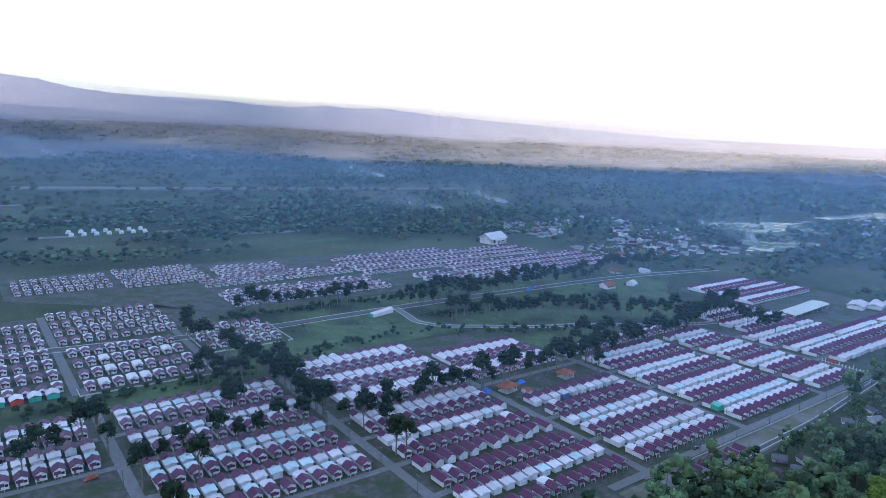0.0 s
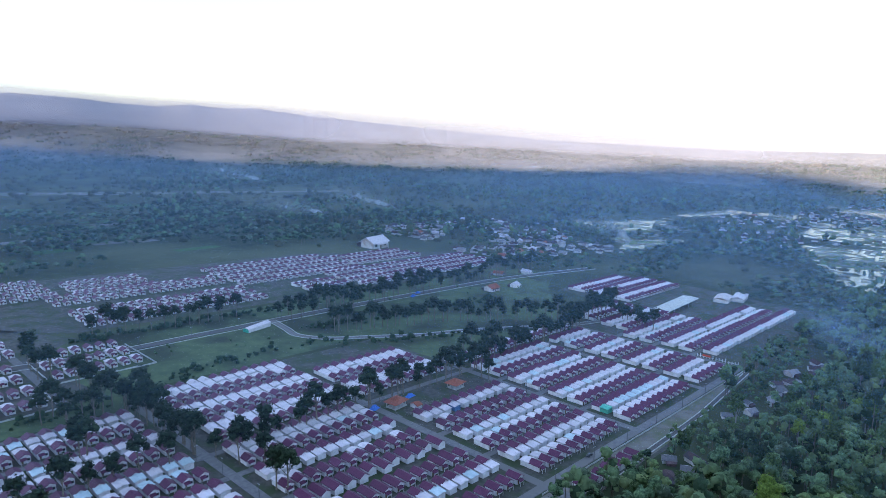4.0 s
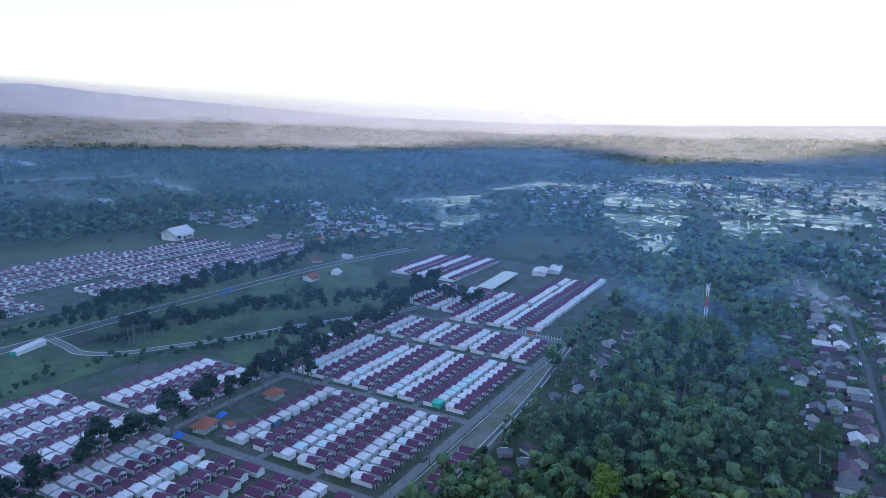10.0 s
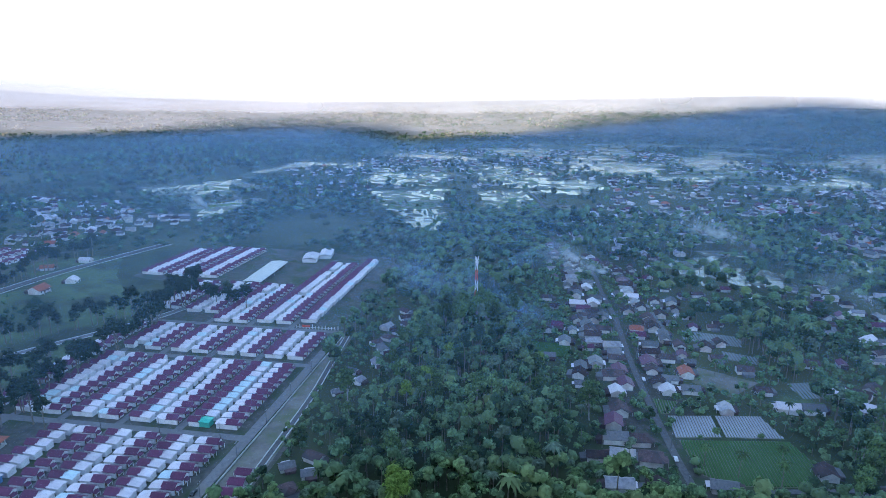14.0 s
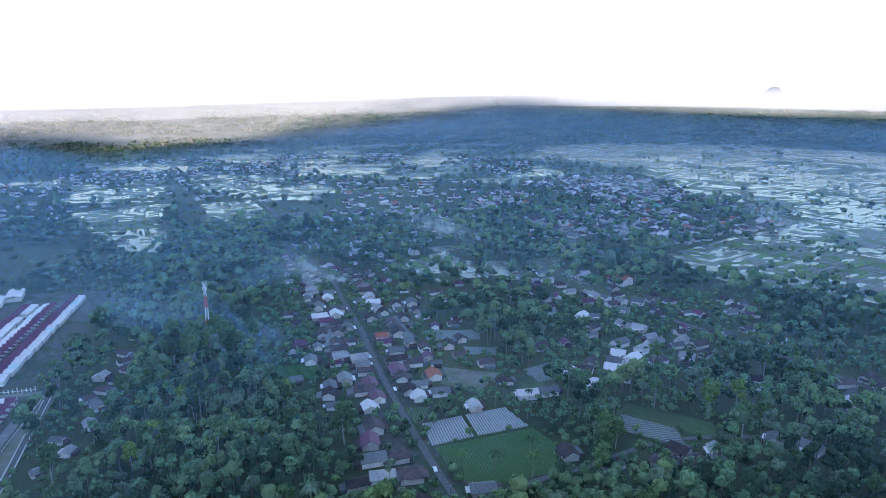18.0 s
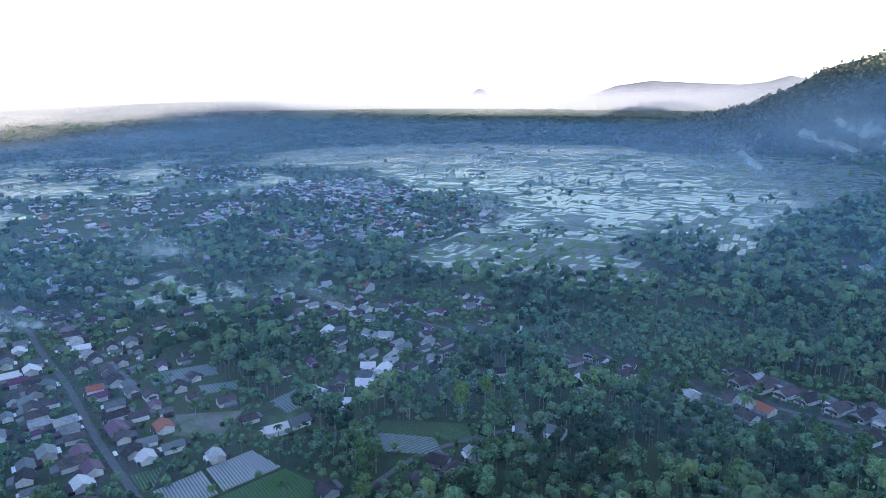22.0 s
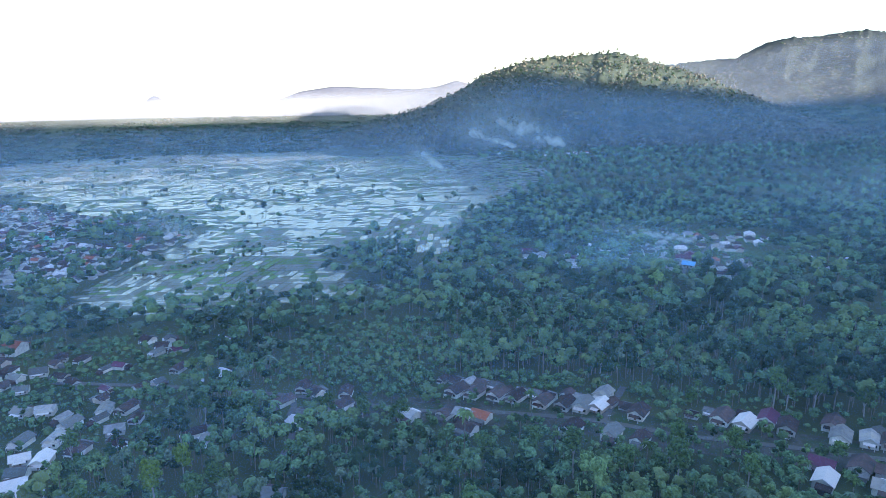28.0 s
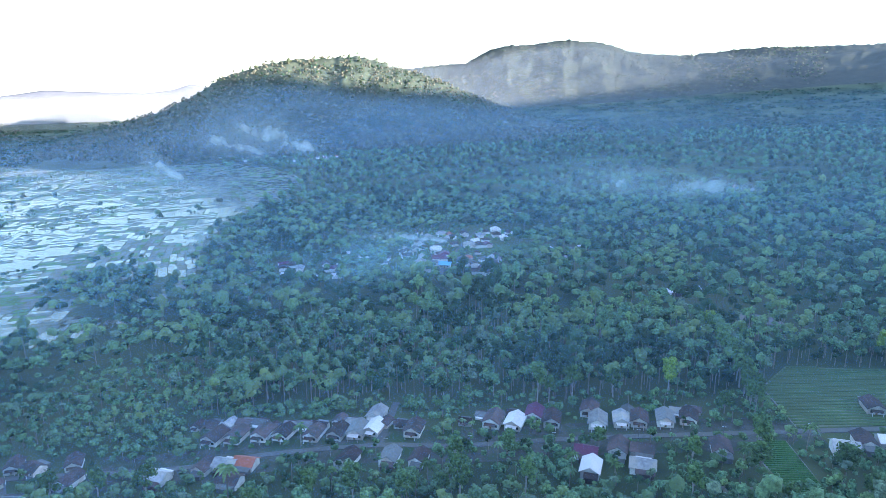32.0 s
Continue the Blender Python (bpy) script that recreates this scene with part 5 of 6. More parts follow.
LANE_SIDE = "clay 351 -136 clay 347 -150 slate 349 -190 clay 348 -179 slate 337 -199 clay 347 -99 clay 361 -89 clay 400 -296 clay 384 -295 tin 376 -263 clay 371 -300 clay 544 -313 clay_red 524 -317 slate 516 -346 clay 498 -287 tin 472 -293 zinc 487 -225 clay 477 -232"
GROVE = "clay 307 150 slate 322 146 slate 326 158 slate 407 160 zinc 424 152 slate 438 160 clay 499 152 clay 512 148 zinc 521 158 clay 545 150 clay 560 152 zinc 452 148 clay 530 146 clay 488 158 slate 476 150 clay 335 148"
ALONG = {"clay": ("gable", "side", "hip"), "slate": ("gable", "side"), "tin": ("gable", "side"), "zinc": ("gable", "side"), "clay_red": ("side", "hip"), "roof": ("side", "gable")}


def settle(text, turn, spread, size=(0.85, 1.05), styles=None):
    w = text.split()
    for i in range(0, len(w), 3):
        if w[i] == "tin" and rng.random() < 0.6:
            w[i] = "zinc"
        style = rng.choice(styles or ALONG[w[i]])
        village(w[i] + "_" + style, float(w[i + 1]), float(w[i + 2]), turn + rng.uniform(-spread, spread), rng.uniform(*size))


settle(WEST_SIDE, 0, 6, (0.85, 1.1))
settle(EAST_SIDE, 180, 6, (0.8, 1.05))
settle(HAMLET, 215, 25)
settle(OUTLYING, 160, 40, (0.8, 1.0))
settle(SOUTH_FAR, 172, 5, (1.0, 1.15), ("gable",))
settle(SOUTH_NEAR, -8, 5, (0.95, 1.1), ("gable", "side"))
settle(GROVE, 140, 30, (0.62, 0.85))
w = LANE_SIDE.split()
for i in range(0, len(w), 3):
    x, y = float(w[i + 1]), float(w[i + 2])
    if all((x - a) ** 2 + (y - b) ** 2 > 90 for a, b in HOUSES):
        village(w[i] + "_" + rng.choice(("gable", "side")), x, y, 205 + rng.uniform(-14, 14), rng.uniform(0.85, 1.05))
for x, y, turn in ((37, -576, 10), (20, -582, 16), (133, -731, 90), (98, -736, 4)):
    village("tin_side", x, y, turn, 0.95)
# back buildings behind the houses of the south road
for i in range(34):
    x = 50 + i * 8.4
    y = -366 + 0.105 * (x - 65) + rng.uniform(-4, 3)
    if all((x - a) ** 2 + (y - b) ** 2 > 60 for a, b in HOUSES) and not (188 < x < 208 or 20 < x < 60):
        village(rng.choice(("clay", "clay", "slate", "zinc")) + rng.choice(("_small_gable", "_small_side")), x, y, 172 + rng.uniform(-6, 6), rng.uniform(0.75, 0.95))
# smaller dwellings filling the village along the main road
for i in range(70):
    u = 432 + i * 5.2
    side = 1 if i % 2 else -1
    k = min(range(len(MAIN_ROAD)), key=lambda j: abs(MAIN_ROAD[j][0] - u))
    x, y = u + rng.uniform(-2, 2), MAIN_ROAD[k][1] + side * rng.choice((11, 12, 23, 25))
    if all((x - a) ** 2 + (y - b) ** 2 > 75 for a, b in HOUSES) and not any(inside(x, y, p) for p in FIELDS.values()):
        village(rng.choice(("clay", "clay", "clay", "slate", "zinc", "roof")) + rng.choice(("_small_gable", "_small_side")), x, y, (0 if side > 0 else 180) + rng.uniform(-6, 6), rng.uniform(0.95, 1.3))
FOREST_BLOCK = [(500, -95), (640, -90), (640, -150), (520, -170)]
for i in range(215):
    x, y = rng.choice(((rng.uniform(440, 860), rng.uniform(10, 42)), (rng.uniform(470, 860), rng.uniform(-80, -26)), (rng.uniform(440, 600), rng.uniform(-280, -120)), (rng.uniform(560, 740), rng.uniform(-250, -80))))
    if not near_line(x, y, MAIN_ROAD, 9) and all((x - a) ** 2 + (y - b) ** 2 > 105 for a, b in HOUSES) and not any(inside(x, y, p) for p in FIELDS.values()) and not inside(x, y, FOREST_BLOCK) and (int(x // 10), int(y // 10)) not in PADDY_CELLS:
        village(rng.choice(("clay", "clay", "clay", "slate", "slate", "zinc", "roof")) + rng.choice(("_small_gable", "_small_side")), x, y, rng.choice((0, 90, 180, 270)) + rng.uniform(-12, 12), rng.uniform(0.8, 1.15))


# ---- crop rows: low ridges and strips of film, each its own piece ----
def rows_field(parent_name, pts, pitch, width, height, material, name, label, along="x", lift=0.17):
    ob = poly(parent_name, pts, M["dirt"], lift, label, "field")
    k = 0 if along == "x" else 1
    lo, hi = min(p[1 - k] for p in pts), max(p[1 - k] for p in pts)
    s = lo + pitch / 2
    while s < hi:
        cut = []
        for (x1, y1), (x2, y2) in zip(pts, pts[1:] + pts[:1]):
            a, b = ((x1, y1), (x2, y2)) if k == 0 else ((y1, x1), (y2, x2))
            if (a[1] > s) != (b[1] > s):
                cut.append(a[0] + (b[0] - a[0]) * (s - a[1]) / (b[1] - a[1]))
        cut.sort()
        if len(cut) >= 2 and cut[-1] - cut[0] > 3:
            a, b = cut[0] + 0.7, cut[-1] - 0.7
            sh = Shape()
            quad = [(a, s - width / 2), (b, s - width / 2), (b, s + width / 2), (a, s + width / 2)]
            if k:
                quad = [(y, x) for x, y in quad][::-1]
            sh.slab([(x, y, gz(x, y) + lift + height) for x, y in quad], height + 0.05)
            part(name, sh.me(name, M[material]), ob)
        s += pitch
    return ob


rows_field("film_field", [(413, -22), (417, -45), (392, -45), (388, -22)], 1.45, 0.85, 0.25, "mulch", "film_strip", "tilled field under silver mulch film strips")
rows_field("film_field", [(417.4, -47), (421, -71), (396, -76), (392.3, -47)], 1.45, 0.85, 0.25, "mulch", "film_strip", "second field under silver mulch film strips")
rows_field("vegetable_field", [(386, -23), (394, -77), (374, -82), (351, -73), (347, -42), (354, -27)], 1.5, 0.95, 0.4, "crop_green", "vegetable_row", "bright green vegetable field in tight rows")
rows_field("vegetable_field", [(434, -17), (432, -31), (415, -23), (414, -18)], 1.5, 0.8, 0.35, "crop_green", "vegetable_row", "young vegetable seedlings in rows")
rows_field("vegetable_field", [(516, 58), (513, 26), (489, 27), (491, 60)], 1.8, 1.0, 0.4, "crop_green", "vegetable_row", "green vegetable plot behind houses", along="y")
rows_field("film_field", [(560, -55), (552, -95), (530, -90), (538, -52)], 2.0, 1.0, 0.25, "film_dim", "film_strip", "plot with pale mulch film strips")
rows_field("film_field", [(520, -75), (512, -96), (498, -92), (505, -72)], 2.0, 1.0, 0.25, "film_dim", "film_strip", "small plot with pale mulch film strips")
rows_field("film_field", [(470, -100), (480, -130), (455, -128), (448, -102)], 2.0, 1.0, 0.25, "film_dim", "film_strip", "small plot with pale film strips by the hamlet")
rows_field("film_field", [(400, -128), (374, -150), (356, -143), (378, -122)], 2.2, 1.0, 0.25, "film_dim", "film_strip", "dark plot with pale film strips", along="y")
rows_field("vegetable_field", [(50, -338), (30, -340), (28, -298), (44, -296)], 1.8, 1.0, 0.4, "crop_green", "vegetable_row", "green vegetable rows beside the lane")
rows_field("tilled_field", [(70, -300), (56, -300), (58, -268), (72, -270)], 2.0, 1.2, 0.35, "dirt", "soil_ridge", "brown ridged soil beside houses", along="y")
rows_field("vegetable_field", [(21, -354), (-58, -360), (-68, -424), (0, -430), (23, -400)], 3.2, 2.2, 0.35, "lawn", "crop_row", "lush green field in broad rows beside the lane")
for k, region in CLUSTERS.items():
    far_village(region, {"south": 14, "upper": 14, "paddy_edge": 17, "ranch": 20, "north": 17, "mid": 15}.get(k, 24), sum(map(ord, k)), {"mid": 0.72, "east": 0.6, "south": 0.75, "north": 0.6}.get(k, 0.5))
mats = [M[k] for k in ("old_wall", "clay", "slate", "zinc", "tin", "clay_red", "roof", "tin_blue", "wood", "dark")]
mi = {m.name: i for i, m in enumerate(mats)}
v, f, idx = [], [], []
for kind, x, y, turn, s in FAR_HOUSES:
    m = pose(x, y, ground_z(x, y) + 0.4, 0, 0, turn) @ Matrix.Scale(s, 4)
    HOUSES.append((x, y))
    for name, me, _ in VILLAGE_KINDS[kind][0]:
        if name in ("wall", "roof"):
            n = len(v)
            v += [tuple(m @ p.co) for p in me.vertices]
            for q in me.polygons:
                f.append(tuple(i + n for i in q.vertices))
                idx.append(mi[me.materials[0].name])
tagged(new("far_village_houses", mesh_of("far_village_houses", v, f, None, mats, idx)), "far villages of small houses with tile and zinc roofs", "houses", kind="stuff")
HOUSE_CELLS = {}
for x, y in HOUSES:
    HOUSE_CELLS.setdefault((int(x // 20), int(y // 20)), []).append((x, y))


# ---- woods ----
ESTATE = [(-90, 172), (345, 166), (510, 184), (722, 203), (755, 330), (742, 440), (690, 520), (690, 760), (300, 800), (20, 800), (-90, 800)]


def blocked(x, y):
    if inside(x, y, ESTATE):
        return True
    if any(inside(x, y, p) for p in FIELDS.values()) or (int(x // 10), int(y // 10)) in PADDY_CELLS:
        return True
    if any(near_line(x, y, l, 4.5) for l in ROADS):
        return True
    i, j = int(x // 20), int(y // 20)
    return any((x - a) ** 2 + (y - b) ** 2 < 92 for p in (i - 1, i, i + 1) for q in (j - 1, j, j + 1) for a, b in HOUSE_CELLS.get((p, q), ()))


GARDENS = [[(325, 30), (325, -40), (345, -110), (480, -100), (560, -60), (760, -40), (760, 45), (520, 70), (400, 40)],
           [(425, -115), (480, -115), (620, -190), (620, -290), (560, -340), (430, -235)],
           [(-60, -282), (335, -258), (425, -258), (425, -300), (335, -352), (240, -378), (-60, -394)],
           [(295, 138), (580, 138), (580, 172), (295, 172)], [(330, -340), (430, -300), (475, -385), (400, -440), (335, -392)],
           [(340, -115), (410, -118), (412, -175), (350, -215), (335, -170)], [(175, -640), (290, -640), (290, -840), (175, -840)]]


def garden(x, y):
    return any(inside(x, y, p) for p in GARDENS)


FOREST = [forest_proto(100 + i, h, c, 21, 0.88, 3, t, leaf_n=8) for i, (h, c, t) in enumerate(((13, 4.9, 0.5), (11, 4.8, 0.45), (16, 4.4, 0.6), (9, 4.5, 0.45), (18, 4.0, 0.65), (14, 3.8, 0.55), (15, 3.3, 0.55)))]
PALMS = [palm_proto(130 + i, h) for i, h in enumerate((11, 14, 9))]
SHRUB = [forest_proto(120 + i, h, c, 7, 0.8, 1, 0.4, 0.8, False, leaf_n=8, shade_index=0) for i, (h, c) in enumerate(((3.2, 3.4), (4.5, 3.8), (2.4, 3.2)))]
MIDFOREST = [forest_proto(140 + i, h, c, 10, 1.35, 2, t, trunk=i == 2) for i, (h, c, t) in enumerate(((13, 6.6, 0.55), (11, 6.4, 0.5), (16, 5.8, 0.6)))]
FARWOOD = [forest_proto(160 + i, h, c, 2, 3.2, 1, 0.45, 0.8, False, shade_index=0) for i, (h, c) in enumerate(((14, 17.0), (11, 15), (17, 14)))]
GROVE_FAR = [forest_proto(170 + i, h, c, 3, 3.6, 3, 0.6, 0.6, False, 1.6, shade_index=0) for i, (h, c) in enumerate(((13, 20.0), (11, 18)))]
GROVE_LIT = []
for i in range(3):
    r = random.Random(180 + i)
    spots = [(r.uniform(-26, 26), r.uniform(-26, 26), r.uniform(6, 11), 3.0, 1.0) for _ in range(9)]
    GROVE_LIT.append(proto_tris([(*tufts(spots, 10, 5.0, r), 0)]))
near, mid, far = Mass(), Mass(), Mass()
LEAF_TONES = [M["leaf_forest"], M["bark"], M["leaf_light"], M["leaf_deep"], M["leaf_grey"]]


def stand(x, y):
    """Trees stand taller in some groves than in others."""
    return 1.06 + 0.32 * noise.noise(Vector((x * 0.012, y * 0.012, 21.0)))


def tone_at(x, y, q):
    """Trees of a kind stand together, with strays."""
    t = noise.noise(Vector((x * 0.018, y * 0.018, 11.0))) + q.uniform(-0.45, 0.45)
    return 2 if t > 0.34 else 3 if t < -0.3 else 4 if q.random() < 0.18 else 0

for x, y, q in scatter([(60, 175), (560, 185), (560, -100), (480, -300), (330, -480), (100, -520), (-120, -480), (-80, -250), (80, -180)], 7.3, 1):
    if not blocked(x, y):
        s = q.uniform(0.85, 1.25)
        if garden(x, y):
            if q.random() < 0.36:
                continue
            s = q.uniform(0.4, 0.74)
        s *= stand(x, y)
        tall = q.uniform(1.25, 1.6) if q.random() < 0.09 and s > 0.7 else q.uniform(0.85, 1.1)
        near.stamp(q.choice(PALMS if q.random() < (0.3 if garden(x, y) else 0.1) else FOREST), x, y, gz(x, y), s * (1.15 if tall > 1.2 else 1), q.uniform(0, 6.28), s * tall, tone_at(x, y, q))
for x, y, q in scatter([(-500, 175), (1050, 190), (1150, -1000), (-500, -1100)], 11.2, 2):
    if not blocked(x, y) and not inside(x, y, [(60, 175), (560, 185), (560, -100), (480, -300), (330, -480), (100, -520), (-120, -480), (-80, -250), (80, -180)]) and math.hypot(x - 75, y) > 180:
        if (x > 150 or y < -100) and q.random() < 0.9:
            s = q.uniform(0.9, 1.3) * (0.5 if garden(x, y) else 1) * stand(x, y)
            tall = q.uniform(1.2, 1.55) if q.random() < 0.07 else q.uniform(0.65, 1.0)
            mid.stamp(q.choice(MIDFOREST), x, y, gz(x, y), s, q.uniform(0, 6.28), s * tall, tone_at(x, y, q))
for x, y, q in scatter([(-150, 800), (300, 810), (720, 770), (692, 530), (722, 430), (718, 190), (1000, 190), (1350, 480), (1300, 950), (650, 1350), (-150, 1350)], 12.5, 3):
    if not blocked(x, y) and noise.noise(Vector((x * 0.004, y * 0.013, 2.0))) + q.uniform(-0.15, 0.15) > -0.02:
        s = q.uniform(0.6, 1.2)
        mid.stamp(q.choice(MIDFOREST), x, y, gz(x, y), s, q.uniform(0, 6.28), s * 0.75, q.choice((3, 3, 0, 4)))
for k in range(8500):
    a, r = rng.uniform(-5, 210), 1000 * math.sqrt(rng.uniform(0.75, 8.5))
    x, y = CX + r * math.sin(radians(a)), CY + r * math.cos(radians(a))
    if inside(x, y, [(-500, 175), (1050, 190), (1150, -1000), (-500, -1100)]) or blocked(x, y):
        continue
    clump = noise.noise(Vector((x * 0.0025, y * (0.009 if y > 300 else 0.0025), 4.0)))
    if clump + rng.uniform(-0.2, 0.2) < -0.14 and r < 2400:
        continue
    z = ground_z(x, y)
    if 145 < a < 178 and 2150 < r < 3500:
        z = max(z, float(hill_z(a, r)[2]))
        if r > 2350 and rng.random() < 0.6:
            continue
    far.stamp(rng.choice(FARWOOD), x, y, z - 3, rng.uniform(0.6, 1.3), rng.uniform(0, 6.28), rng.uniform(0.6, 1.2))
for k in range(7500):
    a, r = rng.uniform(20, 150), 1000 * math.sqrt(rng.uniform(1.0, 6.5))
    x, y = CX + r * math.sin(radians(a)), CY + r * math.cos(radians(a))
    if (x < 1150 and -1000 < y < 190) or blocked(x, y) or noise.noise(Vector((x * 0.003, y * 0.003, 14.0))) + rng.uniform(-0.2, 0.2) < -0.12:
        continue
    far.stamp(rng.choice(FARWOOD), x, y, ground_z(x, y) - 3, rng.uniform(0.5, 0.95), rng.uniform(0, 6.28), rng.uniform(0.7, 1.2), rng.choice((0, 3, 4)))
# woods rising towards the southern hills
for k in range(6500):
    a, r = rng.uniform(150, 212), 1000 * math.sqrt(rng.uniform(1.1, 6.2))
    x, y = CX + r * math.sin(radians(a)), CY + r * math.cos(radians(a))
    if y > -1080 or blocked(x, y) or (145 < a < 178 and r > 2150):
        continue
    if noise.noise(Vector((x * 0.003, y * 0.008, 4.0))) + rng.uniform(-0.25, 0.25) > -0.22:
        far.stamp(rng.choice(FARWOOD), x, y, gz(x, y) - 3, rng.uniform(0.6, 1.0), rng.uniform(0, 6.28), rng.uniform(0.7, 1.3), rng.choice((0, 4, 4, 3, 4)))
for lo, hi, r0, r1, n in ((98, 150, 2450, 3900, 1600), (170, 212, 2400, 3900, 1300)):
    for k in range(n):
        a, r = rng.uniform(lo, hi), math.sqrt(rng.uniform(r0 ** 2, r1 ** 2))
        x, y = CX + r * math.sin(radians(a)), CY + r * math.cos(radians(a))
        if not blocked(x, y):
            far.stamp(rng.choice(GROVE_FAR), x, y, ground_z(x, y) - 3, rng.uniform(0.6, 1.2), rng.uniform(0, 6.28), rng.uniform(0.6, 1.2), rng.choice((0, 3, 3)))
# sunlit woods of the far plain, and the hill's own trees
for k in range(7800):
    a, r = rng.uniform(-5, 150), 1000 * math.sqrt(rng.uniform(8.4, 18.5))
    x, y = CX + r * math.sin(radians(a)), CY + r * math.cos(radians(a))
    if noise.noise(Vector((x * 0.0022, y * 0.0022, 4.0))) + rng.uniform(-0.3, 0.3) > -0.12:
        far.stamp(rng.choice(GROVE_LIT), x, y, ground_z(x, y) - 3, rng.uniform(0.7, 1.3), rng.uniform(0, 6.28), rng.uniform(0.6, 1.2), rng.choice((0, 2, 3)))
for k in range(6400):
    a, r = rng.uniform(139, 184), rng.uniform(2180, 2890)
    if a < 149 and r < 2180 + (149 - a) * 55 + rng.uniform(-60, 60):
        continue
    x, y, z = hill_z(a, r)
    far.stamp(rng.choice(FARWOOD), float(x), float(y), float(z) - 4, rng.uniform(0.45, 0.95), rng.uniform(0, 6.28), rng.uniform(0.5, 1.15), 2 if rng.random() < 0.62 else rng.choice((0, 3)))
for k in range(3600):
    a, r = rng.uniform(168, 200), rng.uniform(3950, 4640)
    x, y, z = south_z(a, r)
    if noise.noise(Vector((float(x) * 0.005, float(y) * 0.005, 3.0))) + rng.uniform(-0.2, 0.2) > -0.16:
        far.stamp(rng.choice(FARWOOD), float(x), float(y), float(z) - 4, rng.uniform(0.5, 1.1), rng.uniform(0, 6.28), rng.uniform(0.5, 1.0), rng.choice((0, 3, 2)))
for g in GARDENS:
    for x, y, q in scatter(g, 5.6, 7):
        if not blocked(x, y) and q.random() < 0.8:
            s = q.uniform(0.6, 1.5)
            near.stamp(q.choice(SHRUB), x, y, gz(x, y), s, q.uniform(0, 6.28))
near.build("near_woods", LEAF_TONES, "dense mixed tropical woodland of green trees", "woods")
mid.build("middle_woods", LEAF_TONES, "dense green plantation woods", "woods")
far.build("far_woods", [M["leaf_far"], M["bark"], M["leaf_sunlit"], M["leaf_deep"], M["leaf_forest"]], "far dark woods across the plain", "woods")

# roadside trees of the estate
rng = random.Random(31)
for pts, n in (([(160, 314), (345, 313)], 27), ([(345, 316), (505, 324)], 26), ([(153, 322), (150, 395)], 18), ([(60, 320), (148, 318)], 7), ([(345, 330), (420, 345)], 8), ([(110, 340), (118, 440)], 5), ([(180, 552), (300, 532)], 14), ([(320, 514), (690, 508)], 44),
               ([(320, 500), (560, 499)], 18), ([(330, 448), (420, 418)], 16), ([(420, 418), (545, 326)], 26), ([(510, 335), (600, 345)], 12), ([(0, 340), (48, 362)], 5), ([(540, 275), (556, 330)], 9)):
    for i in range(n):
        t = (i + rng.uniform(0.1, 0.9)) / n
        x = pts[0][0] + (pts[1][0] - pts[0][0]) * t + rng.uniform(-2.5, 2.5)
        y = pts[0][1] + (pts[1][1] - pts[0][1]) * t + rng.uniform(-2.5, 2.5)
        plant(rng.choice(("pine0", "pine1", "pine1", "pine2")), x, y, rng.uniform(1.15, 1.75), rng.uniform(0, 360))
for x, y in ((164, 268), (166, 262), (130, 390), (109, 408), (130, 508), (112, 350), (45, 362), (46, 340), (10, 337), (168, 274), (126, 398), (138, 402), (120, 402), (129, 500), (133, 515), (139, 440), (142, 455), (133, 470), (128, 482), (146, 410), (140, 425), (150, 402), (162, 412), (158, 398), (155, 384), (344, 300), (342, 292), (75, 292), (52, 300), (54, 256), (164, 300), (172, 290)):
    plant("pine1", x, y, rng.uniform(1.2, 1.7), rng.uniform(0, 360))


# ---- single trees, palms and bananas near the villages ----
rng = random.Random(41)
plant("lime0", 292.5, 98.7, 1.35, 40)
plant("lime0", 381, -173, 1.15, 10)
plant("lime0", 386, -193, 0.95, 200)
plant("lime0", 75.4, -390.4, 1.1, 100)
plant("lime0", 34.4, -475.6, 1.0, 150)
plant("lime0", -57.3, -438.5, 1.0, 20)
plant("lime0", 415, 110, 0.9, 80)
for k in range(9):
    x, y = rng.uniform(180, 560), rng.uniform(25, 160)
    if not blocked(x, y):
        plant("lime0", x, y, rng.uniform(0.6, 0.9), rng.uniform(0, 360))
for k in range(150):
    x, y = rng.choice(((rng.uniform(190, 520), rng.uniform(15, 160)), (rng.uniform(180, 470), rng.uniform(-290, -70)), (rng.uniform(-40, 260), rng.uniform(-480, -270))))
    if not blocked(x, y):
        plant(rng.choice(("broad0", "broad0", "broad1", "broad2", "broad2", "broad3")), x, y, rng.uniform(0.8, 1.25), rng.uniform(0, 360))
for x, y in ((238, -287), (133, -306), (114, -298), (347, -59), (354, -43), (366, -65), (362, -30), (300, 140), (288, 134), (312, 128), (280, 120), (296, 116), (325, 132), (340, 125), (262, 112), (475, -60), (480, -118)):
    plant("palm0", x, y, rng.uniform(0.8, 1.1), rng.uniform(0, 360))
for k in range(70):
    x, y = rng.choice(((rng.uniform(190, 520), rng.uniform(15, 150)), (rng.uniform(180, 420), rng.uniform(-290, -70)), (rng.uniform(-40, 330), rng.uniform(-420, -270))))
    if not blocked(x, y):
        plant(rng.choice(("palm0", "palm1")), x, y, rng.uniform(0.85, 1.25), rng.uniform(0, 360))
# tall trees round the mast
for k in range(22):
    plant(rng.choice(("broad0", "broad2", "broad2")), 534 + rng.gauss(0, 9), 96 + rng.gauss(0, 12), rng.uniform(1.1, 1.4), rng.uniform(0, 360))
# a double line of slender pale trunks
for k in range(24):
    t = k / 24
    plant("broad2", 36 + 8 * math.sin(k * 1.7) * 0.25 - 6 * t, -368 - 62 * t, rng.uniform(0.7, 0.95), rng.uniform(0, 360))

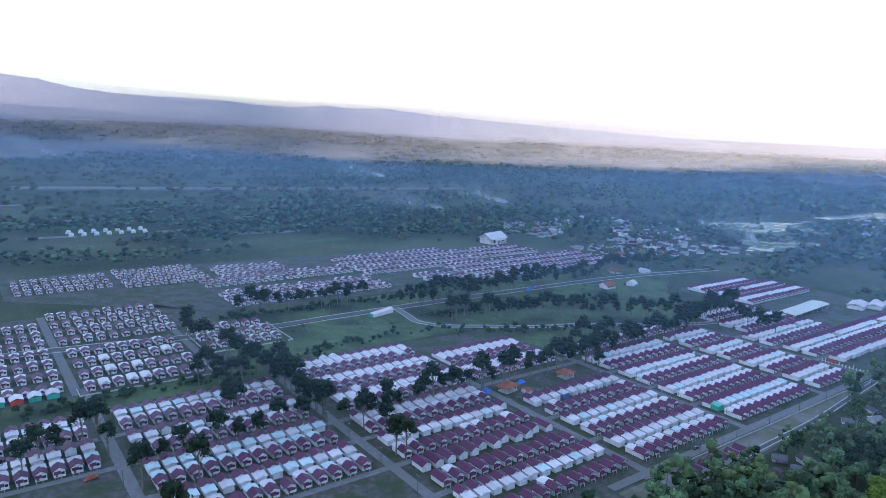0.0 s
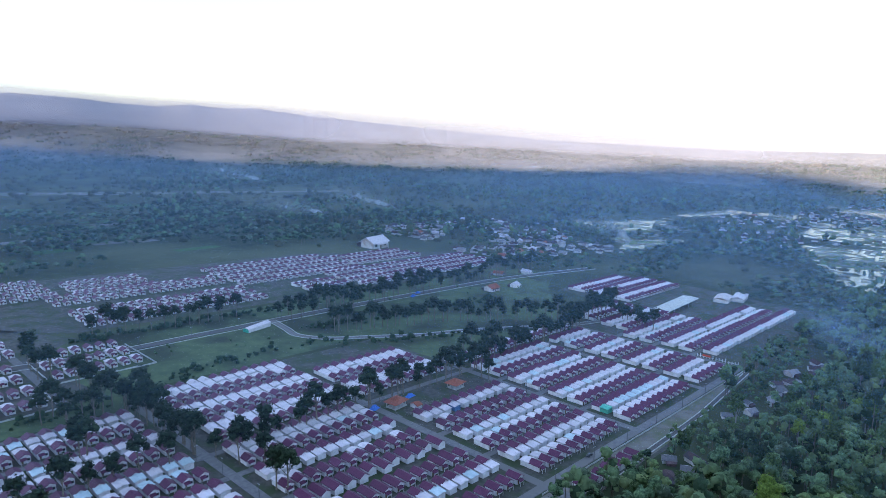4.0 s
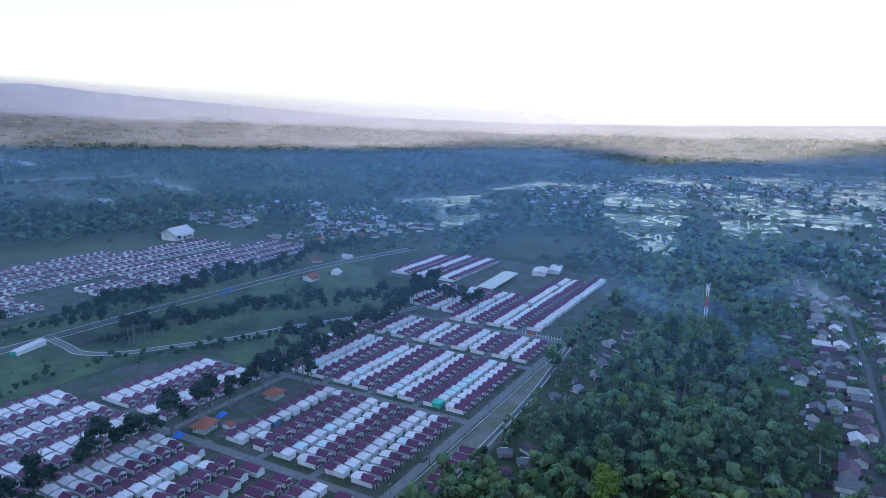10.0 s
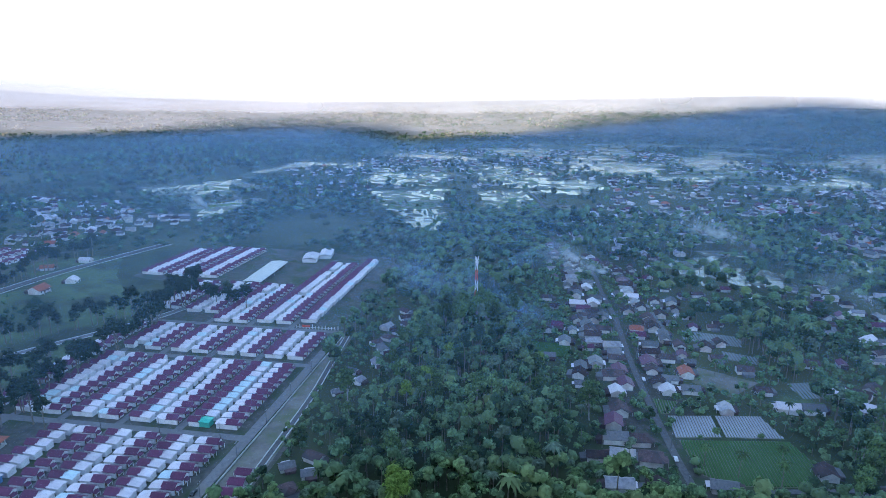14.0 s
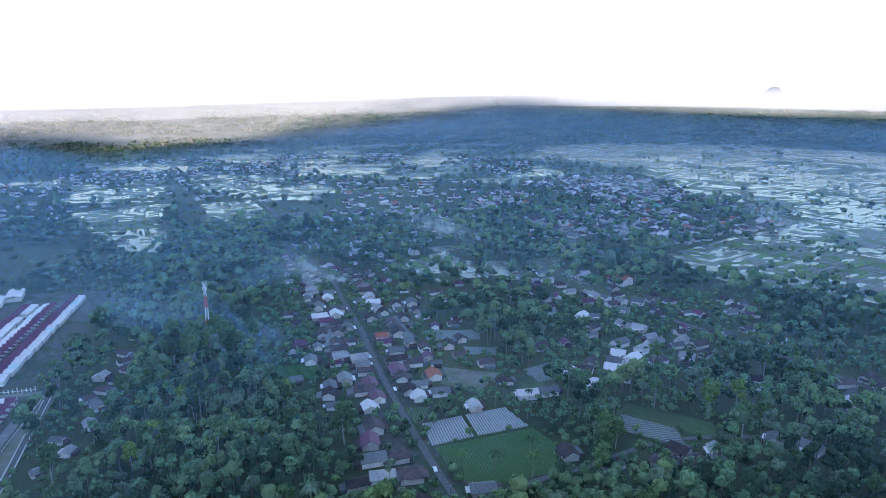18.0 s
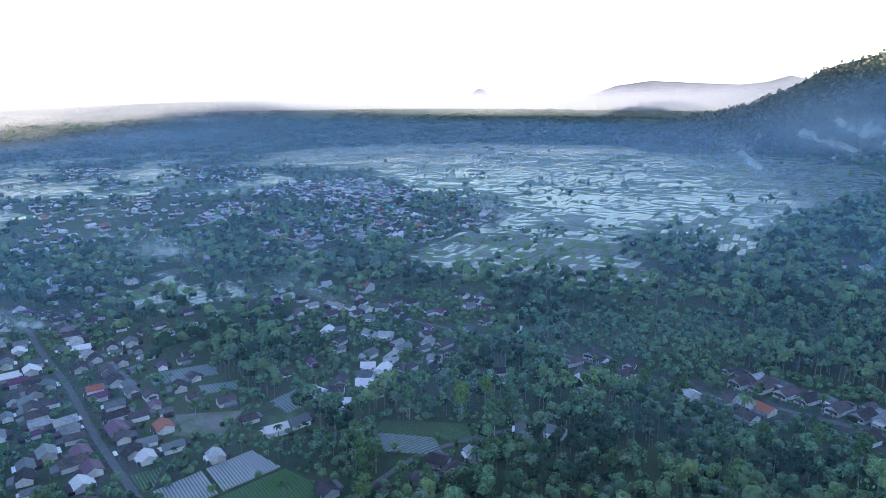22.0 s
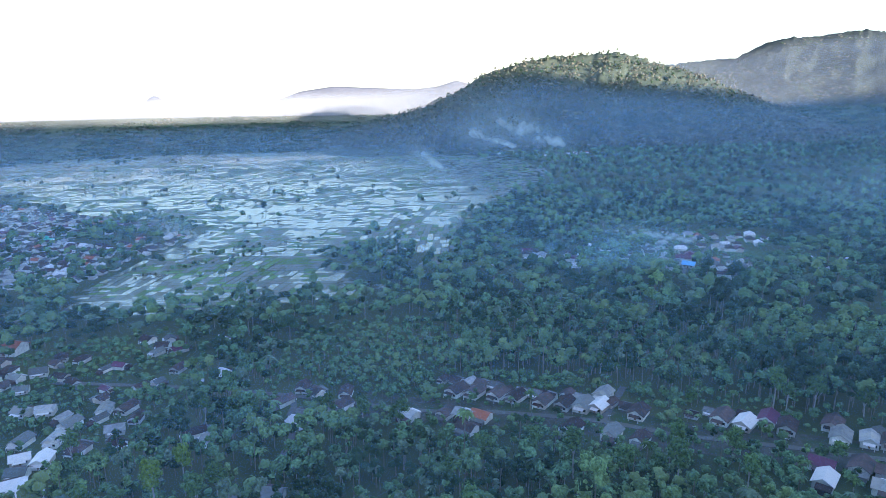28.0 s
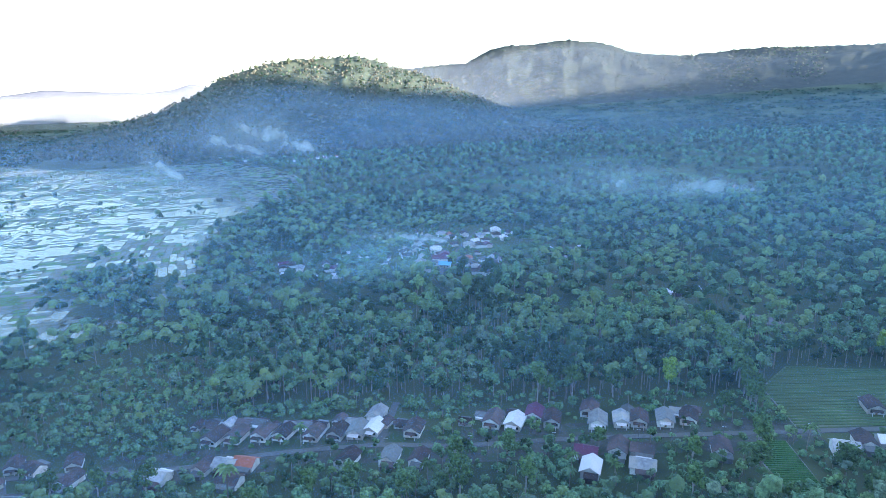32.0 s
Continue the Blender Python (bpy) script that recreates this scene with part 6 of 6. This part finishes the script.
BANANA = [proto_tris([(*banana_clump(200 + i), 0)]) for i in range(3)]
ban_mesh = [mesh_of("banana_leaves", [tuple(p) for p in b[0]], [tuple(int(q) for q in t) for t in b[1]], M["banana"]) for b in BANANA]
stem_mesh = Shape().tube((0, 0, -0.6), (0, 0, 2.6), 0.2, 0.14).me("stem", M["frond"])


def banana(x, y, s, turn):
    ob = tagged(new("banana_plant"), "clump of banana plants with broad torn leaves", "banana plant", "banana plants")
    part("leaves", rng.choice(ban_mesh), ob)
    part("stem", stem_mesh, ob)
    ob.matrix_basis = pose(x, y, gz(x, y), 0, 0, turn) @ Matrix.Scale(s, 4)


for x0, x1, y0, y1, n in ((200, 330, -352, -372, 46), (80, 170, -364, -374, 16), (380, 440, 30, 62, 44), (330, 400, 14, 30, 14), (340, 420, -96, -110, 12), (60, 100, -362, -372, 10), (360, 410, -170, -180, 10), (430, 480, -108, -118, 8)):
    for k in range(n):
        x, y = rng.uniform(x0, x1), rng.uniform(y0, y1)
        if not blocked(x, y):
            banana(x, y, rng.uniform(0.8, 1.3), rng.uniform(0, 360))
# scattered trees among the rice plots and round the meadow
lone = Mass()
for k in range(2600):
    x, y = rng.uniform(480, 2300), rng.uniform(-2000, 380)
    if (int(x // 10), int(y // 10)) in PADDY_CELLS:
        c = noise.noise(Vector((x * 0.008, y * 0.012, 6.0)))
        if c > 0.4:
            lone.stamp(rng.choice(MIDFOREST), x, y, ground_z(x, y), rng.uniform(0.25, 0.7), rng.uniform(0, 6.28), None, rng.choice((0, 3)))
# rows of low bushes and young trees along the bunds
for k in range(420):
    x, y, a = rng.uniform(480, 2100), rng.uniform(-1900, 320), radians(rng.gauss(32, 14))
    if (int(x // 10), int(y // 10)) in PADDY_CELLS:
        for j in range(rng.randint(4, 16)):
            px, py = x + math.sin(a) * 7 * j + rng.gauss(0, 1.2), y + math.cos(a) * 7 * j + rng.gauss(0, 1.2)
            if (int(px // 10), int(py // 10)) in PADDY_CELLS and rng.random() < 0.8:
                lone.stamp(rng.choice(SHRUB), px, py, ground_z(px, py) - 0.3, rng.uniform(0.5, 1.5), rng.uniform(0, 6.28), None, rng.choice((0, 3)))
for k in range(260):
    x, y = rng.uniform(-150, 560), rng.uniform(402, 560)
    if not near_line(x, y, NORTH_ROAD, 6) and not near_line(x, y, CURVE_ROAD, 6) and noise.noise(Vector((x * 0.02, y * 0.02, 1.0))) > 0.15 and not (40 < x < 200 and y > 428) and not (160 < x < 345 and y < 420):
        lone.stamp(rng.choice(FOREST), x, y, gz(x, y), rng.uniform(0.15, 0.45), rng.uniform(0, 6.28))
for line in ([(150, 424), (230, 436), (300, 436), (345, 404), (420, 372), (500, 334)], [(-140, 415), (-20, 412), (60, 416), (140, 414)], [(180, 548), (300, 540), (430, 536)], [(330, 470), (420, 452), (520, 440)]):
    pts = smooth_line(line)
    for k in range(150):
        x, y = rng.choice(pts)
        x, y = x + rng.gauss(0, 6), y + rng.gauss(0, 4)
        if not near_line(x, y, CURVE_ROAD, 5) and not near_line(x, y, NORTH_ROAD, 6):
            lone.stamp(rng.choice(SHRUB), x, y, gz(x, y) - 0.3, rng.uniform(0.4, 1.5), rng.uniform(0, 6.28), None, 3)
lone.build("lone_trees", LEAF_TONES, "scattered trees and bushes on bunds and meadow", "trees")


# ---- estate details ----
def pavilion(name, x, y, turn, w, d, h, roofmat, label):
    ob = tagged(new(name), label, "pavilion")
    part("floor_slab", Shape().box(-w / 2, w / 2, -d / 2, d / 2, -0.6, 0.35).me("floor_slab", M["kerb"]), ob)
    col = Shape().box(-0.18, 0.18, -0.18, 0.18, 0.3, h).me("column", M["kerb"])
    for i in range(4):
        for j in range(3):
            if i in (0, 3) or j in (0, 2):
                part("column", col, ob, m=pose(-w / 2 + 0.6 + i * (w - 1.2) / 3, -d / 2 + 0.6 + j * (d - 1.2) / 2, 0))
    roof = part("roof", Shape().hip(-w / 2 - 1.2, w / 2 + 1.2, -d / 2 - 1.2, d / 2 + 1.2, h, 1.5, 0.55).me("roof", M[roofmat]), ob)
    part("upper_roof", Shape().hip(-w / 4, w / 4, -d / 4, d / 4, h + 1.0, 1.9, 0.3).me("upper_roof", M[roofmat]), roof)
    ob.matrix_basis = pose(x, y, gz(x, y) + 0.3, 0, 0, turn)
    return ob


pavilion("prayer_hall", 269, 303, 8, 10.5, 8, 3.6, "clay_red", "open hall under construction with orange tiled roof")
pavilion("gazebo", 319, 301, 5, 9, 8, 3.4, "clay_red", "unfinished gazebo with brownish orange hipped roof")
annex = tagged(new("annex"), "small white annex with orange tiled roof", "shed")
part("wall", Shape().box(-3, 3, -2, 2, -0.5, 2.4).me("wall", M["wall"]), annex)
part("roof", Shape().saddle(-3.4, 3.4, -2.4, 2.4, 2.3, 1.2).me("roof", M["clay_red"]), annex)
annex.matrix_basis = pose(277, 294, gz(277, 294), 0, 0, 90)


def tarp(x, y, w, d, h, turn, mat_name="tarp", label="crumpled blue tarpaulin over building material"):
    r = random.Random(int(x * 7 + y))
    n = 6
    v = [(w * (i / n - 0.5), d * (j / n - 0.5), h * math.sin(math.pi * i / n) * math.sin(math.pi * j / n) * (0.7 + 0.6 * r.random())) for j in range(n + 1) for i in range(n + 1)]
    f = [(j * (n + 1) + i, j * (n + 1) + i + 1, (j + 1) * (n + 1) + i + 1, (j + 1) * (n + 1) + i) for j in range(n) for i in range(n)]
    ob = tagged(new("tarpaulin", mesh_of("tarpaulin", v, f, M[mat_name])), label, "tarpaulin", "tarpaulins")
    ob.matrix_basis = pose(x, y, gz(x, y) + 0.28, 0, 0, turn)


tarp(257, 309, 6, 5, 2.2, 20)
tarp(286, 309, 7, 4, 1.8, 5)
tarp(160, 404, 8, 5, 2.6, 30)
tarp(470, 499, 8, 4, 2.2, 10)
tarp(483, 506, 7, 4, 1.8, -10)
tarp(107, 334, 5, 3, 1.8, 0)
tarp(137, 300, 4, 3, 1.6, 40)
# rubble on the lot
rng = random.Random(61)
v, f = [], []
for k in range(260):
    x, y = rng.gauss(284, 9), rng.gauss(292, 4)
    lv, lf = lump((x, y, gz(x, y) + 0.25), rng.uniform(0.2, 0.8), 0.5, rng, 1, 0.4)
    n = len(v)
    v += lv
    f += [tuple(i + n for i in q) for q in lf]
tagged(new("rubble", mesh_of("rubble", v, f, M["dirt"])), "pale heaps of sand and rubble on the lot", "rubble", kind="stuff")

# the long hall with green ends beside the north road
hall = tagged(new("long_shed"), "long white shed with bright green end wall", "shed")
part("wall", Shape().box(-17, 17, -4.2, 4.2, -1, 4.2).me("wall", M["wall"]), hall)
part("roof", Shape().slab([(-17.4, -4.8, 4.1), (17.4, -4.8, 4.1), (17.4, 0, 5.6), (-17.4, 0, 5.6)], 0.12).slab([(-17.4, 0, 5.6), (17.4, 0, 5.6), (17.4, 4.8, 4.1), (-17.4, 4.8, 4.1)], 0.12).me("roof", M["tin"]), hall)
part("end_wall", Shape().box(-17.3, -17.02, -4.2, 4.2, -0.8, 4.4).me("end_wall", M["tin_green"]), hall, "bright green end wall")
hall.matrix_basis = pose(291, 495, gz(291, 495) + 0.3, 0, 0, 14) @ Matrix.Scale(0.72, 4)

# white canopy over the square, and the halls behind it
can = tagged(new("market_canopy"), "huge flat pale canopy roof on posts", "canopy")
part("roof", Shape().slab([(-39, -24, 5.2), (39, -24, 5.2), (39, 0, 6.4), (-39, 0, 6.4)], 0.25).slab([(-39, 0, 6.4), (39, 0, 6.4), (39, 24, 5.2), (-39, 24, 5.2)], 0.25).me("roof", M["canopy"]), can)
post = Shape().box(-0.2, 0.2, -0.2, 0.2, -1.5, 5.2).me("post", M["steel"])
for i in range(7):
    for s in (-1, 1):
        part("post", post, can, m=pose(-36 + 12 * i, 22 * s, 0))
can.matrix_basis = pose(649, 305, gz(649, 305) + 0.3) @ Matrix.Diagonal((0.86, 0.36, 0.75, 1))
for x, y, w, d in ((716, 285, 22, 14), (736, 275, 26, 12)):
    ob = tagged(new("hall"), "low white hall with pale sheet roof", "hall", "white halls")
    part("wall", Shape().box(-w / 2, w / 2, -d / 2, d / 2, -1, 4).me("wall", M["wall"]), ob)
    part("roof", Shape().saddle(-d / 2 - 0.6, d / 2 + 0.6, -w / 2 - 0.6, w / 2 + 0.6, 3.8, 2.2).me("roof", M["tin"]), ob, m=pose(0, 0, 0, 0, 0, 90))
    ob.matrix_basis = pose(x, y, gz(x, y) + 0.3, 0, 0, 10)
for x, y, rm, sc, turn in ((555, 467, "clay_red_side", 1.3, 0), (590, 463, "tin_side", 1.0, 20), (632, 748, "tin_side", 3.0, 5), (660, 500, "tin_gable", 1.0, 0), (625, 515, "clay_red_gable", 1.0, 30)):
    village(rm, x, y, turn, sc)
village("clay_red_side", 645, -262, 200, 1.8)
village("tin_blue_side", 236, -672, 180, 1.1)

# village mosque with a green dome
mosque = tagged(new("mosque"), "small white mosque with a green dome among houses", "mosque")
part("hall", Shape().box(-6, 6, -6, 6, -1, 5).me("hall", M["wall"]), mosque)
part("roof", Shape().hip(-6.8, 6.8, -6.8, 6.8, 4.9, 2.0, 0.1).me("roof", M["tin_green"]), mosque)
dome = Shape()
dome.add(*lump((0, 0, 7.2), 2.6, 1.1, random.Random(3), 3, 0.0))
part("dome", dome.me("dome", M["tin_green"]), mosque, "bright green dome")
part("minaret", Shape().tube((8, 5, -1), (8, 5, 13), 0.9, 0.7, 8).tube((8, 5, 13), (8, 5, 15.5), 0.9, 0.02, 8).me("minaret", M["wall"]), mosque)
mosque.matrix_basis = pose(1041, -537, gz(1041, -537) + 0.4, 0, 0, 25)

# lattice mast with antennas
mast = tagged(new("radio_mast"), "tall red and white lattice radio mast with antennas", "mast")
H0 = 50.0
for i in range(6):
    z0, z1 = H0 * i / 6, H0 * (i + 1) / 6
    w0, w1 = 1.6 - 1.1 * i / 6, 1.6 - 1.1 * (i + 1) / 6
    s = Shape()
    c0 = [(w0 * a, w0 * b, z0) for a, b in ((-1, -1), (1, -1), (1, 1), (-1, 1))]
    c1 = [(w1 * a, w1 * b, z1) for a, b in ((-1, -1), (1, -1), (1, 1), (-1, 1))]
    for k in range(4):
        s.tube(c0[k], c1[k], 0.17, 0.15, 4)
        s.tube(c0[k], c1[(k + 1) % 4], 0.08, 0.08, 4)
        s.tube(c0[(k + 1) % 4], c1[k], 0.08, 0.08, 4)
        s.tube(c1[k], c1[(k + 1) % 4], 0.08, 0.08, 4)
    section = part("mast_section", s.me("mast_section", M["red"] if i % 2 == 0 else M["wall"]), mast, "red section" if i % 2 == 0 else "white section")
ant = Shape().box(-0.28, 0.28, -0.2, 0.2, 0, 2.6).me("antenna", M["wall"])
for k in range(6):
    part("antenna", ant, section, m=pose(1.3 * math.cos(k * 1.05), 1.3 * math.sin(k * 1.05), H0 - (1.0 if k % 2 else 4.0)))
mast.matrix_basis = pose(549, 96, gz(549, 96))

# kerbs, drains and the white wall along the edge road
wall_seg = Shape().box(0, 9.6, -0.12, 0.12, -0.3, 0.8).me("wall_panel", M["kerb"])
edge_wall = tagged(new("roadside_wall"), "low pale wall along the perimeter road", "wall", kind="structure")
for i in range(26):
    x = 250 + i * 9.8
    part("wall_panel", wall_seg, edge_wall, m=pose(x, 182.8 + 0.008 * (x - 250), gz(x, 183) + 0.2, 0, math.degrees(math.atan(0.0464))))
DRAIN = smooth_line([(215, 167), (287, 169.5), (342, 171), (400, 173), (455, 178), (500, 182)])
for off, w in ((-1.6, 0.5), (1.6, 0.5)):
    pts = [(x, y + off) for x, y in DRAIN]
    road("drain_edge", pts, w, M["kerb"], 0.55, "pale concrete edge of a drain", "drain")
road("drain_bed", DRAIN, 2.6, M["tar"], 0.14, "dark bed of a concrete drain", "drain")
poly("verge", [(230, 165), (345, 168), (500, 178), (505, 185), (345, 183), (230, 182)], M["dirt"], 0.13, "bare brown verge between road and drain", "ground")
# gate and fence at the estate's end
gate = tagged(new("gate_fence"), "white fence with tall gate posts across the street end", "fence")
for i in range(14):
    part("post", Shape().box(-0.2, 0.2, -0.2, 0.2, -0.4, 2.4 if i % 4 else 3.4).me("post", M["wall"]), gate, m=pose(0, 0, 0) @ pose(511, 192 + i * 2.4, gz(511, 192 + i * 2.4)))
part("rail", Shape().box(510.9, 511.1, 192, 223, gz(511, 205) + 1.0, gz(511, 205) + 1.25).me("rail", M["wall"]), gate)
part("sign_board", Shape().box(510.6, 510.9, 213, 219, gz(511, 215) + 1.3, gz(511, 215) + 2.8).me("sign_board", M["red"]), gate, "red sign board")

# poles along the streets
pole = tagged(new("utility_pole"), "thin grey concrete utility pole with crossarm", "pole", "utility poles")
part("shaft", Shape().tube((0, 0, -0.5), (0, 0, 9.5), 0.17, 0.1, 6).me("shaft", M["slate"]), pole)
part("crossarm", Shape().box(-0.9, 0.9, -0.08, 0.08, 8.7, 8.9).me("crossarm", M["steel"]), pole)
first = True
spots = [(150 + 27 * i, 315.6) for i in range(13)] + [(153, 200 + 32 * i) for i in range(6)] + [(346, 200 + 32 * i) for i in range(4)] + [(262 + 34 * i, 183.8) for i in range(7)] + [(46, 200 + 36 * i) for i in range(6)]
spots += [(300 + 38 * i, -19.0 + 0.02 * 38 * i) for i in range(12)] + [(20 + 40 * i, -341 + 4.5 * i) for i in range(8)] + [(70 + 33 * i, 326.8) for i in range(3)] + [(200 + 40 * i, 504) for i in range(10)]
for x, y in spots:
    m = pose(x, y, gz(x, y), 0, 0, 90 if x in (153, 346, 46) else 0)
    if first:
        pole.matrix_basis = m
        first = False
    else:
        copy_thing(pole, m)

# a yellow truck, parked cars and small sheds
def vehicle(x, y, turn, body, label, long=4.2, high=1.5):
    ob = tagged(new("parked_car"), label, "car", "parked vehicles")
    w = 1.7
    s = Shape().box(-long / 2, long / 2, -w / 2, w / 2, 0.45, 0.95)
    s.add([(-long * 0.32, -w / 2, 0.95), (long * 0.3, -w / 2, 0.95), (long * 0.3, w / 2, 0.95), (-long * 0.32, w / 2, 0.95),
           (-long * 0.2, -w * 0.42, high), (long * 0.22, -w * 0.42, high), (long * 0.22, w * 0.42, high), (-long * 0.2, w * 0.42, high)],
          [(4, 5, 6, 7), (0, 1, 5, 4), (1, 2, 6, 5), (2, 3, 7, 6), (3, 0, 4, 7)])
    part("body", s.me("body", M[body]), ob)
    wheel = Shape().tube((0, -0.11, 0), (0, 0.11, 0), 0.34, 0.34, 10).me("wheel", M["dark"])
    for a in (-0.31, 0.31):
        for b in (-0.8, 0.8):
            part("wheel", wheel, ob, m=pose(long * a, b, 0.34))
    ob.matrix_basis = pose(x, y, gz(x, y) + 0.36, 0, 0, turn)


vehicle(35, 321, 15, "clay_red", "orange flatbed truck beside a cleared plot", 6.5, 2.4)
vehicle(459, -15.5, 2, "wall", "white car parked on the village road")
vehicle(365, -18, 0, "wall", "white car on the village road")
vehicle(300, 189, 0, "dark", "dark car on the perimeter road")
vehicle(390, 320, 0, "wall", "white car by the roadside trees")


# ---- smoke from field and kitchen fires ----
def smoke(x, y, wind, long, high, rise, strength, tint=(0.7, 0.76, 0.8)):
    m = bpy.data.materials.new("drifting_smoke")
    m.use_nodes = True
    nt = m.node_tree
    nt.nodes.remove(nt.nodes["Principled BSDF"])
    tc = nt.nodes.new("ShaderNodeTexCoord")
    sep = nt.nodes.new("ShaderNodeSeparateXYZ")
    nt.links.new(tc.outputs["UV"], sep.inputs[0])
    geo = nt.nodes.new("ShaderNodeNewGeometry")
    n = nt.nodes.new("ShaderNodeTexNoise")
    n.inputs["Scale"].default_value, n.inputs["Detail"].default_value, n.inputs["Roughness"].default_value = 2.0 / high, 6, 0.6
    nt.links.new(geo.outputs["Position"], n.inputs["Vector"])
    terms = []
    for sock, a, b in ((0, 0.0, 0.12), (0, 1.0, 0.25), (1, 0.0, 0.45), (1, 1.0, 0.3)):
        r = nt.nodes.new("ShaderNodeMapRange")
        r.interpolation_type = "SMOOTHSTEP"
        r.inputs["From Min"].default_value, r.inputs["From Max"].default_value = a, b
        nt.links.new(sep.outputs[sock], r.inputs[0])
        terms.append(r.outputs[0])
    r = nt.nodes.new("ShaderNodeMapRange")
    r.inputs["From Min"].default_value, r.inputs["From Max"].default_value = 0.3, 0.68
    r.inputs["To Max"].default_value = strength * 1.1
    nt.links.new(n.outputs["Fac"], r.inputs[0])
    out = r.outputs[0]
    for t in terms:
        k = nt.nodes.new("ShaderNodeMath")
        k.operation = "MULTIPLY"
        nt.links.new(out, k.inputs[0])
        nt.links.new(t, k.inputs[1])
        out = k.outputs[0]
    air(nt, out, tint, m)
    r = random.Random(int(x + 3 * y))
    nu, nv = 18, 6
    v, f, uvs = [], [], []
    d = Vector((math.sin(radians(wind)), math.cos(radians(wind))))
    q = Vector((d.y, -d.x))
    for layer in (1,):
        n0 = len(v)
        for i in range(nu + 1):
            s = i / nu
            spread = high * (0.3 + 0.7 * min(1, s * 1.8))
            sway = high * 0.6 * noise.noise(Vector((s * 3, layer * 2.0, x * 0.01)))
            for j in range(nv + 1):
                t = j / nv
                px, py = x + d.x * long * s + q.x * (sway + layer * high * 0.12 * math.sin(math.pi * t)), y + d.y * long * s + q.y * (sway + layer * high * 0.12 * math.sin(math.pi * t))
                v.append((px, py, ground_z(px, py) + 1 + rise * s + spread * t))
                uvs.append((s, t))
        for i in range(nu):
            for j in range(nv):
                a = n0 + i * (nv + 1) + j
                f.append((a, a + nv + 1, a + nv + 2, a + 1))
    me = mesh_of("smoke_plume", v, f, m)
    me.polygons.foreach_set("use_smooth", [True] * len(f))
    layer = me.uv_layers.new(name="UVMap")
    layer.data.foreach_set("uv", [c for l in me.loops for c in uvs[l.vertex_index]])
    ob = tagged(new("smoke_plume", me), "thin pale smoke drifting from a small fire", "smoke", "smoke plumes", "stuff")
    ob.visible_shadow = False


for args in ((838, -195, 20, 130, 46, 10, 0.95, (0.72, 0.78, 0.8)), (690, -18, 10, 90, 34, 12, 0.75, (0.72, 0.78, 0.8)), (609, -223, 40, 80, 28, 14, 0.7, (0.72, 0.78, 0.8)), (804, -613, 60, 130, 44, 14, 0.6),
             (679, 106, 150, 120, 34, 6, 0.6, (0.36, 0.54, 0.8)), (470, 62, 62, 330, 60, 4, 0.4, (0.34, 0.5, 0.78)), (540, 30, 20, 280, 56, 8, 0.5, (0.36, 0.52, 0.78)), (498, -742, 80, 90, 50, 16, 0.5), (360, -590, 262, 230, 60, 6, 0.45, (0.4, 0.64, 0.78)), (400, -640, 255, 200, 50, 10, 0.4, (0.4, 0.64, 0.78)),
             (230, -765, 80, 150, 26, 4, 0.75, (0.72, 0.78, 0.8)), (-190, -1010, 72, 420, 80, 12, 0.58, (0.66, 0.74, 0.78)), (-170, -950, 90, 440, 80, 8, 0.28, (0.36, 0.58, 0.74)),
             (720, -1830, 70, 330, 150, 60, 0.95, (0.72, 0.78, 0.8)), (880, -1860, 80, 300, 100, 50, 0.7, (0.72, 0.78, 0.8)), (860, -1340, 85, 130, 80, 40, 0.6, (0.72, 0.78, 0.8)), (961, 1047, 300, 160, 50, 20, 0.75), (788, 1053, 300, 200, 44, 10, 0.6), (340, 2860, 280, 180, 90, 30, 0.7),
             (1100, 1790, 300, 220, 60, 20, 0.65), (930, 500, 10, 130, 54, 20, 0.6), (1180, -640, 30, 220, 60, 12, 0.4), (700, -640, 20, 200, 50, 10, 0.3)):
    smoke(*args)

# patchwork of small fields and plastic tunnels north of the estate
rng = random.Random(83)
for k in range(34):
    x, y = rng.uniform(-60, 620), rng.uniform(850, 1450)
    w, d, a = rng.uniform(25, 70), rng.uniform(16, 40), radians(rng.uniform(-12, 12))
    pts = [(x + math.cos(a) * p - math.sin(a) * q, y + math.sin(a) * p + math.cos(a) * q) for p, q in ((0, 0), (w, 0), (w, d), (0, d))]
    kind = rng.choice(("grass", "crop_green", "dirt", "crop_green"))
    poly("field", pts, M[kind], 0.15 + 0.004 * k, {"grass": "open green grass field", "crop_green": "green vegetable field", "dirt": "bare tilled brown field"}[kind], "field")
tunnel = Shape()
n = 8
tunnel.v = [(x, 3.2 * math.cos(math.pi * i / n), 2.6 * math.sin(math.pi * i / n)) for x in (-11, 11) for i in range(n + 1)]
tunnel.f = [(i, i + n + 1, i + n + 2, i + 1) for i in range(n)] + [tuple(range(n + 1)), tuple(range(2 * n + 1, n, -1))]
tm = tunnel.me("plastic_tunnel", M["canopy"])
for i in range(14):
    x, y = 125 + (i % 7) * 16, 1046 + (i // 7) * 28
    ob = tagged(new("plastic_tunnel", tm), "white plastic growing tunnel in a field", "greenhouse", "plastic tunnels")
    ob.matrix_basis = pose(x, y, gz(x, y) + 0.2, 0, 0, 80)
